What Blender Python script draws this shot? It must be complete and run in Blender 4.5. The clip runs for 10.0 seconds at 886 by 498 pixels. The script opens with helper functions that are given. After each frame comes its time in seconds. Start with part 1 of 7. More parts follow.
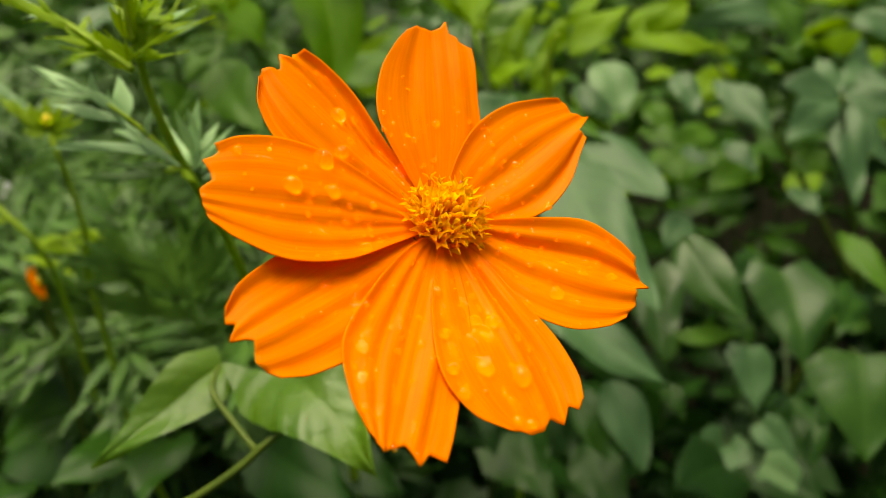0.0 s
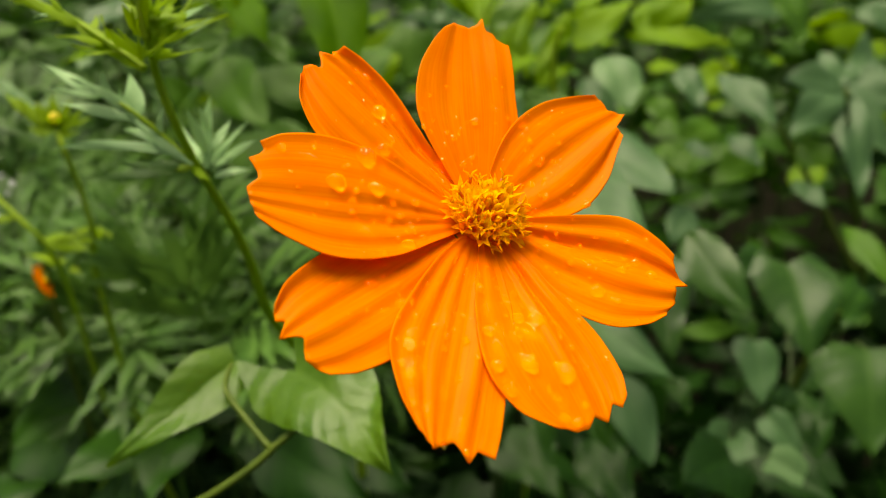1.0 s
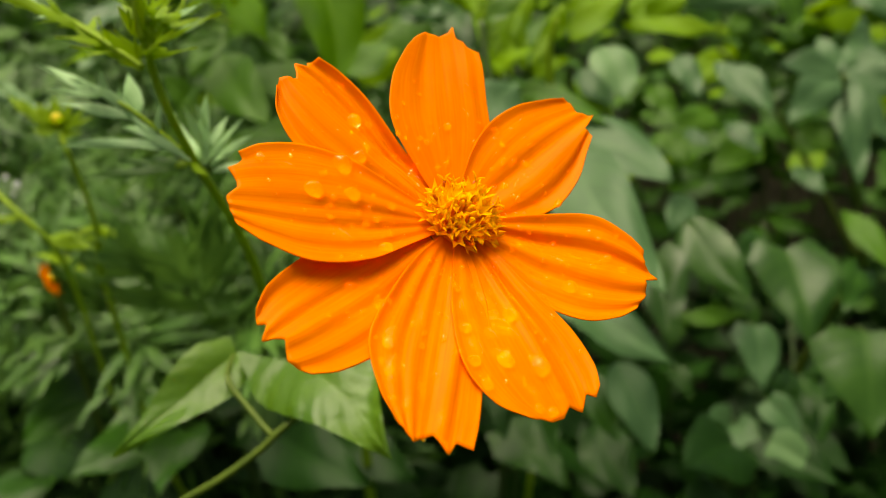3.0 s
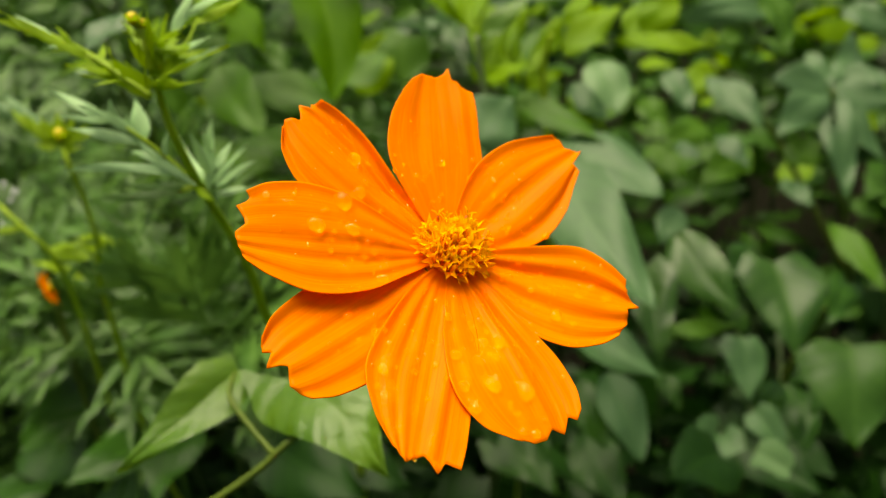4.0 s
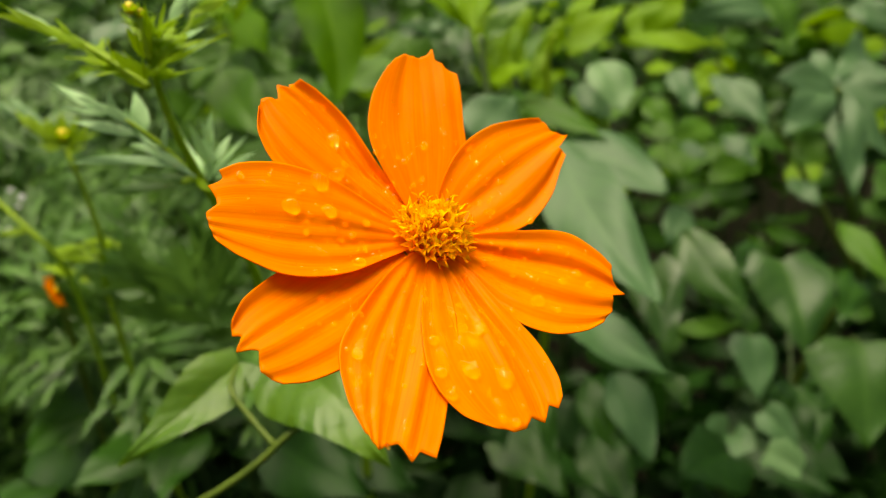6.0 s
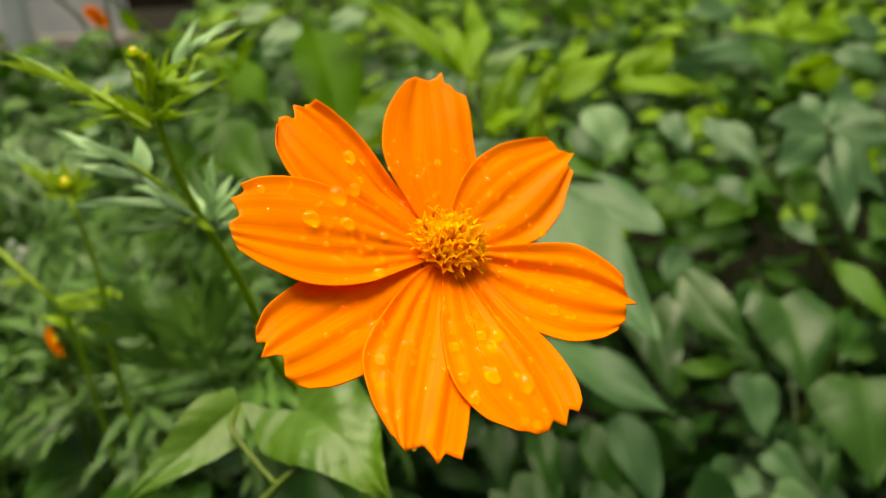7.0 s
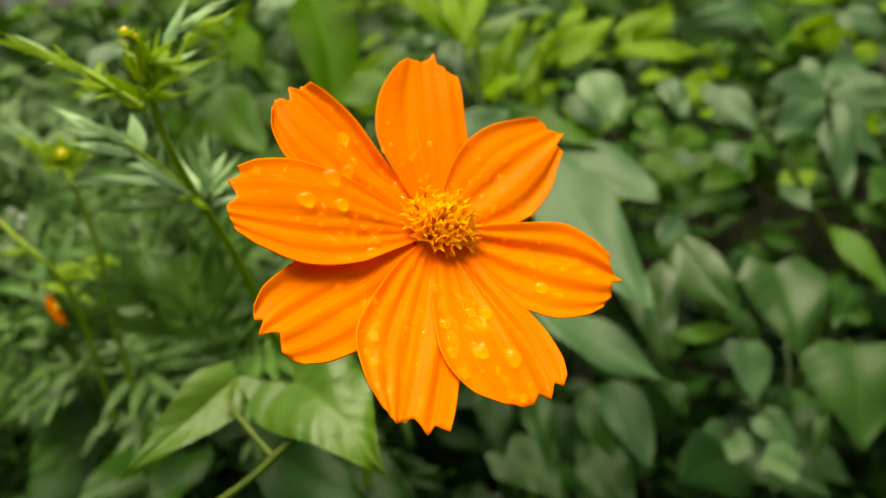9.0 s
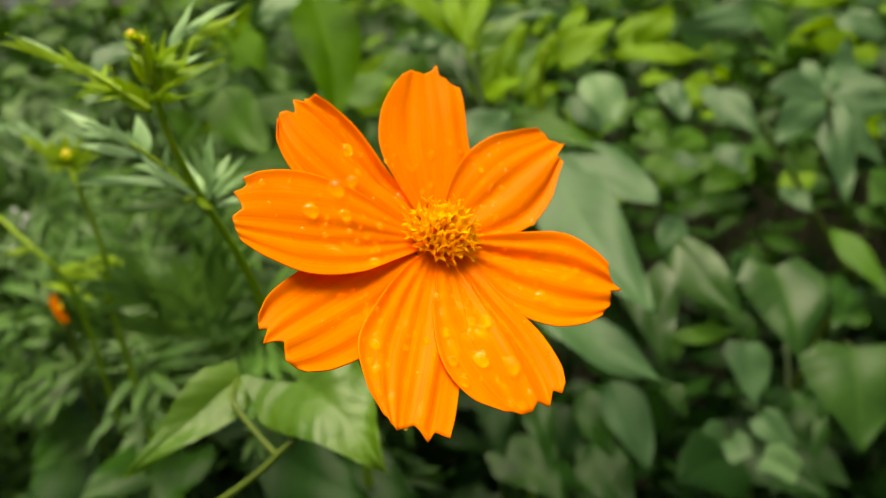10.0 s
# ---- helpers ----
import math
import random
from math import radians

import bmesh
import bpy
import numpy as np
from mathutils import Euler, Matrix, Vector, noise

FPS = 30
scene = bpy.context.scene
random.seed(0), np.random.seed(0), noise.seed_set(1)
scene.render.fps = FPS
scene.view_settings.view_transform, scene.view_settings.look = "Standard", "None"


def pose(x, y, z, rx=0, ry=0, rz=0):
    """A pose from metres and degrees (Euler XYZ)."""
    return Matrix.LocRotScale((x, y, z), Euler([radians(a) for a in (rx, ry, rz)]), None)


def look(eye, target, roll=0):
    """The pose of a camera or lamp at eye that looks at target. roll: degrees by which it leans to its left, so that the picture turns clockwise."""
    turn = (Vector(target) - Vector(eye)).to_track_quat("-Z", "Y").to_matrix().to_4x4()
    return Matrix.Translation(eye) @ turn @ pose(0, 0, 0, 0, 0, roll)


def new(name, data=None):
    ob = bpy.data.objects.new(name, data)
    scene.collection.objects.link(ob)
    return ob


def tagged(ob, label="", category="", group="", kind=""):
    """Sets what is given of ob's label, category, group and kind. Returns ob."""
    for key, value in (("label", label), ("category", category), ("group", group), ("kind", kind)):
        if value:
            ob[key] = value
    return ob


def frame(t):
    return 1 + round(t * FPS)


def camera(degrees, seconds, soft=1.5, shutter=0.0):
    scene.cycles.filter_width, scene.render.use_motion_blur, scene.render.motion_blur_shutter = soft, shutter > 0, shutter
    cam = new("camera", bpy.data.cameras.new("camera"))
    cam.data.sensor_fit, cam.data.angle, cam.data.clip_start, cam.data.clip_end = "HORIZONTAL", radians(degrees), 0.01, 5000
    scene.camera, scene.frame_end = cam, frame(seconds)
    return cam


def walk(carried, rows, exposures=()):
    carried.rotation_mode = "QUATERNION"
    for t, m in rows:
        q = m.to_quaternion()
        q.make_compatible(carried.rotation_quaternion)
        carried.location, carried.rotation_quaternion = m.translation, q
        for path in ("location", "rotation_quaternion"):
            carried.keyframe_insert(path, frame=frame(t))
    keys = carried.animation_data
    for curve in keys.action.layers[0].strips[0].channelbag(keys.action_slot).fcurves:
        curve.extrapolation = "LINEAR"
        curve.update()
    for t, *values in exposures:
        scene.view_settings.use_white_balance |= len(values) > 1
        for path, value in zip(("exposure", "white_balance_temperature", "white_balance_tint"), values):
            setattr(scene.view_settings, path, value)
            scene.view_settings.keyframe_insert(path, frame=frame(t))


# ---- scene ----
cam = camera(58.0, 10.0, soft=0.62)
cam.data.dof.use_dof = True
cam.data.dof.focus_distance = 0.112
cam.data.dof.aperture_fstop = 19.0
# seconds, place in metres, turn in degrees
PATH = [
    (0.0, -0.0001, -0.0004, 0.7996, 68.00, -0.00, 0.00),
    (0.5, -0.0047, 0.0014, 0.7988, 67.84, 0.10, -0.38),
    (1.0, -0.0033, -0.0000, 0.8002, 67.60, 0.25, -0.13),
    (1.5, -0.0028, 0.0003, 0.8018, 66.87, 0.29, 0.21),
    (2.0, -0.0010, -0.0020, 0.8020, 66.67, 0.56, 0.32),
    (2.5, -0.0002, -0.0027, 0.8005, 66.81, 0.98, 0.08),
    (2.7, -0.0003, -0.0030, 0.8001, 67.06, 1.53, -0.14),
    (3.8, -0.0014, -0.0083, 0.8073, 67.25, 0.70, -0.39),
    (4.0, -0.0020, -0.0075, 0.8090, 67.09, 0.68, -0.55),
    (4.5, -0.0008, -0.0079, 0.8058, 67.21, 0.83, -0.19),
    (5.0, -0.0011, -0.0078, 0.8057, 67.39, 1.00, -0.42),
    (5.5, 0.0014, -0.0083, 0.8088, 67.08, 0.96, 0.25),
    (5.7, 0.0000, -0.0084, 0.8061, 67.27, 1.19, 0.08),
    (6.8, 0.0010, -0.0114, 0.8012, 70.95, 2.12, -0.43),
    (7.0, 0.0001, -0.0122, 0.8001, 71.64, 2.41, -0.56),
    (7.5, 0.0017, -0.0134, 0.8032, 71.24, 2.64, -0.28),
    (8.0, 0.0014, -0.0127, 0.8058, 70.30, 2.60, -0.55),
    (8.5, 0.0008, -0.0139, 0.8048, 69.62, 2.61, -0.45),
    (9.0, 0.0027, -0.0132, 0.8054, 68.68, 2.45, -0.48),
    (9.5, 0.0021, -0.0152, 0.8050, 68.84, 2.48, -0.58),
    (10.0, 0.0024, -0.0152, 0.8063, 68.74, 2.30, -0.38),
]
EXPOSURE, KELVIN, TINT = 0.60, 8300, 3
walk(cam, [(t, pose(*row)) for t, *row in PATH], [(0.0, EXPOSURE - 0.14, KELVIN, TINT), (2.7, EXPOSURE - 0.14, KELVIN, TINT), (3.8, EXPOSURE, KELVIN, TINT), (10.0, EXPOSURE, KELVIN, TINT)])

# ---- daylight: a bright, thinly clouded sky ----
SUN_UP, SUN_ROUND = radians(79.0), radians(-60)
world = bpy.data.worlds.new("world")
scene.world = world
world.use_nodes = True
wn = world.node_tree
sky = wn.nodes.new("ShaderNodeTexSky")
sky.sky_type = "NISHITA"
sky.sun_disc = False
sky.sun_elevation = SUN_UP
sky.sun_rotation = SUN_ROUND
sky.dust_density = 8.0
sky.air_density = 1.2
wn.nodes["Background"].inputs["Strength"].default_value = 0.09
wn.links.new(sky.outputs["Color"], wn.nodes["Background"].inputs["Color"])
sun = new("sun", bpy.data.lights.new("sun", "SUN"))
sun.data.energy = 3.25
sun.data.angle = radians(56)
sun.data.color = (1.0, 0.985, 0.95)
sun.matrix_world = look((-0.50, 0.29, 3.0), (0, 0, 0))


# ---- materials ----
class Nodes:
    """A short way to write a material's node tree."""

    def __init__(self, name):
        self.mat = bpy.data.materials.new(name)
        self.mat.use_nodes = True
        self.tree = self.mat.node_tree
        self.tree.nodes.clear()
        self.out = self.tree.nodes.new("ShaderNodeOutputMaterial")

    def add(self, kind, **values):
        node = self.tree.nodes.new(kind)
        for key, value in values.items():
            node.inputs[key.replace("_", " ")].default_value = value
        return node

    def link(self, a, b):
        self.tree.links.new(a, b)

    def math(self, op, a, b=None, clamp=False):
        node = self.tree.nodes.new("ShaderNodeMath")
        node.operation = op
        node.use_clamp = clamp
        for socket, value in zip(node.inputs, (a, b)):
            if value is None:
                continue
            if isinstance(value, (int, float)):
                socket.default_value = value
            else:
                self.link(value, socket)
        return node.outputs[0]

    def mix(self, fac, a, b):
        node = self.tree.nodes.new("ShaderNodeMix")
        node.data_type = "RGBA"
        for socket, value in ((node.inputs[0], fac), (node.inputs[6], a), (node.inputs[7], b)):
            if isinstance(value, (int, float)):
                socket.default_value = value
            elif isinstance(value, tuple):
                socket.default_value = (*value, 1)
            else:
                self.link(value, socket)
        return node.outputs[2]

    def noise(self, scale, detail=3.0, where=None):
        node = self.add("ShaderNodeTexNoise", Scale=scale, Detail=detail)
        if where is not None:
            self.link(where, node.inputs["Vector"])
        return node.outputs["Fac"]

    def ramp(self, value, low, high):
        node = self.tree.nodes.new("ShaderNodeMapRange")
        self.link(value, node.inputs[0])
        node.inputs[1].default_value, node.inputs[2].default_value = low, high
        return node.outputs[0]

    def bump(self, height, strength, distance):
        node = self.add("ShaderNodeBump", Strength=strength, Distance=distance)
        self.link(height, node.inputs["Height"])
        return node.outputs["Normal"]


def leaf_material(name, dark, light, glow, rough, veins=7.0, vein_tint=0.35, gloss=0.5, sheer=0.3, crinkle=0.0, mottle=0.14):
    """Green leaf: blotches, midrib and side veins along the leaf's own map, and light that shines through."""
    n = Nodes(name)
    uv = n.tree.nodes.new("ShaderNodeUVMap")
    parts = n.tree.nodes.new("ShaderNodeSeparateXYZ")
    n.link(uv.outputs[0], parts.inputs[0])
    along = parts.outputs[0]
    off = n.math("ABSOLUTE", n.math("SUBTRACT", parts.outputs[1], 0.5))
    lines = n.math("FRACT", n.math("MULTIPLY", n.math("SUBTRACT", along, n.math("MULTIPLY", off, 0.5)), veins))
    side = n.ramp(n.math("ABSOLUTE", n.math("SUBTRACT", lines, 0.5)), 0.16, 0.0)
    rib = n.ramp(off, 0.045, 0.01)
    vein = n.math("MAXIMUM", n.math("MULTIPLY", side, 0.55), rib, clamp=True)
    space = n.tree.nodes.new("ShaderNodeTexCoord")
    info = n.tree.nodes.new("ShaderNodeObjectInfo")
    island = n.tree.nodes.new("ShaderNodeNewGeometry")
    blotch = n.noise(45.0, 4.0, space.outputs["Object"])
    fine = n.noise(900.0, 3.0, space.outputs["Object"])
    tone = n.math("ADD", n.ramp(blotch, 0.3, 0.7), n.math("MULTIPLY", n.math("SUBTRACT", info.outputs["Random"], 0.5), 0.5))
    tone = n.math("ADD", tone, n.math("MULTIPLY", n.math("SUBTRACT", island.outputs["Random Per Island"], 0.5), 0.7), clamp=True)
    colour = n.mix(tone, dark, light)
    colour = n.mix(n.math("MULTIPLY", vein, vein_tint), colour, glow)
    colour = n.mix(n.math("MULTIPLY", n.ramp(fine, 0.55, 0.8), 0.25), colour, dark)
    shine = n.add("ShaderNodeBsdfPrincipled")
    n.link(colour, shine.inputs["Base Color"])
    shine.inputs["Specular IOR Level"].default_value = gloss
    n.link(n.math("ADD", rough, n.math("MULTIPLY", n.math("SUBTRACT", blotch, 0.5), mottle)), shine.inputs["Roughness"])
    height = n.math("ADD", n.math("MULTIPLY", vein, -0.22), n.math("MULTIPLY", fine, 0.25))
    if crinkle:
        height = n.math("ADD", height, n.math("MULTIPLY", n.noise(190.0, 2.0, space.outputs["Object"]), crinkle))
    n.link(n.bump(height, 0.4, 0.0004), shine.inputs["Normal"])
    through_light = n.tree.nodes.new("ShaderNodeBsdfTranslucent")
    n.link(n.mix(0.5, colour, glow), through_light.inputs["Color"])
    both = n.add("ShaderNodeMixShader", Fac=sheer)
    n.link(shine.outputs[0], both.inputs[1])
    n.link(through_light.outputs[0], both.inputs[2])
    n.link(both.outputs[0], n.out.inputs["Surface"])
    return n.mat


def petal_material():
    n = Nodes("orange_petal")
    uv = n.tree.nodes.new("ShaderNodeUVMap")
    parts = n.tree.nodes.new("ShaderNodeSeparateXYZ")
    n.link(uv.outputs[0], parts.inputs[0])
    stretch = n.tree.nodes.new("ShaderNodeCombineXYZ")
    n.link(n.math("MULTIPLY", parts.outputs[0], 1.2), stretch.inputs[0])
    n.link(n.math("MULTIPLY", parts.outputs[1], 26.0), stretch.inputs[1])
    space = n.tree.nodes.new("ShaderNodeTexCoord")
    streak = n.noise(1.6, 4.0, stretch.outputs[0])
    lines = n.tree.nodes.new("ShaderNodeCombineXYZ")
    n.link(n.math("MULTIPLY", parts.outputs[0], 2.0), lines.inputs[0])
    n.link(n.math("MULTIPLY", parts.outputs[1], 85.0), lines.inputs[1])
    hair = n.noise(1.8, 3.0, lines.outputs[0])
    blotch = n.noise(160.0, 3.0, space.outputs["Object"])
    cells = n.noise(5200.0, 2.0, space.outputs["Object"])
    tone = n.math("ADD", n.ramp(streak, 0.3, 0.72), n.math("MULTIPLY", n.math("SUBTRACT", blotch, 0.5), 0.9))
    tone = n.math("ADD", tone, n.math("MULTIPLY", n.math("SUBTRACT", hair, 0.5), 0.7), clamp=True)
    colour = n.mix(tone, (0.90, 0.182, 0.0), (0.962, 0.258, 0.001))
    base = n.ramp(parts.outputs[0], 0.42, 0.08)
    colour = n.mix(n.math("MULTIPLY", base, 0.35), colour, (0.84, 0.13, 0.0))
    shine = n.add("ShaderNodeBsdfPrincipled", Roughness=0.42)
    shine.inputs["Specular IOR Level"].default_value = 0.07
    n.link(colour, shine.inputs["Base Color"])
    height = n.math("ADD", n.math("ADD", streak, n.math("MULTIPLY", hair, 0.5)), n.math("MULTIPLY", cells, 0.3))
    normal = n.bump(height, 0.12, 0.0005)
    n.link(normal, shine.inputs["Normal"])
    glow = n.tree.nodes.new("ShaderNodeBsdfTranslucent")
    n.link(n.mix(0.5, colour, (1.0, 0.30, 0.0)), glow.inputs["Color"])
    both = n.add("ShaderNodeMixShader", Fac=0.30)
    n.link(shine.outputs[0], both.inputs[1])
    n.link(glow.outputs[0], both.inputs[2])
    n.link(both.outputs[0], n.out.inputs["Surface"])
    return n.mat


def plain_material(name, dark, light, rough, scale=60.0, bump=0.3, depth=0.0005, sheer=0.0, gloss=0.5):
    n = Nodes(name)
    space = n.tree.nodes.new("ShaderNodeTexCoord")
    big = n.noise(scale, 4.0, space.outputs["Object"])
    fine = n.noise(scale * 9, 3.0, space.outputs["Object"])
    info = n.tree.nodes.new("ShaderNodeObjectInfo")
    tone = n.math("ADD", n.ramp(big, 0.3, 0.7), n.math("MULTIPLY", n.math("SUBTRACT", info.outputs["Random"], 0.5), 0.6), clamp=True)
    colour = n.mix(tone, dark, light)
    shine = n.add("ShaderNodeBsdfPrincipled", Roughness=rough)
    shine.inputs["Specular IOR Level"].default_value = gloss
    n.link(colour, shine.inputs["Base Color"])
    n.link(n.bump(n.math("ADD", big, n.math("MULTIPLY", fine, 0.5)), bump, depth), shine.inputs["Normal"])
    if sheer:
        glow = n.tree.nodes.new("ShaderNodeBsdfTranslucent")
        n.link(colour, glow.inputs["Color"])
        both = n.add("ShaderNodeMixShader", Fac=sheer)
        n.link(shine.outputs[0], both.inputs[1])
        n.link(glow.outputs[0], both.inputs[2])
        n.link(both.outputs[0], n.out.inputs["Surface"])
    else:
        n.link(shine.outputs[0], n.out.inputs["Surface"])
    return n.mat


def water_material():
    """Rain water: clear glass, plus yellow translucency that paints in the light a drop would focus."""
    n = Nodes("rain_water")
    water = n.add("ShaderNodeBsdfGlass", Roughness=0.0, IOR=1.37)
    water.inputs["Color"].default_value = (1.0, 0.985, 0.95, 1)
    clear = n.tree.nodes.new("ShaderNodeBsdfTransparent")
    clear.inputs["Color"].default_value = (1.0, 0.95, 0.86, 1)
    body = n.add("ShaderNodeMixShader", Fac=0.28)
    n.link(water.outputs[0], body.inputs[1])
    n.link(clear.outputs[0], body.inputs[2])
    painted_glow = n.tree.nodes.new("ShaderNodeBsdfTranslucent")
    painted_glow.inputs["Color"].default_value = (0.33, 0.205, 0.003, 1)
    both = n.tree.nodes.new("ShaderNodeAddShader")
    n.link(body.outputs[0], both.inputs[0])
    n.link(painted_glow.outputs[0], both.inputs[1])
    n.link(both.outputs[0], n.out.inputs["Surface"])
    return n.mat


def film_material():
    """A thin film of rain water: it lets the petal show and shines a little; a yellow translucent tint paints in the
    light at its rim.
    """
    n = Nodes("rain_film")
    clear = n.tree.nodes.new("ShaderNodeBsdfTransparent")
    clear.inputs["Color"].default_value = (1.0, 0.96, 0.84, 1)
    wet = n.add("ShaderNodeBsdfGlossy", Roughness=0.1)
    wet.inputs["Color"].default_value = (1.0, 0.96, 0.84, 1)
    rim = n.add("ShaderNodeFresnel", IOR=1.13)
    top = n.tree.nodes.new("ShaderNodeMixShader")
    n.link(rim.outputs[0], top.inputs[0])
    n.link(clear.outputs[0], top.inputs[1])
    n.link(wet.outputs[0], top.inputs[2])
    painted_glow = n.tree.nodes.new("ShaderNodeBsdfTranslucent")
    painted_glow.inputs["Color"].default_value = (0.22, 0.125, 0.001, 1)
    both = n.tree.nodes.new("ShaderNodeAddShader")
    n.link(top.outputs[0], both.inputs[0])
    n.link(painted_glow.outputs[0], both.inputs[1])
    n.link(both.outputs[0], n.out.inputs["Surface"])
    return n.mat


PINK = plain_material("pale_pink_petal", (0.62, 0.42, 0.42), (0.75, 0.58, 0.56), 0.6, 60.0, 0.2, 0.0005, 0.3)
PETAL = petal_material()
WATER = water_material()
WET = film_material()
DISC = plain_material("disc_orange", (0.90, 0.27, 0.002), (0.95, 0.36, 0.003), 0.6, 900.0, 0.3, 0.0001, 0.3, 0.1)
FLORET = plain_material("floret_yellow", (0.97, 0.52, 0.008), (1.0, 0.68, 0.02), 0.6, 900.0, 0.3, 0.0001, 0.6, 0.12)
FLORET_BUD = plain_material("floret_bud_gold", (0.93, 0.42, 0.006), (0.98, 0.55, 0.012), 0.6, 900.0, 0.3, 0.0001, 0.4, 0.12)
BUD_YELLOW = plain_material("bud_yellow", (0.62, 0.48, 0.01), (0.75, 0.60, 0.02), 0.5, 900.0, 0.3, 0.0001, 0.2)
ANTHER = plain_material("anther_rust", (0.70, 0.13, 0.002), (0.85, 0.22, 0.003), 0.55, 900.0, 0.3, 0.0001, 0.3)
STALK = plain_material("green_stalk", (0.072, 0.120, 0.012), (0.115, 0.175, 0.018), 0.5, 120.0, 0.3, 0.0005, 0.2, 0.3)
# Darker copy of green_stalk: the shade among the plants is in its colour.
STALK_DARK = plain_material("shade_painted_stalk", (0.025, 0.055, 0.008), (0.05, 0.09, 0.014), 0.5, 120.0)
BLOSSOM = plain_material("white_blossom", (0.50, 0.52, 0.54), (0.62, 0.63, 0.64), 0.5, 300.0, 0.2, 0.0002, 0.2)
STALK_YOUNG = plain_material("young_stalk", (0.26, 0.42, 0.02), (0.38, 0.54, 0.03), 0.5, 120.0, 0.3, 0.0005, 0.3, 0.3)
SEPAL = plain_material("green_sepal", (0.06, 0.12, 0.015), (0.10, 0.18, 0.02), 0.5, 300.0)
COSMOS_LEAF = leaf_material("cosmos_leaf", (0.045, 0.122, 0.018), (0.098, 0.215, 0.038), (0.14, 0.28, 0.040), 0.45, 5.0, 0.3, 0.35, 0.35)
COSMOS_YOUNG = leaf_material("cosmos_young_leaf", (0.190, 0.330, 0.005), (0.285, 0.455, 0.012), (0.38, 0.55, 0.014), 0.5, 5.0, 0.2, 0.25, 0.5)
VINE_LEAF = leaf_material("vine_leaf", (0.056, 0.145, 0.005), (0.108, 0.225, 0.010), (0.15, 0.28, 0.018), 0.39, 9.0, 0.12, 0.50, 0.33, 4.5, 0.35)
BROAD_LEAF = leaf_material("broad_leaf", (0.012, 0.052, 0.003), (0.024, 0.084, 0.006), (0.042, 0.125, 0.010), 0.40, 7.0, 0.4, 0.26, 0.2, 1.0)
# Near-black green: the shade deep in the bed is put into this colour.
DARK_LEAF = leaf_material("shade_painted_leaf", (0.004, 0.022, 0.0015), (0.009, 0.040, 0.003), (0.020, 0.075, 0.006), 0.5, 7.0, 0.3, 0.16, 0.12)
SAGE_LEAF = leaf_material("sage_leaf", (0.230, 0.420, 0.165), (0.310, 0.510, 0.220), (0.33, 0.53, 0.22), 0.5, 5.0, 0.2, 0.5, 0.22)
PALE_LEAF = leaf_material("pale_leaf", (0.046, 0.115, 0.036), (0.068, 0.155, 0.053), (0.09, 0.20, 0.060), 0.45, 7.0, 0.4, 0.34, 0.3, 0.6)
SPOT_LEAF = leaf_material("frosted_leaf", (0.095, 0.200, 0.068), (0.135, 0.260, 0.095), (0.17, 0.30, 0.11), 0.45, 6.0, 0.4, 0.35, 0.35)
HEART_LEAF = leaf_material("heart_leaf", (0.016, 0.060, 0.005), (0.032, 0.094, 0.009), (0.060, 0.14, 0.018), 0.33, 7.0, 0.4, 0.34, 0.22, 0.8)
BRIGHT_LEAF = leaf_material("bright_leaf", (0.046, 0.132, 0.001), (0.068, 0.172, 0.002), (0.11, 0.22, 0.003), 0.55, 7.0, 0.3, 0.06, 0.4)
LIME_LEAF = leaf_material("lime_leaf", (0.110, 0.240, 0.003), (0.178, 0.330, 0.006), (0.24, 0.40, 0.008), 0.5, 7.0, 0.3, 0.15, 0.4)
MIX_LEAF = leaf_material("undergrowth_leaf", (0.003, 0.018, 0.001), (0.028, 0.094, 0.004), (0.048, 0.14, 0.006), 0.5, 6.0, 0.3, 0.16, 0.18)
THICKET_LEAF = leaf_material("thicket_leaf", (0.006, 0.032, 0.003), (0.055, 0.140, 0.018), (0.07, 0.17, 0.02), 0.5, 5.0, 0.2, 0.2, 0.25)
MID_LEAF = leaf_material("mid_green_leaf", (0.032, 0.100, 0.004), (0.058, 0.154, 0.008), (0.088, 0.195, 0.010), 0.5, 7.0, 0.3, 0.2, 0.3)
FAR_LEAF = leaf_material("hedge_leaf", (0.028, 0.098, 0.004), (0.125, 0.275, 0.014), (0.15, 0.31, 0.015), 0.5, 5.0, 0.2, 0.2, 0.3)
SOIL = plain_material("dark_soil", (0.006, 0.006, 0.003), (0.014, 0.012, 0.007), 0.95, 14.0, 0.8, 0.01, 0.0, 0.05)
CONCRETE = plain_material("weathered_concrete", (0.32, 0.27, 0.24), (0.46, 0.40, 0.36), 0.85, 5.0, 0.5, 0.01)
WHITE_PAINT = plain_material("chalky_paint", (0.42, 0.44, 0.47), (0.56, 0.57, 0.60), 0.6, 6.0, 0.3, 0.004)


# ---- builders ----
def put(name, verts, faces, material, parent=None, uvs=None, smooth=True, label=""):
    """Link one mesh, in its parent's space."""
    mesh = bpy.data.meshes.new(name)
    mesh.from_pydata([tuple(v) for v in verts], [], [tuple(f) for f in faces])
    if uvs is not None:
        layer = mesh.uv_layers.new(name="UVMap")
        flat = np.empty(len(mesh.loops), dtype=np.int32)
        mesh.loops.foreach_get("vertex_index", flat)
        layer.data.foreach_set("uv", np.asarray(uvs, dtype=np.float32)[flat].ravel())
    mesh.materials.append(material)
    mesh.polygons.foreach_set("use_smooth", [smooth] * len(mesh.polygons))
    mesh.update()
    ob = new(name, mesh)
    if parent is not None:
        ob.parent = parent
    if label:
        tagged(ob, label)
    return ob


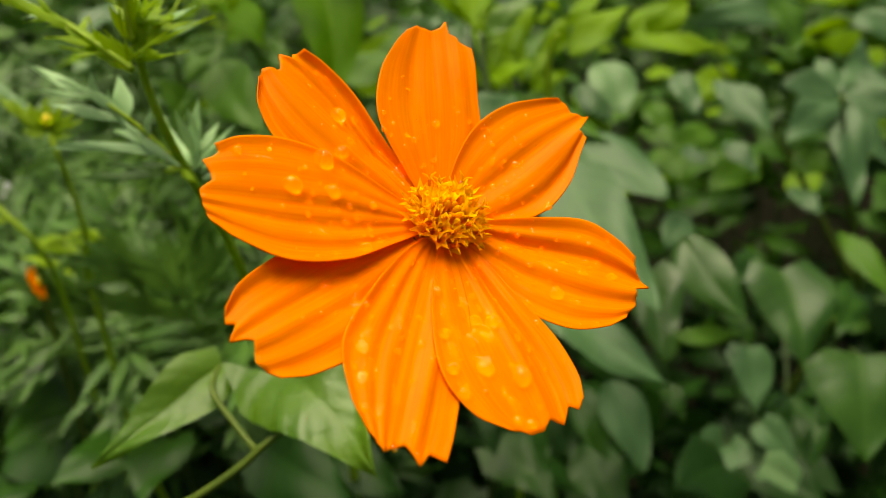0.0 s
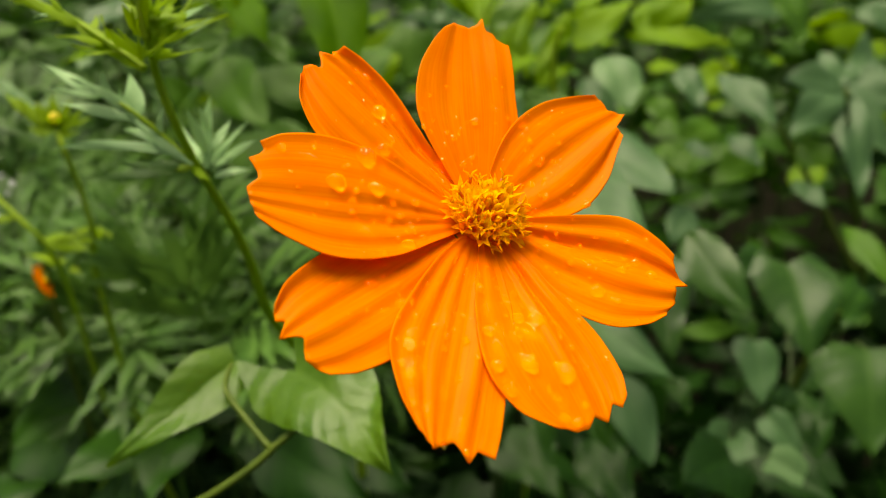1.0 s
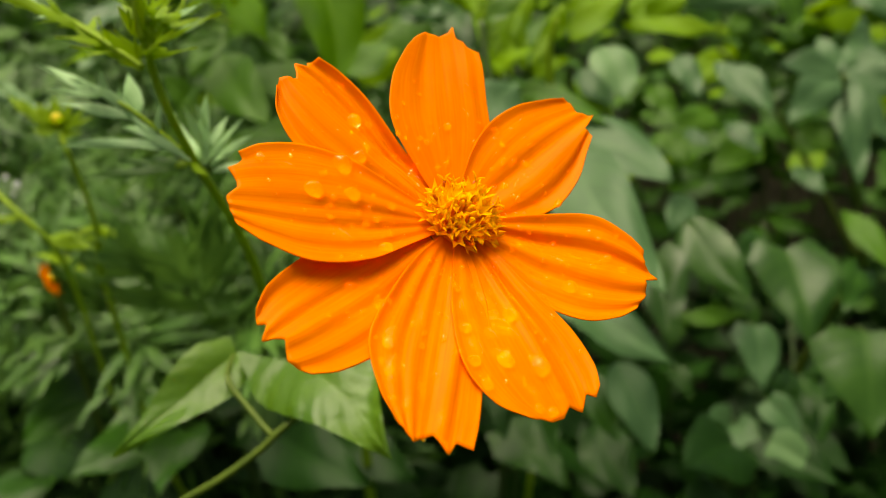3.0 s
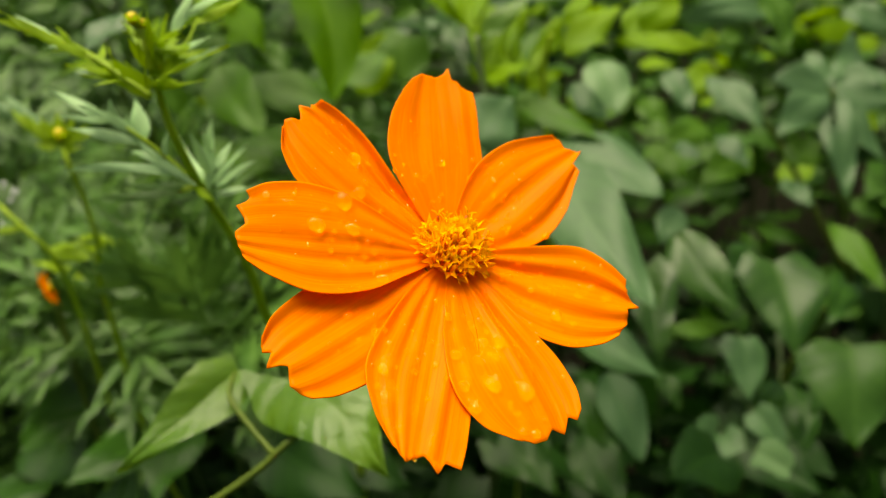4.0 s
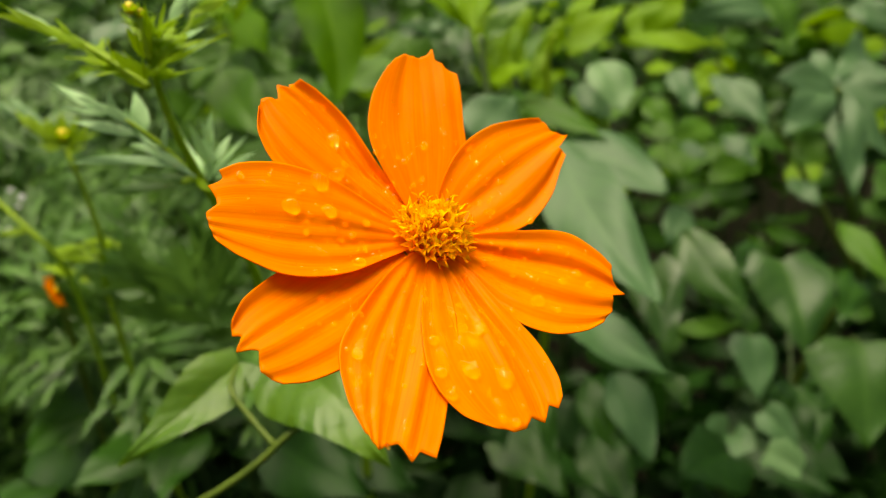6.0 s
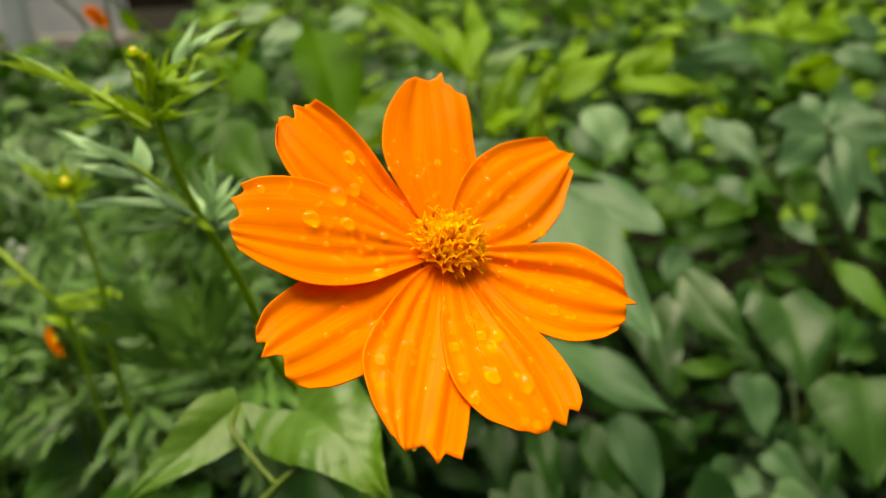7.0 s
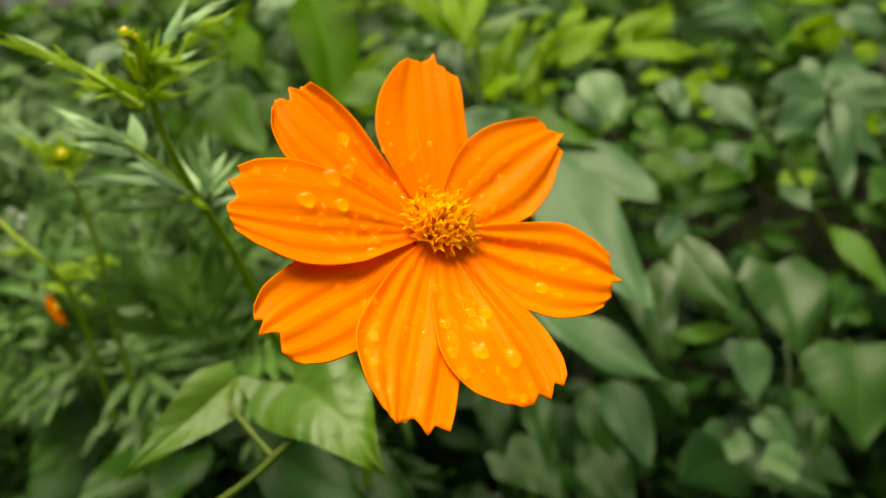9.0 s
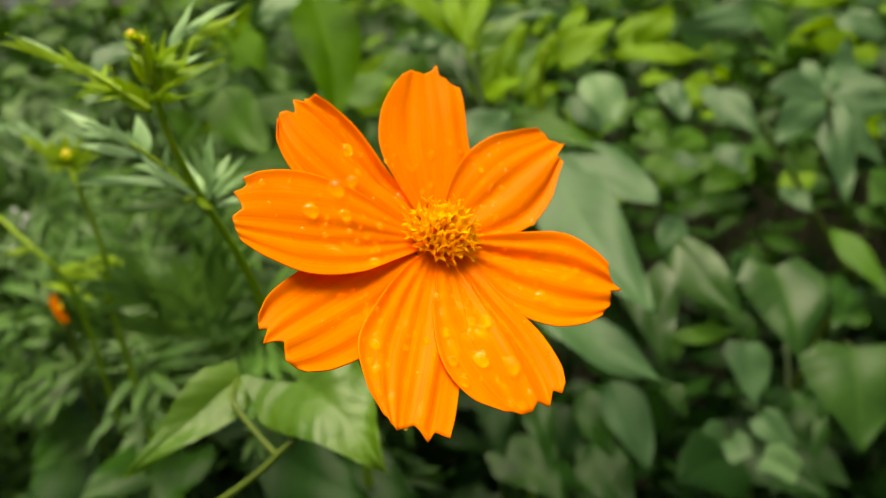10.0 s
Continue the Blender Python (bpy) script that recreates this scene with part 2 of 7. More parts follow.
def thing(name, place, label, category, group="", kind=""):
    ob = new(name)
    ob.empty_display_size = 0.02
    ob.location = place
    return tagged(ob, label, category, group, kind)


def grid_faces(rows, cols):
    return [(i * cols + j, i * cols + j + 1, (i + 1) * cols + j + 1, (i + 1) * cols + j) for i in range(rows - 1) for j in range(cols - 1)]


def spline(points, steps):
    """A smooth line through points (Catmull-Rom)."""
    p = [Vector(q) for q in points]
    p = [p[0] * 2 - p[1]] + p + [p[-1] * 2 - p[-2]]
    line = []
    for i in range(1, len(p) - 2):
        for k in range(steps):
            t = k / steps
            a, b, c, d = p[i - 1], p[i], p[i + 1], p[i + 2]
            line.append(0.5 * (2 * b + (c - a) * t + (2 * a - 5 * b + 4 * c - d) * t * t + (3 * b - a - 3 * c + d) * t ** 3))
    line.append(p[-2])
    return line


def tube(name, points, radii, material, parent, steps=6, sides=8, label=""):
    """A tapered stalk through points given in world metres."""
    base = parent.location
    line = spline(points, steps)
    verts, faces = [], []
    for i, q in enumerate(line):
        t = (line[min(i + 1, len(line) - 1)] - line[max(i - 1, 0)]).normalized()
        side = t.orthogonal().normalized() if i == 0 else (side - t * side.dot(t)).normalized()
        up = t.cross(side)
        f = i / (len(line) - 1) * (len(radii) - 1)
        k = min(int(f), len(radii) - 2)
        r = radii[k] + (radii[k + 1] - radii[k]) * (f - k)
        r *= 1 + 0.06 * math.sin(i * 2.3)
        for j in range(sides):
            a = 2 * math.pi * j / sides
            verts.append(q - base + (side * math.cos(a) + up * math.sin(a)) * r)
    for i in range(len(line) - 1):
        for j in range(sides):
            k = (j + 1) % sides
            faces.append((i * sides + j, i * sides + k, (i + 1) * sides + k, (i + 1) * sides + j))
    faces += [tuple(range(sides - 1, -1, -1)), tuple(range((len(line) - 1) * sides, len(line) * sides))]
    return put(name, verts, faces, material, parent, label=label)


def outline(shape, u):
    """Half width of a leaf, 0 to 1, at u from stalk to tip."""
    if shape == "heart":
        return min(1, 0.5 + 2.6 * u) ** 0.7 * max(0, 1 - (max(0, u - 0.15) / 0.85) ** 1.5) ** 1.1
    if shape == "ovate":
        return max(0, math.sin(math.pi * min(1, u ** 0.72))) ** 0.8
    if shape == "strap":
        return min(1, 0.25 + u * 3.2) * min(1, (1 - u) * 2.0) ** 0.85
    if shape == "lance":
        return max(0, math.sin(math.pi * min(1, u ** 0.85))) ** 0.9
    return max(0, math.sin(math.pi * min(1, u ** 0.95))) ** 1.15


def leaf_points(shape, length, width, fold, droop, wave, rows, cols, seed, notch=0.13):
    """Points of a blade along x, its width along y, its face to z; the fold lifts both halves, the droop bends the tip down."""
    rnd = random.Random(seed)
    p1, p2, lean = rnd.uniform(0, 6.28), rnd.uniform(0, 6.28), rnd.uniform(-0.06, 0.06)
    verts, uvs = [], []
    for i in range(rows):
        u = i / (rows - 1)
        w = outline(shape, u) * width * 0.5
        for j in range(cols):
            v = 2 * j / (cols - 1) - 1
            a = abs(v)
            x = u * length
            if shape == "heart":
                x -= notch * length * a ** 1.3 * (1 - u) ** 4 * (1.4 - 0.4 * a)
            y = v * w + lean * length * u * (1 - u) * 4
            z = fold * a * w + droop * length * u * (1 - u) * 1.6
            z += wave * length * 0.03 * math.sin(u * 9 + p1 + v * 2) * (0.3 + a)
            z += wave * length * 0.012 * math.sin((u - a * 0.25) * 44 + p2) * a * (1 - u)
            z -= 0.22 * w * a ** 2.5
            verts.append((x, y, z))
            uvs.append((u, 0.5 + 0.5 * v))
    return verts, grid_faces(rows, cols), uvs


SEED = [0]


def blade_frame(base, tip, roll, face):
    """The turn that lays a blade from base to tip, with its face towards face."""
    x = (Vector(tip) - Vector(base)).normalized()
    z = Vector(face)
    z = (z - x * z.dot(x)).normalized()
    y = z.cross(x)
    m = Matrix((x, y, z)).transposed()
    return m @ Matrix.Rotation(radians(roll), 3, "X")


def leaf(plant, base, tip, width, shape="ovate", roll=0, fold=0.25, droop=0.12, wave=1.0, material=None, face=(0, -0.5, 0.86), rows=18, cols=11, label="", notch=0.13):
    """One broad leaf of a plant; base and tip in world metres."""
    SEED[0] += 1
    length = (Vector(tip) - Vector(base)).length
    verts, faces, uvs = leaf_points(shape, length, width, fold, droop, wave, rows, cols, SEED[0], notch)
    m = blade_frame(base, tip, roll, face)
    at = Vector(base) - plant.location
    return put("leaf", [m @ Vector(v) + at for v in verts], faces, material or BROAD_LEAF, plant, uvs, label=label)


def feather_leaf(plant, base, tip, spread=0.5, pairs=4, lobe=0.011, roll=0, droop=0.1, material=None, face=(0, -0.5, 0.86), seed=None):
    """A feathery cosmos leaf: a stalk with pairs of narrow pointed lobes and one at its end."""
    SEED[0] += 1
    rnd = random.Random(SEED[0] if seed is None else seed)
    length = (Vector(tip) - Vector(base)).length
    m = blade_frame(base, tip, roll, face)
    at = Vector(base) - plant.location
    verts, faces, uvs = [], [], []

    def bend(x, y, z):
        u = x / length
        return m @ Vector((x, y, z + droop * length * u * (1 - u) * 1.6)) + at

    def strip(x0, y0, angle, size, width):
        pv, pf, pu = leaf_points("lobe", size, width, 0.35, 0.12, 0.6, 7, 5, rnd.random())
        k = len(verts)
        c, s = math.cos(angle), math.sin(angle)
        lift = rnd.uniform(-0.12, 0.25)
        for x, y, z in pv:
            verts.append(bend(x0 + c * x - s * y, y0 + s * x + c * y, z + lift * x))
        faces.extend(tuple(k + q for q in f) for f in pf)
        uvs.extend(pu)

    strip(0, 0, 0, length * 0.66, lobe * 0.28)
    strip(length * 0.5, 0, rnd.uniform(-0.1, 0.1), length * 0.55, lobe)
    for i in range(pairs):
        u = 0.26 + 0.44 * i / max(1, pairs - 1)
        for sign in (1, -1):
            if rnd.random() < 0.07:
                continue
            size = length * spread * (1 - 0.45 * abs(u - 0.4) / 0.4) * rnd.uniform(0.75, 1.1)
            angle = sign * rnd.uniform(0.55, 0.85)
            strip(length * u, 0, angle, size, lobe * rnd.uniform(0.75, 1.05))
            if size > 0.03:
                for k, turn in ((0.45, 0.6), (0.5, -0.55)):
                    strip(length * u + math.cos(angle) * size * k, math.sin(angle) * size * k, angle + turn * rnd.uniform(0.8, 1.2), size * 0.42, lobe * 0.7)
    return put("leaf", verts, faces, material or COSMOS_LEAF, plant, uvs)


def scatter(name, material, count, shapes, place, size, label, category, face_mean=(0, -0.35, 0.9), jitter=0.75, seed=1, rows=6, cols=5):
    """A mass of single leaves that nobody could count."""
    rnd = random.Random(seed)
    kinds = []
    for k, shape in enumerate(shapes):
        wide = {"heart": 0.85, "ovate": 0.5, "lance": 0.3, "lobe": 0.16}[shape]
        for q in range(3):
            v, f, u = leaf_points(shape, 1.0, wide, rnd.uniform(0.1, 0.5), rnd.uniform(0.05, 0.35), 1.0, rows, cols, seed * 100 + k * 7 + q)
            kinds.append((np.array(v), np.array(f), np.array(u)))
    vs, fs, us, total = [], [], [], 0
    for _ in range(count):
        x, y, z = place(rnd)
        v, f, u = kinds[rnd.randrange(len(kinds))]
        a = rnd.uniform(0, 2 * math.pi)
        n = Vector(face_mean) + Vector((rnd.gauss(0, jitter), rnd.gauss(0, jitter), rnd.gauss(0, jitter * 0.6)))
        way = Vector((math.cos(a), math.sin(a), rnd.uniform(-0.7, 0.1)))
        m = np.array(blade_frame((0, 0, 0), way, 0, n))
        vs.append((v * size * rnd.uniform(0.6, 1.25)) @ m.T + np.array((x, y, z)))
        fs.append(f + total)
        us.append(u)
        total += len(v)
    ob = put(name, np.concatenate(vs).tolist(), np.concatenate(fs).tolist(), material, None, np.concatenate(us))
    return tagged(ob, label, category, kind="stuff")


def flower_bud(plant, place, radius):
    """A round closed bud with sepals, yellow at its tip."""
    at = Vector(place) - plant.location
    verts, n, m = [], 9, 12
    for i in range(n):
        lat = math.pi * (i / (n - 1) - 0.5)
        for j in range(m):
            a = 2 * math.pi * j / m
            r = radius * math.cos(lat) * (1 + 0.08 * math.cos(6 * a))
            verts.append(at + Vector((r * math.cos(a), r * math.sin(a), radius * 1.15 * math.sin(lat))))
    faces = [(i * m + j, i * m + (j + 1) % m, (i + 1) * m + (j + 1) % m, (i + 1) * m + j) for i in range(n - 1) for j in range(m)]
    bud = put("bud", verts, faces, BUD_YELLOW if radius < 0.004 else COSMOS_YOUNG, plant, [(0.3, 0.3)] * len(verts), label="round yellow-green flower bud")
    for k in range(7):
        a = 2 * math.pi * k / 7
        pts, fcs, uvq = leaf_points("lance", radius * 2.4, radius * 0.9, 0.3, -0.35, 0.5, 7, 5, k)
        turn = Matrix.Rotation(a, 3, "Z") @ Matrix.Rotation(radians(-48), 3, "Y")
        put("sepal", [at + Vector((0, 0, -radius)) + turn @ Vector((x + radius * 0.3, y, z)) for x, y, z in pts], fcs, COSMOS_YOUNG, bud, uvq)


def small_bloom(place, radius, face, label):
    """A far orange bloom on its own thin stem."""
    bloom = thing("cosmos_flower", (place[0], place[1], 0.0), label, "flower", "far blooms")
    z = Vector(face).normalized()
    x = z.orthogonal().normalized()
    m = Matrix((x, z.cross(x), z)).transposed()
    at = Vector(place) - bloom.location
    for k in range(8):
        pts, fcs, uvq = leaf_points("ovate", radius, radius * 0.75, 0.15, -0.12, 0.8, 9, 7, 60 + k)
        turn = m @ Matrix.Rotation(2 * math.pi * k / 8, 3, "Z")
        put("petal", [at + turn @ Vector((px + radius * 0.12, py, pz)) for px, py, pz in pts], fcs, PETAL, bloom, uvq)
    hub = [at + m @ Vector((radius * 0.2 * math.cos(lat) * math.cos(a), radius * 0.2 * math.cos(lat) * math.sin(a), radius * 0.2 * math.sin(lat))) for lat in (0, 0.5, 1.0, 1.5) for a in [2 * math.pi * j / 10 for j in range(10)]]
    put("disc", hub, [(i * 10 + j, i * 10 + (j + 1) % 10, (i + 1) * 10 + (j + 1) % 10, (i + 1) * 10 + j) for i in range(3) for j in range(10)], FLORET, bloom)
    p = Vector(place)
    tube("stem", [(p.x, p.y + 0.03, -0.02), (p.x + 0.01, p.y + 0.02, p.z * 0.5), p - Vector((0, -0.006, 0.03)), p], (0.002, 0.0016, 0.001), STALK, bloom)


def tiny_blossom(place, radius):
    """A white five-petalled weed flower, a few millimetres across, on a thin stem."""
    bloom = thing("weed_flower", (place[0], place[1], 0.0), "tiny white weed flower low among the cosmos leaves", "flower", "white weed flowers")
    at = Vector(place) - bloom.location
    m = Matrix.Rotation(radians(55), 3, "X")
    for k in range(5):
        pts, fcs, uvq = leaf_points("ovate", radius, radius * 0.8, 0.1, -0.1, 0.5, 6, 5, 70 + k)
        turn = m @ Matrix.Rotation(2 * math.pi * k / 5, 3, "Z")
        put("petal", [at + turn @ Vector(q) for q in pts], fcs, BLOSSOM, bloom, uvq)
    p = Vector(place)
    tube("stem", [(p.x, p.y + 0.02, -0.02), (p.x, p.y + 0.015, p.z * 0.6), p], (0.001, 0.0008, 0.0005), STALK_DARK, bloom)


def flower_head(place, radius):
    """A far round head of many small pale petals on a stem."""
    head = thing("flower_head", (place[0], place[1], 0.0), "pale pink round flower head among the far shrubs", "flower")
    rnd = random.Random(8)
    at = Vector(place) - head.location
    for k in range(70):
        z = Vector((rnd.gauss(0, 1), rnd.gauss(0, 1), rnd.gauss(0.3, 1))).normalized()
        x = z.orthogonal().normalized()
        m = Matrix((x, z.cross(x), z)).transposed() @ Matrix.Rotation(rnd.uniform(0, 6.28), 3, "Z")
        pts, fcs, uvq = leaf_points("ovate", radius * 0.5, radius * 0.42, 0.2, -0.2, 0.6, 5, 5, k)
        put("petal", [at + z * radius * 0.8 + m @ Vector(q) for q in pts], fcs, PINK, head, uvq)
    p = Vector(place)
    tube("stem", [(p.x, p.y, -0.02), (p.x + 0.02, p.y, p.z * 0.5), p], (0.006, 0.005, 0.004), STALK_DARK, head)


# ---- ground and far garden ----
def ground():
    verts, n = [], 60
    for i in range(n + 1):
        for j in range(n + 1):
            sx, sy = 2 * i / n - 1, 2 * j / n - 1
            x, y = 60 * sx * abs(sx) ** 2, 60 * sy * abs(sy) ** 2
            verts.append((x, y, 0.03 * noise.noise(Vector((x * 1.3, y * 1.3, 0))) - 0.02))
    tagged(put("ground", verts, grid_faces(n + 1, n + 1)[:], SOIL, smooth=True), "dark moist garden soil under the plants", "ground", kind="structure").data.flip_normals()


ground()

# ---- the tall cosmos beside the flower ----
tall = thing("cosmos_plant", (-0.058, 0.245, 0.0), "tall green cosmos plant with feathery leaves and yellow buds", "plant", "cosmos plants")
tube("stem", [(-0.0426, 0.5192, -0.0200), (-0.0426, 0.4292, 0.3026), (-0.0426, 0.3292, 0.4852), (-0.0426, 0.2992, 0.6052), (-0.0515, 0.2519, 0.6530), (-0.0558, 0.2168, 0.6898), (-0.0568, 0.2058, 0.7103), (-0.0588, 0.1975, 0.7262), (-0.0628, 0.1878, 0.7444), (-0.0654, 0.1819, 0.7584), (-0.0669, 0.1799, 0.7679), (-0.0665, 0.1771, 0.7753), (-0.0667, 0.1744, 0.7829), (-0.0682, 0.1747, 0.7871)], (0.003, 0.0026, 0.0024, 0.002, 0.0016, 0.0014, 0.0012, 0.0011, 0.001, 0.0009, 0.0007, 0.0005), STALK_YOUNG, tall)
tube("leaf_stalk", [(-0.0629, 0.1861, 0.7457), (-0.0674, 0.1848, 0.7513), (-0.0717, 0.1842, 0.7561), (-0.0771, 0.1846, 0.7604), (-0.0867, 0.1891, 0.7645)], (0.0006, 0.0006, 0.0005, 0.0003), STALK_YOUNG, tall)
leaf(tall, (-0.0623, 0.1823, 0.7469), (-0.0796, 0.1867, 0.7606), 0.0021, "strap", material=SAGE_LEAF, face=(-0.1, -0.66, 0.75), rows=12, cols=7, fold=0.06, wave=0.5, roll=0, droop=0.06)
leaf(tall, (-0.0748, 0.1857, 0.7574), (-0.0879, 0.1826, 0.7674), 0.0027, "strap", material=SAGE_LEAF, face=(-0.1, -0.66, 0.75), rows=12, cols=7, fold=0.06, wave=0.5, roll=7, droop=0.12)
leaf(tall, (-0.0835, 0.1873, 0.7624), (-0.1021, 0.1976, 0.7683), 0.0028, "strap", material=SAGE_LEAF, face=(-0.1, -0.66, 0.75), rows=12, cols=7, fold=0.06, wave=0.5, roll=-6, droop=0.03)
leaf(tall, (-0.0749, 0.1855, 0.7568), (-0.0781, 0.1930, 0.7666), 0.0047, "strap", material=SAGE_LEAF, face=(-0.1, -0.66, 0.75), rows=12, cols=7, fold=0.06, wave=0.5, roll=4, droop=0.09)
leaf(tall, (-0.0816, 0.1869, 0.7612), (-0.0811, 0.1851, 0.7683), 0.0034, "strap", material=SAGE_LEAF, face=(-0.1, -0.66, 0.75), rows=12, cols=7, fold=0.06, wave=0.5, roll=-8, droop=0.06)
leaf(tall, (-0.0749, 0.1855, 0.7568), (-0.0937, 0.1867, 0.7608), 0.0029, "strap", material=SAGE_LEAF, face=(-0.1, -0.66, 0.75), rows=12, cols=7, fold=0.06, wave=0.5, roll=3, droop=0.12)
leaf(tall, (-0.0827, 0.1872, 0.7621), (-0.0927, 0.1819, 0.7653), 0.0021, "strap", material=SAGE_LEAF, face=(-0.1, -0.66, 0.75), rows=12, cols=7, fold=0.06, wave=0.5, roll=0, droop=0.03)
leaf(tall, (-0.0693, 0.1839, 0.7519), (-0.0816, 0.1926, 0.7529), 0.0031, "strap", material=SAGE_LEAF, face=(-0.1, -0.66, 0.75), rows=12, cols=7, fold=0.06, wave=0.5, roll=7, droop=0.09)
leaf(tall, (-0.0651, 0.1831, 0.7495), (-0.0967, 0.1871, 0.7496), 0.0028, "strap", material=SAGE_LEAF, face=(-0.1, -0.66, 0.75), rows=12, cols=7, fold=0.06, wave=0.5, roll=-6, droop=0.06)
leaf(tall, (-0.0701, 0.1844, 0.7533), (-0.0672, 0.1829, 0.7612), 0.0021, "strap", material=SAGE_LEAF, face=(-0.1, -0.66, 0.75), rows=12, cols=7, fold=0.06, wave=0.5, roll=4, droop=0.12)
leaf(tall, (-0.0782, 0.1863, 0.7592), (-0.0789, 0.1879, 0.7638), 0.0019, "strap", material=SAGE_LEAF, face=(-0.1, -0.66, 0.75), rows=12, cols=7, fold=0.06, wave=0.5, roll=-8, droop=0.03)
leaf(tall, (-0.0647, 0.1858, 0.7448), (-0.0902, 0.1847, 0.7426), 0.0030, "strap", material=COSMOS_LEAF, face=(-0.1, -0.66, 0.75), rows=12, cols=7, fold=0.06, wave=0.5, roll=0, droop=0.06)
leaf(tall, (-0.0654, 0.1860, 0.7454), (-0.0791, 0.1803, 0.7478), 0.0026, "strap", material=COSMOS_LEAF, face=(-0.1, -0.66, 0.75), rows=12, cols=7, fold=0.06, wave=0.5, roll=7, droop=0.12)
leaf(tall, (-0.0667, 0.1872, 0.7490), (-0.0771, 0.1940, 0.7444), 0.0024, "strap", material=COSMOS_LEAF, face=(-0.1, -0.66, 0.75), rows=12, cols=7, fold=0.06, wave=0.5, roll=-6, droop=0.03)
leaf(tall, (-0.0613, 0.1897, 0.7437), (-0.0600, 0.1954, 0.7607), 0.0034, "strap", material=SAGE_LEAF, face=(-0.1, -0.66, 0.75), rows=12, cols=7, fold=0.06, wave=0.5, roll=0, droop=0.06)
leaf(tall, (-0.0614, 0.1908, 0.7471), (-0.0641, 0.1885, 0.7591), 0.0026, "strap", material=SAGE_LEAF, face=(-0.1, -0.66, 0.75), rows=12, cols=7, fold=0.06, wave=0.5, roll=7, droop=0.12)
leaf(tall, (-0.0624, 0.1901, 0.7449), (-0.0714, 0.2018, 0.7548), 0.0031, "strap", material=SAGE_LEAF, face=(-0.1, -0.66, 0.75), rows=12, cols=7, fold=0.06, wave=0.5, roll=-6, droop=0.03)
leaf(tall, (-0.0605, 0.1910, 0.7477), (-0.0561, 0.1975, 0.7542), 0.0024, "strap", material=SAGE_LEAF, face=(-0.1, -0.66, 0.75), rows=12, cols=7, fold=0.06, wave=0.5, roll=4, droop=0.09)
leaf(tall, (-0.0606, 0.1900, 0.7448), (-0.0502, 0.1895, 0.7553), 0.0027, "strap", material=SAGE_LEAF, face=(-0.1, -0.66, 0.75), rows=12, cols=7, fold=0.06, wave=0.5, roll=-8, droop=0.06)
leaf(tall, (-0.0598, 0.1895, 0.7431), (-0.0490, 0.1920, 0.7503), 0.0027, "strap", material=SAGE_LEAF, face=(-0.1, -0.66, 0.75), rows=12, cols=7, fold=0.06, wave=0.5, roll=3, droop=0.12)
leaf(tall, (-0.0599, 0.1898, 0.7442), (-0.0523, 0.1852, 0.7489), 0.0022, "strap", material=SAGE_LEAF, face=(-0.1, -0.66, 0.75), rows=12, cols=7, fold=0.06, wave=0.5, roll=0, droop=0.03)
leaf(tall, (-0.0629, 0.1899, 0.7444), (-0.0680, 0.1997, 0.7487), 0.0024, "strap", material=SAGE_LEAF, face=(-0.1, -0.66, 0.75), rows=12, cols=7, fold=0.06, wave=0.5, roll=7, droop=0.09)
leaf(tall, (-0.0593, 0.1891, 0.7419), (-0.0518, 0.1935, 0.7424), 0.0025, "strap", material=SAGE_LEAF, face=(-0.1, -0.66, 0.75), rows=12, cols=7, fold=0.06, wave=0.5, roll=-6, droop=0.06)
leaf(tall, (-0.0607, 0.1926, 0.7522), (-0.0618, 0.1906, 0.7589), 0.0017, "strap", material=SAGE_LEAF, face=(-0.1, -0.66, 0.75), rows=12, cols=7, fold=0.06, wave=0.5, roll=4, droop=0.12)
leaf(tall, (-0.0633, 0.1851, 0.7458), (-0.0683, 0.1848, 0.7452), 0.0023, "strap", material=COSMOS_YOUNG, face=(-0.1, -0.66, 0.75), rows=12, cols=7, fold=0.06, wave=0.5, roll=0, droop=0.06)
leaf(tall, (-0.0633, 0.1850, 0.7456), (-0.0570, 0.1782, 0.7441), 0.0019, "strap", material=COSMOS_YOUNG, face=(-0.1, -0.66, 0.75), rows=12, cols=7, fold=0.06, wave=0.5, roll=7, droop=0.12)
leaf(tall, (-0.0643, 0.1854, 0.7467), (-0.0627, 0.1933, 0.7452), 0.0018, "strap", material=COSMOS_YOUNG, face=(-0.1, -0.66, 0.75), rows=12, cols=7, fold=0.06, wave=0.5, roll=-6, droop=0.03)
tube("leaf_stalk", [(-0.0686, 0.1784, 0.7700), (-0.0747, 0.1798, 0.7742), (-0.0846, 0.1836, 0.7796), (-0.0993, 0.1903, 0.7841)], (0.0008, 0.0007, 0.0005, 0.0003), STALK_YOUNG, tall)
leaf(tall, (-0.0709, 0.1807, 0.7706), (-0.0899, 0.1848, 0.7832), 0.0037, "strap", material=COSMOS_YOUNG, face=(-0.1, -0.66, 0.75), rows=12, cols=7, fold=0.06, wave=0.5, roll=0, droop=0.06)
leaf(tall, (-0.0822, 0.1831, 0.7779), (-0.1007, 0.1805, 0.7895), 0.0027, "strap", material=COSMOS_YOUNG, face=(-0.1, -0.66, 0.75), rows=12, cols=7, fold=0.06, wave=0.5, roll=7, droop=0.12)
leaf(tall, (-0.0835, 0.1832, 0.7782), (-0.1125, 0.1940, 0.7863), 0.0025, "strap", material=COSMOS_YOUNG, face=(-0.1, -0.66, 0.75), rows=12, cols=7, fold=0.06, wave=0.5, roll=-6, droop=0.03)
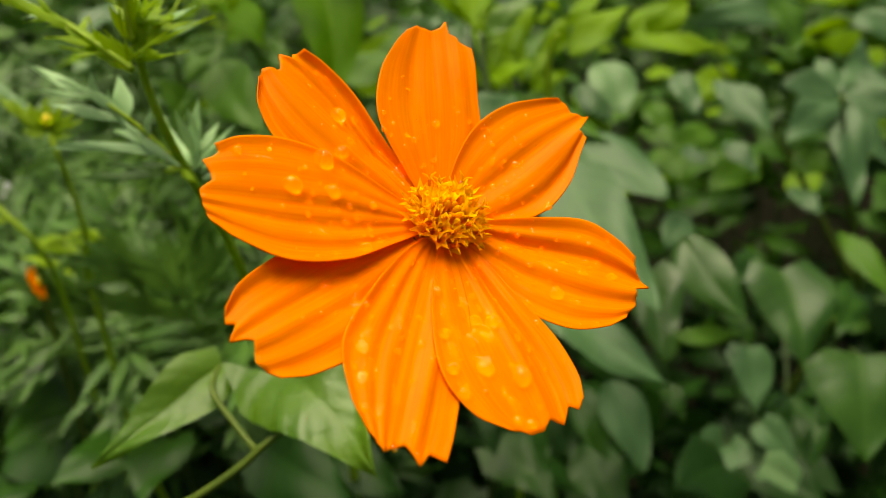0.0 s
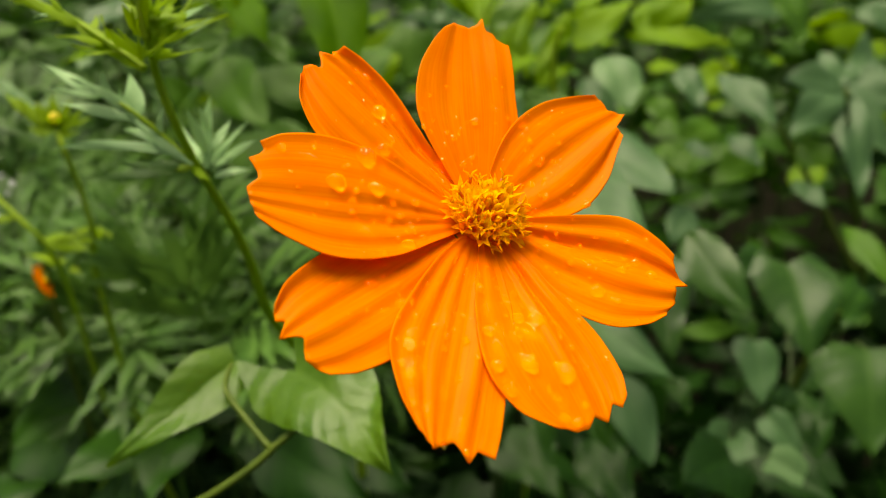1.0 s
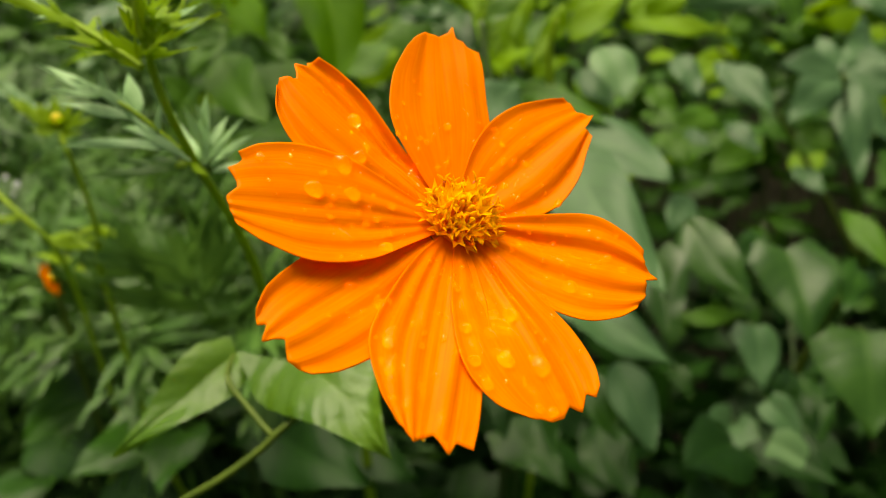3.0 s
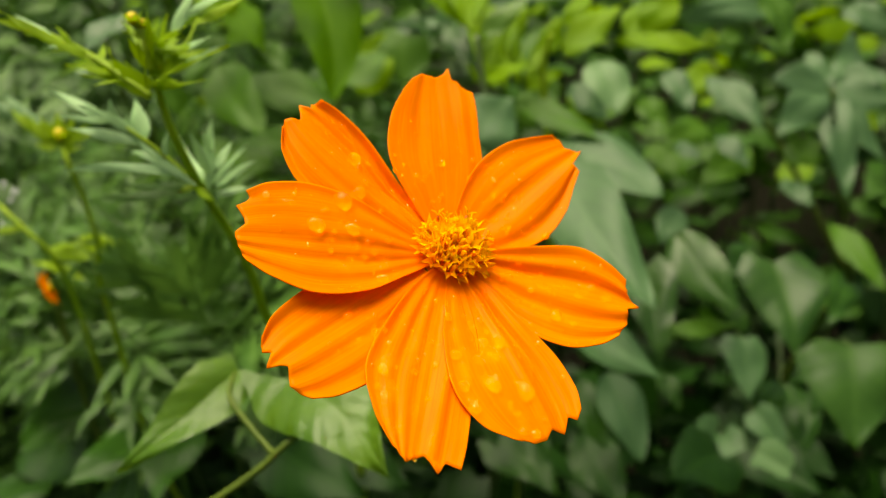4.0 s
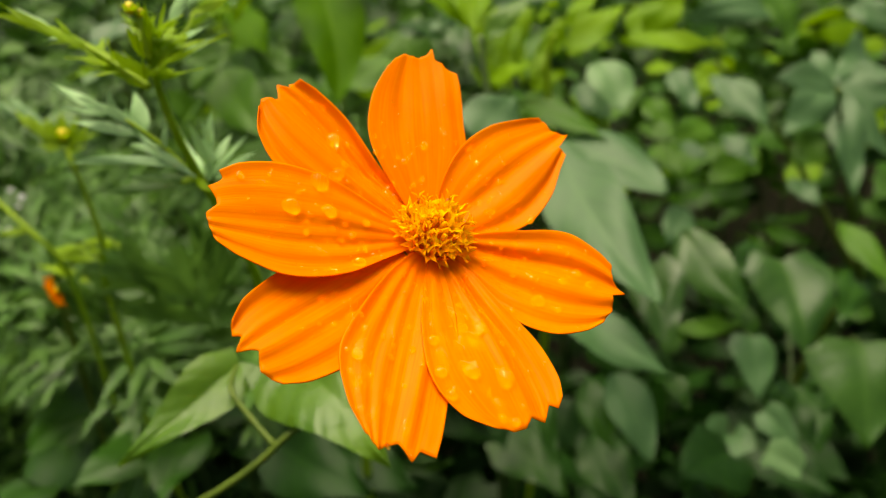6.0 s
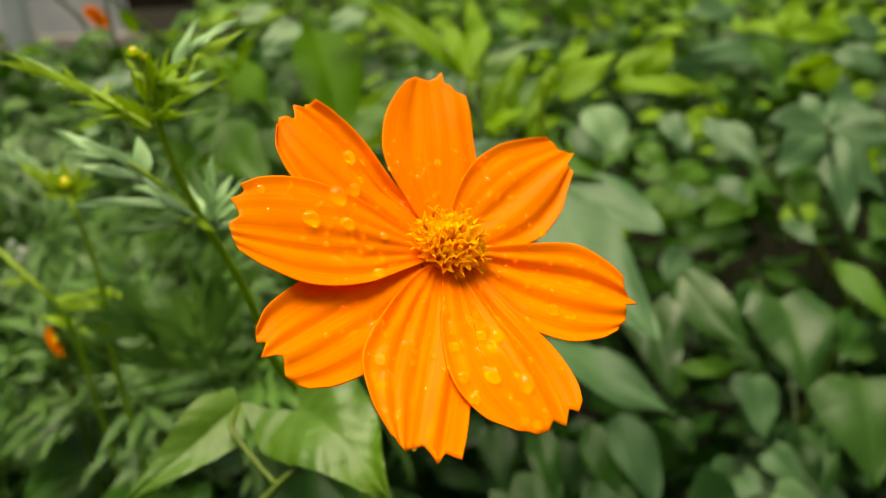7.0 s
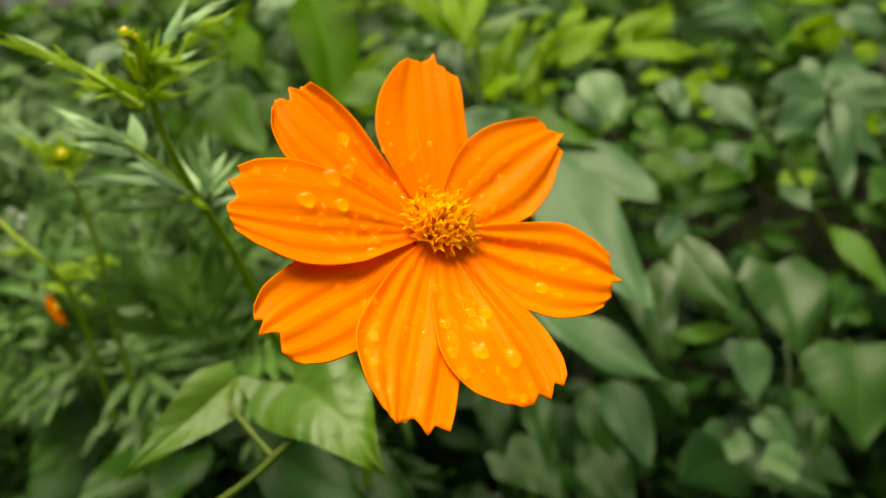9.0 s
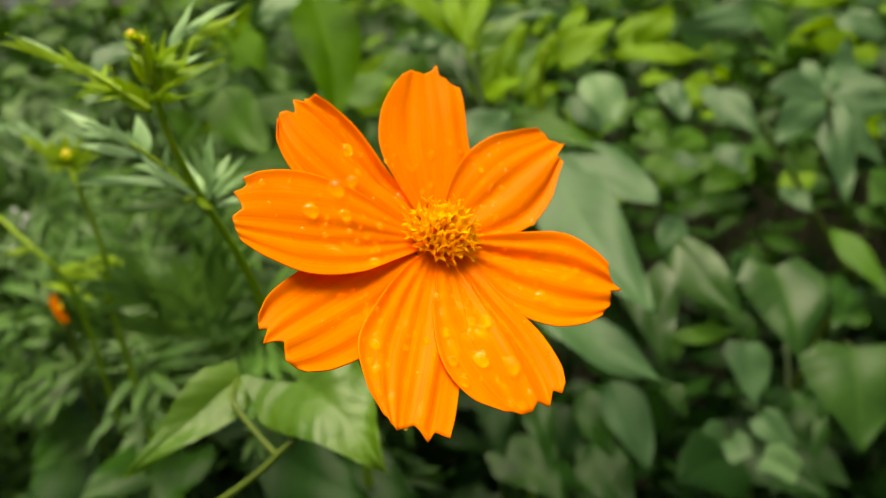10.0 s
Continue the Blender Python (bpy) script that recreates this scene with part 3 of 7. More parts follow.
leaf(tall, (-0.0889, 0.1842, 0.7814), (-0.1002, 0.1889, 0.7832), 0.0017, "strap", material=COSMOS_YOUNG, face=(-0.1, -0.66, 0.75), rows=12, cols=7, fold=0.06, wave=0.5, roll=4, droop=0.09)
leaf(tall, (-0.0696, 0.1803, 0.7692), (-0.0769, 0.1793, 0.7790), 0.0034, "strap", material=COSMOS_YOUNG, face=(-0.1, -0.66, 0.75), rows=12, cols=7, fold=0.06, wave=0.5, roll=-8, droop=0.06)
leaf(tall, (-0.0709, 0.1805, 0.7701), (-0.0763, 0.1817, 0.7737), 0.0028, "strap", material=COSMOS_YOUNG, face=(-0.1, -0.66, 0.75), rows=12, cols=7, fold=0.06, wave=0.5, roll=3, droop=0.12)
leaf(tall, (-0.0772, 0.1823, 0.7753), (-0.0834, 0.1765, 0.7773), 0.0027, "strap", material=COSMOS_YOUNG, face=(-0.1, -0.66, 0.75), rows=12, cols=7, fold=0.06, wave=0.5, roll=0, droop=0.03)
leaf(tall, (-0.0805, 0.1830, 0.7776), (-0.0829, 0.1922, 0.7800), 0.0019, "strap", material=COSMOS_YOUNG, face=(-0.1, -0.66, 0.75), rows=12, cols=7, fold=0.06, wave=0.5, roll=7, droop=0.09)
leaf(tall, (-0.0929, 0.1869, 0.7831), (-0.1015, 0.1884, 0.7880), 0.0023, "strap", material=SAGE_LEAF, face=(-0.1, -0.66, 0.75), rows=12, cols=7, fold=0.06, wave=0.5, roll=0, droop=0.06)
leaf(tall, (-0.0882, 0.1862, 0.7811), (-0.0919, 0.1798, 0.7810), 0.0015, "strap", material=SAGE_LEAF, face=(-0.1, -0.66, 0.75), rows=12, cols=7, fold=0.06, wave=0.5, roll=7, droop=0.12)
leaf(tall, (-0.0652, 0.1748, 0.7746), (-0.0625, 0.1795, 0.7886), 0.0021, "strap", material=COSMOS_YOUNG, face=(-0.1, -0.66, 0.75), rows=12, cols=7, fold=0.06, wave=0.5, roll=0, droop=0.06)
leaf(tall, (-0.0668, 0.1751, 0.7756), (-0.0651, 0.1739, 0.7908), 0.0019, "strap", material=COSMOS_YOUNG, face=(-0.1, -0.66, 0.75), rows=12, cols=7, fold=0.06, wave=0.5, roll=7, droop=0.12)
leaf(tall, (-0.0647, 0.1749, 0.7749), (-0.0580, 0.1874, 0.7866), 0.0027, "strap", material=COSMOS_YOUNG, face=(-0.1, -0.66, 0.75), rows=12, cols=7, fold=0.06, wave=0.5, roll=-6, droop=0.03)
leaf(tall, (-0.0573, 0.1787, 0.7859), (-0.0446, 0.1852, 0.7923), 0.0027, "strap", material=COSMOS_YOUNG, face=(-0.1, -0.66, 0.75), rows=12, cols=7, fold=0.06, wave=0.5, roll=4, droop=0.09)
leaf(tall, (-0.0644, 0.1751, 0.7755), (-0.0479, 0.1733, 0.7822), 0.0018, "strap", material=COSMOS_YOUNG, face=(-0.1, -0.66, 0.75), rows=12, cols=7, fold=0.06, wave=0.5, roll=-8, droop=0.06)
leaf(tall, (-0.0649, 0.1753, 0.7761), (-0.0588, 0.1774, 0.7822), 0.0021, "strap", material=COSMOS_YOUNG, face=(-0.1, -0.66, 0.75), rows=12, cols=7, fold=0.06, wave=0.5, roll=3, droop=0.12)
leaf(tall, (-0.0662, 0.1755, 0.7767), (-0.0694, 0.1718, 0.7846), 0.0023, "strap", material=COSMOS_YOUNG, face=(-0.1, -0.66, 0.75), rows=12, cols=7, fold=0.06, wave=0.5, roll=0, droop=0.03)
leaf(tall, (-0.0672, 0.1761, 0.7788), (-0.0761, 0.1870, 0.7862), 0.0020, "strap", material=COSMOS_YOUNG, face=(-0.1, -0.66, 0.75), rows=12, cols=7, fold=0.06, wave=0.5, roll=7, droop=0.09)
leaf(tall, (-0.0643, 0.1757, 0.7774), (-0.0544, 0.1811, 0.7804), 0.0024, "strap", material=COSMOS_YOUNG, face=(-0.1, -0.66, 0.75), rows=12, cols=7, fold=0.06, wave=0.5, roll=-6, droop=0.06)
leaf(tall, (-0.0679, 0.1770, 0.7813), (-0.0630, 0.1746, 0.7866), 0.0024, "strap", material=COSMOS_YOUNG, face=(-0.1, -0.66, 0.75), rows=12, cols=7, fold=0.06, wave=0.5, roll=4, droop=0.12)
leaf(tall, (-0.0657, 0.1751, 0.7756), (-0.0608, 0.1744, 0.7734), 0.0024, "strap", material=COSMOS_YOUNG, face=(-0.1, -0.66, 0.75), rows=12, cols=7, fold=0.06, wave=0.5, roll=-8, droop=0.03)
leaf(tall, (-0.0690, 0.1757, 0.7776), (-0.0671, 0.1718, 0.7845), 0.0026, "strap", material=COSMOS_YOUNG, face=(-0.1, -0.66, 0.75), rows=12, cols=7, fold=0.06, wave=0.5, roll=3, droop=0.09)
leaf(tall, (-0.0640, 0.1761, 0.7786), (-0.0629, 0.1864, 0.7840), 0.0030, "strap", material=COSMOS_YOUNG, face=(-0.1, -0.66, 0.75), rows=12, cols=7, fold=0.06, wave=0.5, roll=0, droop=0.06)
leaf(tall, (-0.0565, 0.1790, 0.7868), (-0.0503, 0.1836, 0.7877), 0.0024, "strap", material=COSMOS_YOUNG, face=(-0.1, -0.66, 0.75), rows=12, cols=7, fold=0.06, wave=0.5, roll=7, droop=0.12)
leaf(tall, (-0.0629, 0.1766, 0.7801), (-0.0562, 0.1730, 0.7816), 0.0024, "strap", material=COSMOS_YOUNG, face=(-0.1, -0.66, 0.75), rows=12, cols=7, fold=0.06, wave=0.5, roll=-6, droop=0.03)
leaf(tall, (-0.0626, 0.1799, 0.7834), (-0.0558, 0.1841, 0.7955), 0.0030, "strap", material=SAGE_LEAF, face=(-0.1, -0.66, 0.75), rows=12, cols=7, fold=0.06, wave=0.5, roll=0, droop=0.06)
leaf(tall, (-0.0589, 0.1814, 0.7878), (-0.0439, 0.1775, 0.7946), 0.0027, "strap", material=SAGE_LEAF, face=(-0.1, -0.66, 0.75), rows=12, cols=7, fold=0.06, wave=0.5, roll=7, droop=0.12)
leaf(tall, (-0.0608, 0.1809, 0.7863), (-0.0528, 0.1915, 0.7923), 0.0018, "strap", material=SAGE_LEAF, face=(-0.1, -0.66, 0.75), rows=12, cols=7, fold=0.06, wave=0.5, roll=-6, droop=0.03)
leaf(tall, (-0.0638, 0.1770, 0.7750), (-0.0522, 0.1833, 0.7808), 0.0023, "strap", material=SAGE_LEAF, face=(-0.1, -0.66, 0.75), rows=12, cols=7, fold=0.06, wave=0.5, roll=4, droop=0.09)
leaf(tall, (-0.0636, 0.1786, 0.7796), (-0.0525, 0.1759, 0.7839), 0.0021, "strap", material=SAGE_LEAF, face=(-0.1, -0.66, 0.75), rows=12, cols=7, fold=0.06, wave=0.5, roll=-8, droop=0.06)
leaf(tall, (-0.0646, 0.1731, 0.7729), (-0.0604, 0.1758, 0.7806), 0.0016, "strap", material=COSMOS_YOUNG, face=(-0.1, -0.66, 0.75), rows=12, cols=7, fold=0.06, wave=0.5, roll=0, droop=0.06)
leaf(tall, (-0.0659, 0.1731, 0.7730), (-0.0583, 0.1677, 0.7755), 0.0015, "strap", material=COSMOS_YOUNG, face=(-0.1, -0.66, 0.75), rows=12, cols=7, fold=0.06, wave=0.5, roll=7, droop=0.12)
leaf(tall, (-0.0656, 0.1756, 0.7801), (-0.0621, 0.1845, 0.7813), 0.0015, "strap", material=COSMOS_YOUNG, face=(-0.1, -0.66, 0.75), rows=12, cols=7, fold=0.06, wave=0.5, roll=-6, droop=0.03)
leaf(tall, (-0.0666, 0.1754, 0.7798), (-0.0667, 0.1809, 0.7836), 0.0017, "strap", material=COSMOS_YOUNG, face=(-0.1, -0.66, 0.75), rows=12, cols=7, fold=0.06, wave=0.5, roll=4, droop=0.09)
leaf(tall, (-0.0641, 0.1759, 0.7812), (-0.0579, 0.1732, 0.7852), 0.0015, "strap", material=COSMOS_YOUNG, face=(-0.1, -0.66, 0.75), rows=12, cols=7, fold=0.06, wave=0.5, roll=-8, droop=0.06)
leaf(tall, (-0.0638, 0.1757, 0.7804), (-0.0687, 0.1765, 0.7829), 0.0012, "strap", material=COSMOS_YOUNG, face=(-0.1, -0.66, 0.75), rows=12, cols=7, fold=0.06, wave=0.5, roll=3, droop=0.12)
leaf(tall, (-0.0667, 0.1731, 0.7728), (-0.0525, 0.1679, 0.7757), 0.0014, "strap", material=COSMOS_YOUNG, face=(-0.1, -0.66, 0.75), rows=12, cols=7, fold=0.06, wave=0.5, roll=0, droop=0.03)
leaf(tall, (-0.0638, 0.1740, 0.7754), (-0.0628, 0.1837, 0.7791), 0.0018, "strap", material=COSMOS_YOUNG, face=(-0.1, -0.66, 0.75), rows=12, cols=7, fold=0.06, wave=0.5, roll=7, droop=0.09)
leaf(tall, (-0.0659, 0.1758, 0.7809), (-0.0599, 0.1809, 0.7831), 0.0012, "strap", material=COSMOS_YOUNG, face=(-0.1, -0.66, 0.75), rows=12, cols=7, fold=0.06, wave=0.5, roll=-6, droop=0.06)
leaf(tall, (-0.0649, 0.1764, 0.7826), (-0.0708, 0.1732, 0.7857), 0.0015, "strap", material=COSMOS_YOUNG, face=(-0.1, -0.66, 0.75), rows=12, cols=7, fold=0.06, wave=0.5, roll=4, droop=0.12)
leaf(tall, (-0.0642, 0.1747, 0.7777), (-0.0675, 0.1766, 0.7832), 0.0013, "strap", material=COSMOS_YOUNG, face=(-0.1, -0.66, 0.75), rows=12, cols=7, fold=0.06, wave=0.5, roll=-8, droop=0.03)
leaf(tall, (-0.0676, 0.1730, 0.7727), (-0.0657, 0.1697, 0.7815), 0.0010, "strap", material=COSMOS_YOUNG, face=(-0.1, -0.66, 0.75), rows=12, cols=7, fold=0.06, wave=0.5, roll=3, droop=0.09)
leaf(tall, (-0.0677, 0.1737, 0.7746), (-0.0623, 0.1841, 0.7804), 0.0013, "strap", material=COSMOS_YOUNG, face=(-0.1, -0.66, 0.75), rows=12, cols=7, fold=0.06, wave=0.5, roll=0, droop=0.06)
leaf(tall, (-0.0674, 0.1758, 0.7808), (-0.0673, 0.1813, 0.7846), 0.0018, "strap", material=COSMOS_YOUNG, face=(-0.1, -0.66, 0.75), rows=12, cols=7, fold=0.06, wave=0.5, roll=7, droop=0.12)
leaf(tall, (-0.0639, 0.1731, 0.7729), (-0.0708, 0.1711, 0.7797), 0.0013, "strap", material=COSMOS_YOUNG, face=(-0.1, -0.66, 0.75), rows=12, cols=7, fold=0.06, wave=0.5, roll=-6, droop=0.03)
leaf(tall, (-0.0642, 0.1760, 0.7814), (-0.0677, 0.1783, 0.7882), 0.0016, "strap", material=COSMOS_YOUNG, face=(-0.1, -0.66, 0.75), rows=12, cols=7, fold=0.06, wave=0.5, roll=4, droop=0.09)
leaf(tall, (-0.0678, 0.1731, 0.7729), (-0.0565, 0.1692, 0.7798), 0.0011, "strap", material=COSMOS_YOUNG, face=(-0.1, -0.66, 0.75), rows=12, cols=7, fold=0.06, wave=0.5, roll=-8, droop=0.06)
leaf(tall, (-0.0638, 0.1752, 0.7790), (-0.0708, 0.1858, 0.7855), 0.0018, "strap", material=COSMOS_YOUNG, face=(-0.1, -0.66, 0.75), rows=12, cols=7, fold=0.06, wave=0.5, roll=3, droop=0.12)
leaf(tall, (-0.0662, 0.1758, 0.7808), (-0.0664, 0.1819, 0.7864), 0.0011, "strap", material=COSMOS_YOUNG, face=(-0.1, -0.66, 0.75), rows=12, cols=7, fold=0.06, wave=0.5, roll=0, droop=0.03)
leaf(tall, (-0.0633, 0.1758, 0.7809), (-0.0707, 0.1734, 0.7864), 0.0011, "strap", material=COSMOS_YOUNG, face=(-0.1, -0.66, 0.75), rows=12, cols=7, fold=0.06, wave=0.5, roll=7, droop=0.09)
leaf(tall, (-0.0658, 0.1756, 0.7802), (-0.0560, 0.1762, 0.7818), 0.0015, "strap", material=COSMOS_YOUNG, face=(-0.1, -0.66, 0.75), rows=12, cols=7, fold=0.06, wave=0.5, roll=-6, droop=0.06)
leaf(tall, (-0.0657, 0.1762, 0.7820), (-0.0563, 0.1716, 0.7867), 0.0017, "strap", material=COSMOS_YOUNG, face=(-0.1, -0.66, 0.75), rows=12, cols=7, fold=0.06, wave=0.5, roll=4, droop=0.12)
leaf(tall, (-0.0759, 0.1817, 0.7737), (-0.0862, 0.1820, 0.7747), 0.0015, "strap", material=COSMOS_YOUNG, face=(-0.1, -0.66, 0.75), rows=12, cols=7, fold=0.06, wave=0.5, roll=0, droop=0.06)
leaf(tall, (-0.0752, 0.1816, 0.7734), (-0.0801, 0.1752, 0.7734), 0.0014, "strap", material=COSMOS_YOUNG, face=(-0.1, -0.66, 0.75), rows=12, cols=7, fold=0.06, wave=0.5, roll=7, droop=0.12)
leaf(tall, (-0.0792, 0.1825, 0.7762), (-0.0929, 0.1906, 0.7756), 0.0014, "strap", material=COSMOS_YOUNG, face=(-0.1, -0.66, 0.75), rows=12, cols=7, fold=0.06, wave=0.5, roll=-6, droop=0.03)
leaf(tall, (-0.0824, 0.1831, 0.7779), (-0.0906, 0.1874, 0.7785), 0.0012, "strap", material=COSMOS_YOUNG, face=(-0.1, -0.66, 0.75), rows=12, cols=7, fold=0.06, wave=0.5, roll=4, droop=0.09)
leaf(tall, (-0.0859, 0.1838, 0.7802), (-0.0915, 0.1795, 0.7800), 0.0012, "strap", material=COSMOS_YOUNG, face=(-0.1, -0.66, 0.75), rows=12, cols=7, fold=0.06, wave=0.5, roll=-8, droop=0.06)
leaf(tall, (-0.0873, 0.1840, 0.7808), (-0.0912, 0.1856, 0.7856), 0.0012, "strap", material=COSMOS_YOUNG, face=(-0.1, -0.66, 0.75), rows=12, cols=7, fold=0.06, wave=0.5, roll=3, droop=0.12)
leaf(tall, (-0.0772, 0.1822, 0.7751), (-0.0765, 0.1781, 0.7818), 0.0015, "strap", material=COSMOS_YOUNG, face=(-0.1, -0.66, 0.75), rows=12, cols=7, fold=0.06, wave=0.5, roll=0, droop=0.03)
leaf(tall, (-0.0927, 0.1846, 0.7828), (-0.1022, 0.1938, 0.7853), 0.0013, "strap", material=COSMOS_YOUNG, face=(-0.1, -0.66, 0.75), rows=12, cols=7, fold=0.06, wave=0.5, roll=7, droop=0.09)
tube("side_stem", [(-0.0664, 0.1745, 0.7769), (-0.0667, 0.1740, 0.7817), (-0.0667, 0.1745, 0.7862)], (0.0008, 0.0007, 0.0005), STALK_YOUNG, tall)
flower_bud(tall, (-0.0686, 0.1740, 0.7882), 0.0013)
flower_bud(tall, (-0.0668, 0.1747, 0.7870), 0.001)

# ---- a budding cosmos further off ----
budding = thing("cosmos_plant", (-0.146, 0.319, 0.0), "budding cosmos plant with thin stems", "plant", "cosmos plants")
tube("stem", [(-0.1427, 0.5154, -0.0200), (-0.1427, 0.4254, 0.3298), (-0.1427, 0.3254, 0.5397), (-0.1427, 0.2954, 0.6597), (-0.1366, 0.2846, 0.6897), (-0.1370, 0.2809, 0.7101), (-0.1369, 0.2752, 0.7243), (-0.1395, 0.2776, 0.7315)], (0.002, 0.0018, 0.0016, 0.0014, 0.0012, 0.001, 0.001, 0.0009), STALK_YOUNG, budding)
flower_bud(budding, (-0.1401, 0.2790, 0.7355), 0.0022)
leaf(budding, (-0.1416, 0.2780, 0.7326), (-0.1534, 0.2814, 0.7432), 0.0042, "strap", material=COSMOS_YOUNG, face=(-0.1, -0.66, 0.75), rows=12, cols=7, fold=0.06, wave=0.5)
leaf(budding, (-0.1462, 0.2793, 0.7368), (-0.1576, 0.2818, 0.7444), 0.0038, "strap", material=COSMOS_YOUNG, face=(-0.1, -0.66, 0.75), rows=12, cols=7, fold=0.06, wave=0.5)
leaf(budding, (-0.1433, 0.2776, 0.7316), (-0.1466, 0.2811, 0.7419), 0.0042, "strap", material=COSMOS_YOUNG, face=(-0.1, -0.66, 0.75), rows=12, cols=7, fold=0.06, wave=0.5)
leaf(budding, (-0.1380, 0.2779, 0.7324), (-0.1343, 0.2813, 0.7423), 0.0038, "strap", material=COSMOS_YOUNG, face=(-0.1, -0.66, 0.75), rows=12, cols=7, fold=0.06, wave=0.5)
leaf(budding, (-0.1369, 0.2779, 0.7324), (-0.1272, 0.2792, 0.7359), 0.0030, "strap", material=COSMOS_YOUNG, face=(-0.1, -0.66, 0.75), rows=12, cols=7, fold=0.06, wave=0.5)
leaf(budding, (-0.1401, 0.2779, 0.7325), (-0.1406, 0.2817, 0.7436), 0.0042, "strap", material=COSMOS_YOUNG, face=(-0.1, -0.66, 0.75), rows=12, cols=7, fold=0.06, wave=0.5)
leaf(budding, (-0.1395, 0.2773, 0.7305), (-0.1316, 0.2776, 0.7311), 0.0034, "strap", material=COSMOS_YOUNG, face=(-0.1, -0.66, 0.75), rows=12, cols=7, fold=0.06, wave=0.5)
leaf(budding, (-0.1412, 0.2775, 0.7311), (-0.1496, 0.2780, 0.7329), 0.0034, "strap", material=COSMOS_YOUNG, face=(-0.1, -0.66, 0.75), rows=12, cols=7, fold=0.06, wave=0.5)
leaf(budding, (-0.1386, 0.2776, 0.7314), (-0.1370, 0.2803, 0.7394), 0.0042, "strap", material=COSMOS_YOUNG, face=(-0.1, -0.66, 0.75), rows=12, cols=7, fold=0.06, wave=0.5)
leaf(budding, (-0.1391, 0.2772, 0.7302), (-0.1289, 0.2806, 0.7398), 0.0030, "strap", material=COSMOS_YOUNG, face=(-0.1, -0.66, 0.75), rows=12, cols=7, fold=0.06, wave=0.5)
leaf(budding, (-0.1408, 0.2776, 0.7315), (-0.1442, 0.2806, 0.7405), 0.0034, "strap", material=COSMOS_YOUNG, face=(-0.1, -0.66, 0.75), rows=12, cols=7, fold=0.06, wave=0.5)
leaf(budding, (-0.1417, 0.2772, 0.7304), (-0.1515, 0.2796, 0.7377), 0.0030, "strap", material=COSMOS_YOUNG, face=(-0.1, -0.66, 0.75), rows=12, cols=7, fold=0.06, wave=0.5)
leaf(budding, (-0.1395, 0.2775, 0.7311), (-0.1386, 0.2810, 0.7415), 0.0034, "strap", material=COSMOS_YOUNG, face=(-0.1, -0.66, 0.75), rows=12, cols=7, fold=0.06, wave=0.5)
leaf(budding, (-0.1383, 0.2772, 0.7302), (-0.1324, 0.2798, 0.7376), 0.0034, "strap", material=COSMOS_YOUNG, face=(-0.1, -0.66, 0.75), rows=12, cols=7, fold=0.06, wave=0.5)
leaf(budding, (-0.1522, 0.2808, 0.7413), (-0.1659, 0.2933, 0.7475), 0.0035, "strap", material=SPOT_LEAF, face=(-0.1, -0.66, 0.75), rows=12, cols=7, fold=0.06, wave=0.5)
leaf(budding, (-0.1452, 0.2793, 0.7368), (-0.1584, 0.2922, 0.7439), 0.0032, "strap", material=SPOT_LEAF, face=(-0.1, -0.66, 0.75), rows=12, cols=7, fold=0.06, wave=0.5)
leaf(budding, (-0.1576, 0.2817, 0.7440), (-0.1727, 0.2931, 0.7470), 0.0028, "strap", material=SPOT_LEAF, face=(-0.1, -0.66, 0.75), rows=12, cols=7, fold=0.06, wave=0.5)
leaf(budding, (-0.1522, 0.2807, 0.7409), (-0.1716, 0.2917, 0.7428), 0.0019, "strap", material=SPOT_LEAF, face=(-0.1, -0.66, 0.75), rows=12, cols=7, fold=0.06, wave=0.5)
leaf(budding, (-0.1444, 0.2790, 0.7357), (-0.1621, 0.2909, 0.7403), 0.0022, "strap", material=SPOT_LEAF, face=(-0.1, -0.66, 0.75), rows=12, cols=7, fold=0.06, wave=0.5)
tube("stem", [(-0.1652, 0.5337, -0.0200), (-0.1652, 0.4437, 0.3259), (-0.1652, 0.3437, 0.5319), (-0.1652, 0.3137, 0.6519), (-0.1643, 0.3014, 0.6777), (-0.1736, 0.3006, 0.6914), (-0.1900, 0.3096, 0.7029)], (0.0018, 0.0016, 0.0014, 0.0012, 0.0011, 0.001, 0.0008), STALK_YOUNG, budding)
leaf(budding, (-0.1682, 0.3021, 0.6802), (-0.1468, 0.3009, 0.6758), 0.0075, "lance", material=COSMOS_YOUNG, face=(-0.1, -0.66, 0.75), rows=12, cols=7, fold=0.06, wave=0.5)
leaf(budding, (-0.1671, 0.3018, 0.6790), (-0.1525, 0.3028, 0.6818), 0.0046, "lance", material=COSMOS_YOUNG, face=(-0.1, -0.66, 0.75), rows=12, cols=7, fold=0.06, wave=0.5)
leaf(budding, (-0.1762, 0.3050, 0.6890), (-0.1883, 0.3046, 0.6880), 0.0040, "lance", material=COSMOS_YOUNG, face=(-0.1, -0.66, 0.75), rows=12, cols=7, fold=0.06, wave=0.5)

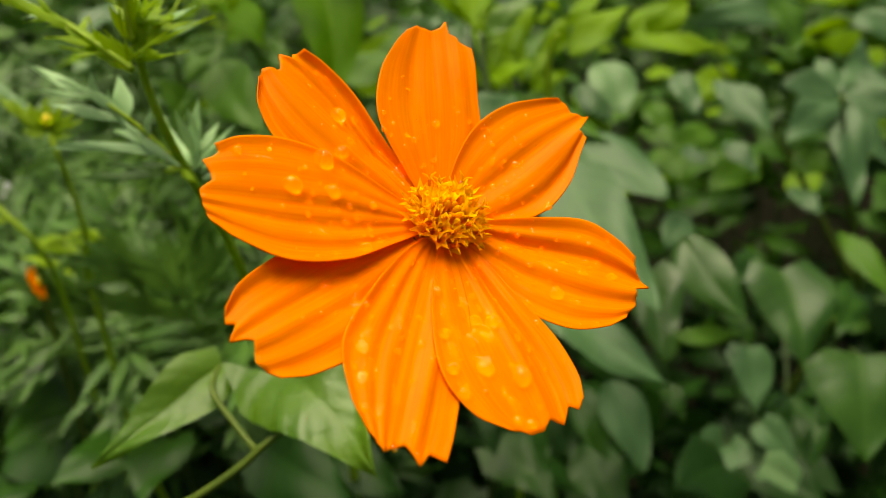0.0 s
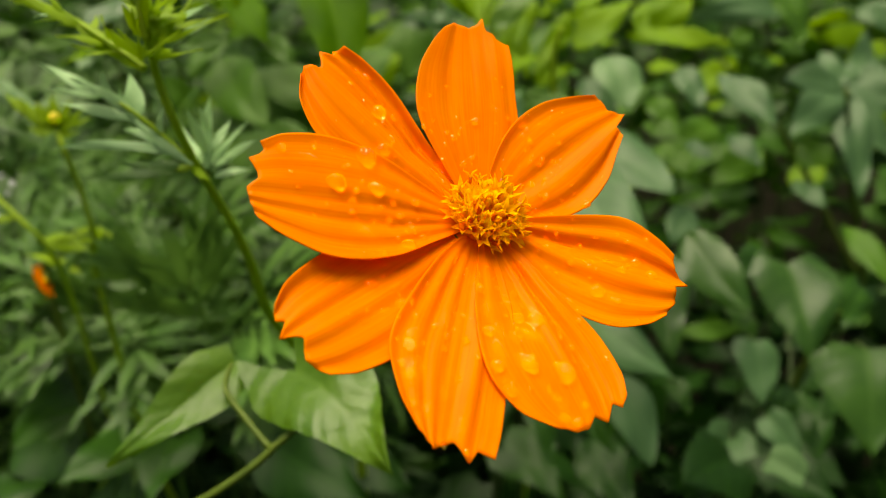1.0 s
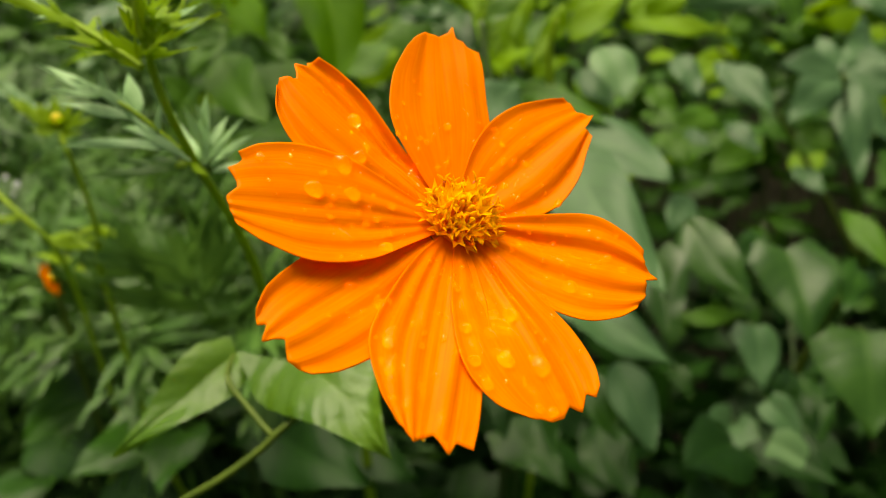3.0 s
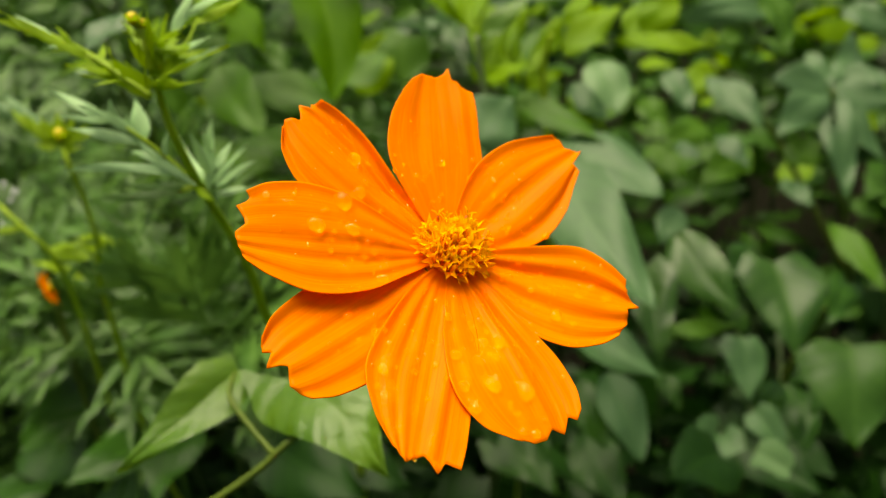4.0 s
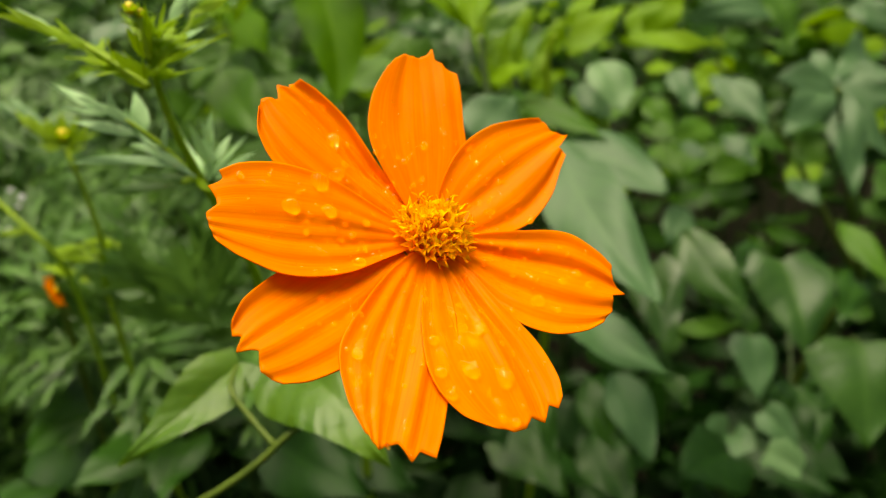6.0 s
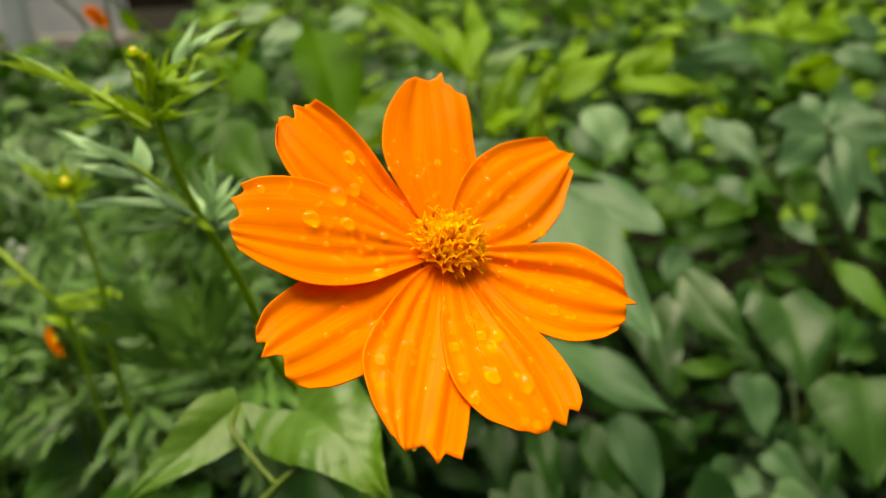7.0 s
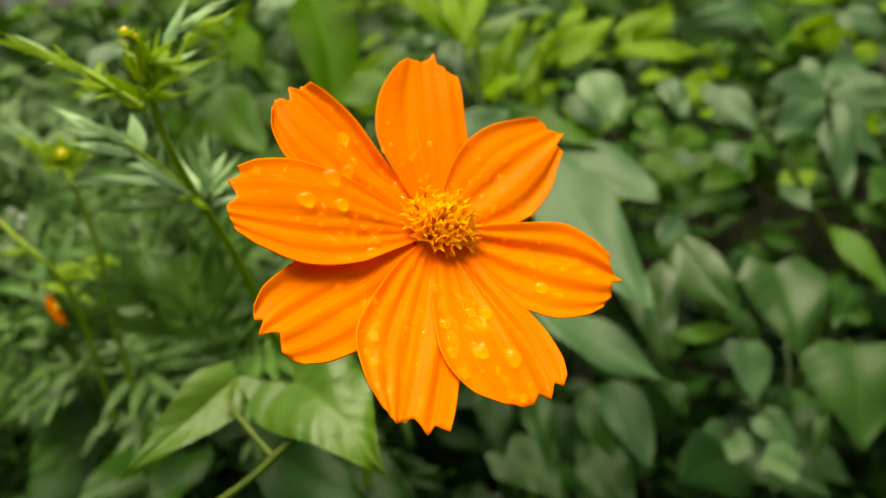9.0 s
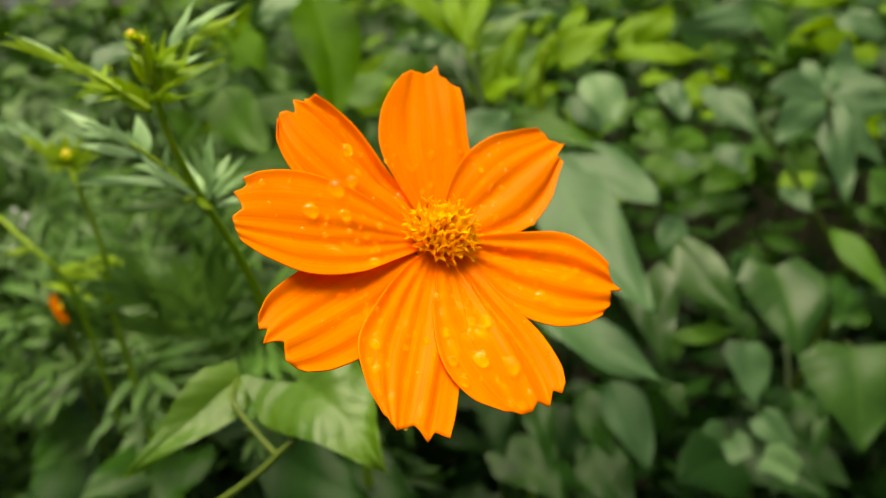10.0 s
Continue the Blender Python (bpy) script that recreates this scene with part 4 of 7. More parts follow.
# ---- bushy young cosmos plants low in the bed ----
bushy = thing("cosmos_plant", (-0.181, 0.396, 0.0), "bushy cosmos plant with dense feathery leaves", "plant", "cosmos plants")
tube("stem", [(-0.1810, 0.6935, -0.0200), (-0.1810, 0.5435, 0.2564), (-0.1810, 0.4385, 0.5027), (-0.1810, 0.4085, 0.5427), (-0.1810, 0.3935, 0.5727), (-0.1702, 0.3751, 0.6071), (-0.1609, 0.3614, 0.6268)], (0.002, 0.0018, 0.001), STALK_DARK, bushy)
feather_leaf(bushy, (-0.1599, 0.3685, 0.5990), (-0.2173, 0.4050, 0.6240), material=COSMOS_LEAF, spread=0.85, pairs=5, lobe=0.0056, droop=0.12)
feather_leaf(bushy, (-0.1515, 0.3412, 0.6151), (-0.2175, 0.3441, 0.6063), material=COSMOS_LEAF, spread=0.85, pairs=5, lobe=0.0056, droop=0.12)
feather_leaf(bushy, (-0.1707, 0.3550, 0.6270), (-0.2500, 0.4036, 0.6223), material=COSMOS_LEAF, spread=0.85, pairs=5, lobe=0.0056, droop=0.12)
feather_leaf(bushy, (-0.1643, 0.3444, 0.6212), (-0.1162, 0.2921, 0.6149), material=COSMOS_LEAF, spread=0.85, pairs=5, lobe=0.0056, droop=0.12)
feather_leaf(bushy, (-0.1466, 0.3493, 0.6115), (-0.1530, 0.3828, 0.5576), material=COSMOS_LEAF, spread=0.85, pairs=5, lobe=0.0056, droop=0.12)
feather_leaf(bushy, (-0.1603, 0.3811, 0.5999), (-0.1856, 0.4041, 0.6301), material=COSMOS_LEAF, spread=0.85, pairs=5, lobe=0.0056, droop=0.12)
feather_leaf(bushy, (-0.1678, 0.3574, 0.6300), (-0.2010, 0.3597, 0.6056), material=COSMOS_LEAF, spread=0.85, pairs=5, lobe=0.0056, droop=0.12)
feather_leaf(bushy, (-0.1674, 0.3583, 0.6082), (-0.1753, 0.3453, 0.6543), material=COSMOS_LEAF, spread=0.85, pairs=5, lobe=0.0056, droop=0.12)
feather_leaf(bushy, (-0.1553, 0.3781, 0.6214), (-0.1734, 0.4056, 0.6482), material=COSMOS_LEAF, spread=0.85, pairs=5, lobe=0.0056, droop=0.12)
bushy = thing("cosmos_plant", (-0.261, 0.443, 0.0), "bushy cosmos plant with dense feathery leaves", "plant", "cosmos plants")
tube("stem", [(-0.2611, 0.7406, -0.0200), (-0.2611, 0.5906, 0.2345), (-0.2611, 0.4856, 0.4590), (-0.2611, 0.4556, 0.4990), (-0.2611, 0.4406, 0.5290), (-0.2471, 0.4236, 0.5670), (-0.2355, 0.4108, 0.5888)], (0.002, 0.0018, 0.001), STALK_DARK, bushy)
feather_leaf(bushy, (-0.2242, 0.3961, 0.5996), (-0.2023, 0.3900, 0.6444), material=COSMOS_LEAF, spread=0.85, pairs=5, lobe=0.0056, droop=0.12)
feather_leaf(bushy, (-0.2215, 0.3992, 0.5676), (-0.1935, 0.3697, 0.5430), material=COSMOS_LEAF, spread=0.85, pairs=5, lobe=0.0056, droop=0.12)
feather_leaf(bushy, (-0.2396, 0.4234, 0.5587), (-0.1946, 0.3660, 0.6273), material=COSMOS_LEAF, spread=0.85, pairs=5, lobe=0.0056, droop=0.12)
feather_leaf(bushy, (-0.2307, 0.3993, 0.5684), (-0.2086, 0.4322, 0.5307), material=COSMOS_LEAF, spread=0.85, pairs=5, lobe=0.0056, droop=0.12)
feather_leaf(bushy, (-0.2382, 0.3999, 0.5954), (-0.2723, 0.4143, 0.5552), material=COSMOS_LEAF, spread=0.85, pairs=5, lobe=0.0056, droop=0.12)
feather_leaf(bushy, (-0.2214, 0.4064, 0.5772), (-0.1853, 0.3691, 0.5760), material=COSMOS_LEAF, spread=0.85, pairs=5, lobe=0.0056, droop=0.12)
feather_leaf(bushy, (-0.2511, 0.4345, 0.5785), (-0.1876, 0.3740, 0.6482), material=COSMOS_LEAF, spread=0.85, pairs=5, lobe=0.0056, droop=0.12)
feather_leaf(bushy, (-0.2344, 0.4116, 0.5602), (-0.2183, 0.4376, 0.5838), material=COSMOS_LEAF, spread=0.85, pairs=5, lobe=0.0056, droop=0.12)
feather_leaf(bushy, (-0.2267, 0.4111, 0.5825), (-0.2935, 0.4498, 0.5520), material=COSMOS_LEAF, spread=0.85, pairs=5, lobe=0.0056, droop=0.12)
bushy = thing("cosmos_plant", (-0.132, 0.356, 0.0), "bushy cosmos plant with dense feathery leaves", "plant", "cosmos plants")
tube("stem", [(-0.1316, 0.6542, -0.0200), (-0.1316, 0.5042, 0.2611), (-0.1316, 0.3992, 0.5122), (-0.1316, 0.3692, 0.5522), (-0.1316, 0.3542, 0.5822), (-0.1231, 0.3353, 0.6156), (-0.1156, 0.3215, 0.6347)], (0.002, 0.0018, 0.001), STALK_DARK, bushy)
feather_leaf(bushy, (-0.1171, 0.3197, 0.6196), (-0.0594, 0.2950, 0.6438), material=COSMOS_LEAF, spread=0.85, pairs=5, lobe=0.0056, droop=0.12)
feather_leaf(bushy, (-0.1077, 0.3241, 0.6109), (-0.0732, 0.3002, 0.5956), material=COSMOS_LEAF, spread=0.85, pairs=5, lobe=0.0056, droop=0.12)
feather_leaf(bushy, (-0.1085, 0.3133, 0.6196), (-0.0746, 0.3322, 0.5906), material=COSMOS_LEAF, spread=0.85, pairs=5, lobe=0.0056, droop=0.12)
feather_leaf(bushy, (-0.1142, 0.3328, 0.6221), (-0.1191, 0.3090, 0.6814), material=COSMOS_LEAF, spread=0.85, pairs=5, lobe=0.0056, droop=0.12)
feather_leaf(bushy, (-0.1245, 0.3252, 0.6106), (-0.1143, 0.3358, 0.6598), material=COSMOS_LEAF, spread=0.85, pairs=5, lobe=0.0056, droop=0.12)
feather_leaf(bushy, (-0.1181, 0.3369, 0.6172), (-0.1606, 0.3337, 0.6350), material=COSMOS_LEAF, spread=0.85, pairs=5, lobe=0.0056, droop=0.12)
feather_leaf(bushy, (-0.1093, 0.3131, 0.6207), (-0.1564, 0.3311, 0.5711), material=COSMOS_LEAF, spread=0.85, pairs=5, lobe=0.0056, droop=0.12)
feather_leaf(bushy, (-0.1070, 0.3237, 0.6229), (-0.1156, 0.2979, 0.6878), material=COSMOS_LEAF, spread=0.85, pairs=5, lobe=0.0056, droop=0.12)
feather_leaf(bushy, (-0.1163, 0.3308, 0.6136), (-0.0554, 0.2865, 0.6578), material=COSMOS_LEAF, spread=0.85, pairs=5, lobe=0.0056, droop=0.12)
bushy = thing("cosmos_plant", (-0.254, 0.504, 0.0), "bushy cosmos plant with dense feathery leaves", "plant", "cosmos plants")
tube("stem", [(-0.2543, 0.8014, -0.0200), (-0.2543, 0.6514, 0.2563), (-0.2543, 0.5464, 0.5027), (-0.2543, 0.5164, 0.5427), (-0.2543, 0.5014, 0.5727), (-0.2419, 0.4837, 0.6090), (-0.2312, 0.4703, 0.6294)], (0.002, 0.0018, 0.001), STALK_DARK, bushy)
feather_leaf(bushy, (-0.2425, 0.4816, 0.6073), (-0.2905, 0.4837, 0.6356), material=COSMOS_LEAF, spread=0.85, pairs=5, lobe=0.0056, droop=0.12)
feather_leaf(bushy, (-0.2289, 0.4555, 0.6169), (-0.1963, 0.4781, 0.6075), material=COSMOS_LEAF, spread=0.85, pairs=5, lobe=0.0056, droop=0.12)
feather_leaf(bushy, (-0.2335, 0.4585, 0.6356), (-0.1796, 0.4456, 0.6352), material=COSMOS_LEAF, spread=0.85, pairs=5, lobe=0.0056, droop=0.12)
feather_leaf(bushy, (-0.2372, 0.4770, 0.6177), (-0.2206, 0.4632, 0.5986), material=COSMOS_LEAF, spread=0.85, pairs=5, lobe=0.0056, droop=0.12)
feather_leaf(bushy, (-0.2344, 0.4688, 0.6243), (-0.1834, 0.4314, 0.6595), material=COSMOS_LEAF, spread=0.85, pairs=5, lobe=0.0056, droop=0.12)
feather_leaf(bushy, (-0.2309, 0.4774, 0.6274), (-0.2438, 0.4435, 0.6235), material=COSMOS_LEAF, spread=0.85, pairs=5, lobe=0.0056, droop=0.12)
feather_leaf(bushy, (-0.2394, 0.4732, 0.6041), (-0.1664, 0.4505, 0.6319), material=COSMOS_LEAF, spread=0.85, pairs=5, lobe=0.0056, droop=0.12)
feather_leaf(bushy, (-0.2212, 0.4697, 0.6000), (-0.2511, 0.4508, 0.6380), material=COSMOS_LEAF, spread=0.85, pairs=5, lobe=0.0056, droop=0.12)
feather_leaf(bushy, (-0.2232, 0.4523, 0.6194), (-0.1908, 0.4749, 0.6159), material=COSMOS_LEAF, spread=0.85, pairs=5, lobe=0.0056, droop=0.12)
bushy = thing("cosmos_plant", (-0.161, 0.431, 0.0), "bushy cosmos plant with dense feathery leaves", "plant", "cosmos plants")
tube("stem", [(-0.1608, 0.7284, -0.0200), (-0.1608, 0.5784, 0.2729), (-0.1608, 0.4734, 0.5358), (-0.1608, 0.4434, 0.5758), (-0.1608, 0.4284, 0.6058), (-0.1518, 0.4092, 0.6383), (-0.1437, 0.3951, 0.6567)], (0.002, 0.0018, 0.001), STALK_DARK, bushy)
feather_leaf(bushy, (-0.1613, 0.4201, 0.6422), (-0.1794, 0.3681, 0.6385), material=COSMOS_LEAF, spread=0.85, pairs=5, lobe=0.0056, droop=0.12)
feather_leaf(bushy, (-0.1519, 0.3908, 0.6333), (-0.0985, 0.3828, 0.6644), material=COSMOS_LEAF, spread=0.85, pairs=5, lobe=0.0056, droop=0.12)
feather_leaf(bushy, (-0.1445, 0.3785, 0.6527), (-0.0984, 0.4025, 0.6527), material=COSMOS_LEAF, spread=0.85, pairs=5, lobe=0.0056, droop=0.12)
feather_leaf(bushy, (-0.1371, 0.4023, 0.6569), (-0.1407, 0.3539, 0.6345), material=COSMOS_LEAF, spread=0.85, pairs=5, lobe=0.0056, droop=0.12)
feather_leaf(bushy, (-0.1604, 0.4223, 0.6455), (-0.1316, 0.3819, 0.6982), material=COSMOS_LEAF, spread=0.85, pairs=5, lobe=0.0056, droop=0.12)
feather_leaf(bushy, (-0.1362, 0.3757, 0.6464), (-0.2091, 0.4097, 0.6297), material=COSMOS_LEAF, spread=0.85, pairs=5, lobe=0.0056, droop=0.12)
feather_leaf(bushy, (-0.1503, 0.3939, 0.6452), (-0.1872, 0.3763, 0.6643), material=COSMOS_LEAF, spread=0.85, pairs=5, lobe=0.0056, droop=0.12)
feather_leaf(bushy, (-0.1596, 0.4157, 0.6388), (-0.2003, 0.4351, 0.6552), material=COSMOS_LEAF, spread=0.85, pairs=5, lobe=0.0056, droop=0.12)
feather_leaf(bushy, (-0.1510, 0.4048, 0.6395), (-0.0861, 0.3994, 0.6419), material=COSMOS_LEAF, spread=0.85, pairs=5, lobe=0.0056, droop=0.12)
bushy = thing("cosmos_plant", (-0.320, 0.569, 0.0), "bushy cosmos plant with dense feathery leaves", "plant", "cosmos plants")
tube("stem", [(-0.3199, 0.8660, -0.0200), (-0.3199, 0.7160, 0.2696), (-0.3199, 0.6110, 0.5292), (-0.3199, 0.5810, 0.5692), (-0.3199, 0.5660, 0.5992), (-0.3055, 0.5483, 0.6354), (-0.2932, 0.5349, 0.6556)], (0.002, 0.0018, 0.001), STALK_DARK, bushy)
feather_leaf(bushy, (-0.2915, 0.5154, 0.6347), (-0.2418, 0.5081, 0.6626), material=COSMOS_LEAF, spread=0.85, pairs=5, lobe=0.0056, droop=0.12)
feather_leaf(bushy, (-0.2834, 0.5252, 0.6468), (-0.2391, 0.5504, 0.6249), material=COSMOS_LEAF, spread=0.85, pairs=5, lobe=0.0056, droop=0.12)
feather_leaf(bushy, (-0.2897, 0.5265, 0.6441), (-0.2382, 0.4796, 0.6339), material=COSMOS_LEAF, spread=0.85, pairs=5, lobe=0.0056, droop=0.12)
feather_leaf(bushy, (-0.3134, 0.5443, 0.6267), (-0.2941, 0.5511, 0.6610), material=COSMOS_LEAF, spread=0.85, pairs=5, lobe=0.0056, droop=0.12)
feather_leaf(bushy, (-0.2670, 0.5103, 0.6417), (-0.3046, 0.5805, 0.6816), material=COSMOS_LEAF, spread=0.85, pairs=5, lobe=0.0056, droop=0.12)
feather_leaf(bushy, (-0.2830, 0.5293, 0.6563), (-0.3510, 0.5927, 0.6894), material=COSMOS_LEAF, spread=0.85, pairs=5, lobe=0.0056, droop=0.12)
feather_leaf(bushy, (-0.2952, 0.5110, 0.6442), (-0.3141, 0.4923, 0.6787), material=COSMOS_LEAF, spread=0.85, pairs=5, lobe=0.0056, droop=0.12)
feather_leaf(bushy, (-0.3032, 0.5495, 0.6280), (-0.2334, 0.4808, 0.6424), material=COSMOS_LEAF, spread=0.85, pairs=5, lobe=0.0056, droop=0.12)
feather_leaf(bushy, (-0.2929, 0.5228, 0.6292), (-0.2849, 0.4615, 0.6179), material=COSMOS_LEAF, spread=0.85, pairs=5, lobe=0.0056, droop=0.12)
leaf(bushy, (-0.1210, 0.3476, 0.6155), (-0.1820, 0.3273, 0.6157), 0.0055, "strap", material=COSMOS_LEAF, face=(0, -0.5, 0.86), roll=-4, droop=0.06, fold=0.2, rows=10, cols=7)
leaf(bushy, (-0.1099, 0.3433, 0.6272), (-0.1502, 0.3403, 0.6226), 0.0050, "strap", material=COSMOS_LEAF, face=(0, -0.5, 0.86), roll=3, droop=0.07, fold=0.2, rows=10, cols=7)
leaf(bushy, (-0.1049, 0.3483, 0.6323), (-0.1485, 0.3542, 0.6070), 0.0051, "strap", material=COSMOS_LEAF, face=(0, -0.5, 0.86), roll=4, droop=0.05, fold=0.2, rows=10, cols=7)
leaf(bushy, (-0.1973, 0.3503, 0.6253), (-0.2293, 0.3457, 0.6192), 0.0061, "strap", material=COSMOS_LEAF, face=(0, -0.5, 0.86), roll=1, droop=0.05, fold=0.2, rows=10, cols=7)
leaf(bushy, (-0.1851, 0.3517, 0.6179), (-0.2282, 0.3432, 0.6070), 0.0057, "strap", material=COSMOS_LEAF, face=(0, -0.5, 0.86), roll=5, droop=0.08, fold=0.2, rows=10, cols=7)
leaf(bushy, (-0.1763, 0.3537, 0.6231), (-0.1852, 0.3238, 0.6114), 0.0050, "strap", material=COSMOS_LEAF, face=(0, -0.5, 0.86), roll=3, droop=0.08, fold=0.2, rows=10, cols=7)
leaf(bushy, (-0.1670, 0.3427, 0.6191), (-0.1824, 0.3335, 0.6029), 0.0050, "strap", material=COSMOS_LEAF, face=(0, -0.5, 0.86), roll=-11, droop=0.04, fold=0.2, rows=10, cols=7)
leaf(bushy, (-0.1310, 0.3439, 0.6177), (-0.1666, 0.3239, 0.6050), 0.0055, "strap", material=COSMOS_LEAF, face=(0, -0.5, 0.86), roll=-6, droop=0.09, fold=0.2, rows=10, cols=7)
leaf(bushy, (-0.1403, 0.3436, 0.6117), (-0.1623, 0.3318, 0.5898), 0.0056, "strap", material=COSMOS_LEAF, face=(0, -0.5, 0.86), roll=11, droop=0.07, fold=0.2, rows=10, cols=7)
leaf(bushy, (-0.1249, 0.3494, 0.6114), (-0.1471, 0.3317, 0.5783), 0.0062, "strap", material=COSMOS_LEAF, face=(0, -0.5, 0.86), roll=7, droop=0.03, fold=0.2, rows=10, cols=7)
leaf(bushy, (-0.1796, 0.3561, 0.6410), (-0.2108, 0.3645, 0.6482), 0.0051, "strap", material=COSMOS_YOUNG, face=(0, -0.5, 0.86), roll=-11, droop=0.09, fold=0.2, rows=10, cols=7)
leaf(bushy, (-0.1578, 0.3492, 0.6376), (-0.1896, 0.3527, 0.6434), 0.0056, "strap", material=COSMOS_LEAF, face=(0, -0.5, 0.86), roll=-8, droop=0.06, fold=0.2, rows=10, cols=7)
leaf(bushy, (-0.1513, 0.3563, 0.6404), (-0.1630, 0.3450, 0.6590), 0.0050, "strap", material=COSMOS_LEAF, face=(0, -0.5, 0.86), roll=11, droop=0.05, fold=0.2, rows=10, cols=7)
leaf(bushy, (-0.1653, 0.3510, 0.6306), (-0.2131, 0.3511, 0.6295), 0.0056, "strap", material=COSMOS_LEAF, face=(0, -0.5, 0.86), roll=-3, droop=0.04, fold=0.2, rows=10, cols=7)
leaf(bushy, (-0.1517, 0.3535, 0.6323), (-0.1376, 0.3579, 0.6478), 0.0051, "strap", material=COSMOS_LEAF, face=(0, -0.5, 0.86), roll=-5, droop=0.08, fold=0.2, rows=10, cols=7)
leaf(bushy, (-0.1388, 0.3507, 0.6365), (-0.0971, 0.3393, 0.6478), 0.0055, "strap", material=COSMOS_LEAF, face=(0, -0.5, 0.86), roll=-6, droop=0.02, fold=0.2, rows=10, cols=7)
leaf(bushy, (-0.1271, 0.3470, 0.6319), (-0.1013, 0.3574, 0.6297), 0.0051, "strap", material=COSMOS_LEAF, face=(0, -0.5, 0.86), roll=-3, droop=0.09, fold=0.2, rows=10, cols=7)
leaf(bushy, (-0.1575, 0.3610, 0.6477), (-0.1772, 0.3468, 0.6642), 0.0055, "strap", material=COSMOS_YOUNG, face=(0, -0.5, 0.86), roll=12, droop=0.1, fold=0.2, rows=10, cols=7)
leaf(bushy, (-0.1292, 0.3536, 0.6504), (-0.1635, 0.3770, 0.6653), 0.0051, "strap", material=COSMOS_LEAF, face=(0, -0.5, 0.86), roll=-2, droop=0.06, fold=0.2, rows=10, cols=7)
leaf(bushy, (-0.1955, 0.3702, 0.6633), (-0.1636, 0.3559, 0.6698), 0.0066, "strap", material=COSMOS_LEAF, face=(0, -0.5, 0.86), roll=1, droop=0.09, fold=0.2, rows=10, cols=7)
leaf(bushy, (-0.1885, 0.3652, 0.6589), (-0.1550, 0.3587, 0.6576), 0.0056, "strap", material=COSMOS_YOUNG, face=(0, -0.5, 0.86), roll=11, droop=0.09, fold=0.2, rows=10, cols=7)
leaf(bushy, (-0.1997, 0.3519, 0.6309), (-0.1736, 0.3460, 0.6567), 0.0050, "strap", material=COSMOS_LEAF, face=(0, -0.5, 0.86), roll=3, droop=0.06, fold=0.2, rows=10, cols=7)
leaf(bushy, (-0.1352, 0.3572, 0.6551), (-0.0979, 0.3488, 0.6676), 0.0055, "strap", material=COSMOS_LEAF, face=(0, -0.5, 0.86), roll=1, droop=0.03, fold=0.2, rows=10, cols=7)
leaf(bushy, (-0.1396, 0.3479, 0.6253), (-0.1281, 0.3588, 0.6406), 0.0051, "strap", material=COSMOS_LEAF, face=(0, -0.5, 0.86), roll=-1, droop=0.04, fold=0.2, rows=10, cols=7)
leaf(bushy, (-0.1858, 0.3451, 0.6150), (-0.2080, 0.3355, 0.6068), 0.0051, "strap", material=COSMOS_LEAF, face=(0, -0.5, 0.86), roll=7, droop=0.06, fold=0.2, rows=10, cols=7)
leaf(bushy, (-0.1565, 0.3495, 0.6120), (-0.1820, 0.3441, 0.5827), 0.0052, "strap", material=COSMOS_LEAF, face=(0, -0.5, 0.86), roll=6, droop=0.04, fold=0.2, rows=10, cols=7)

# ---- the vine under the flower ----
vine = thing("climbing_vine", (-0.071, 0.177, 0.0), "climbing vine with wet heart-shaped leaves", "vine")
tube("stem", [(-0.0817, 0.3730, -0.0200), (-0.0817, 0.2830, 0.3290), (-0.0817, 0.1830, 0.5381), (-0.0817, 0.1530, 0.6581), (-0.0687, 0.1533, 0.6678), (-0.0571, 0.1537, 0.6749), (-0.0476, 0.1559, 0.6812), (-0.0431, 0.1573, 0.6852), (-0.0376, 0.1606, 0.6884), (-0.0307, 0.1743, 0.6881)], (0.0011, 0.0011, 0.001, 0.001, 0.0009, 0.0008), STALK, vine)
tube("leaf_stalk", [(-0.0443, 0.1571, 0.6845), (-0.0505, 0.1633, 0.6876), (-0.0579, 0.1720, 0.6917), (-0.0589, 0.1830, 0.6928)], (0.0008, 0.0007, 0.0006), STALK, vine)
tube("leaf_stalk", [(-0.0376, 0.1606, 0.6884), (-0.0389, 0.1730, 0.6876), (-0.0412, 0.1752, 0.6942)], (0.0007, 0.0006, 0.0005), STALK, vine)
leaf(vine, (-0.0578, 0.1829, 0.6927), (-0.0854, 0.1595, 0.6775), 0.0178, "heart", material=VINE_LEAF, face=(-0.45, -0.55, 0.7), roll=-22, fold=0.5, droop=0.24, notch=0.05, wave=0.7, rows=30, cols=19)
leaf(vine, (-0.0407, 0.1737, 0.6962), (-0.0147, 0.1437, 0.6878), 0.0303, "heart", material=VINE_LEAF, face=(0.05, -0.66, 0.75), roll=4, fold=0.26, droop=0.16, notch=0.34, wave=1.5, rows=40, cols=27)

# ---- low leaves of the same bed, shade put into the darker greens ----
lowvine = thing("climbing_vine", (-0.136, 0.285, 0.0), "vine with large dull heart leaves, shade put into some greens", "vine")
tube("stem", [(-0.1482, 0.6201, -0.0200), (-0.1482, 0.4701, 0.2323), (-0.1482, 0.3651, 0.4546), (-0.1482, 0.3351, 0.4946), (-0.1482, 0.3201, 0.5246), (-0.1567, 0.3328, 0.5560), (-0.1883, 0.3584, 0.5658)], (0.002, 0.0015, 0.001), STALK_DARK, lowvine)
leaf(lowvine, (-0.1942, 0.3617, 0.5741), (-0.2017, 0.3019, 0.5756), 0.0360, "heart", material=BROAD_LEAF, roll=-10)
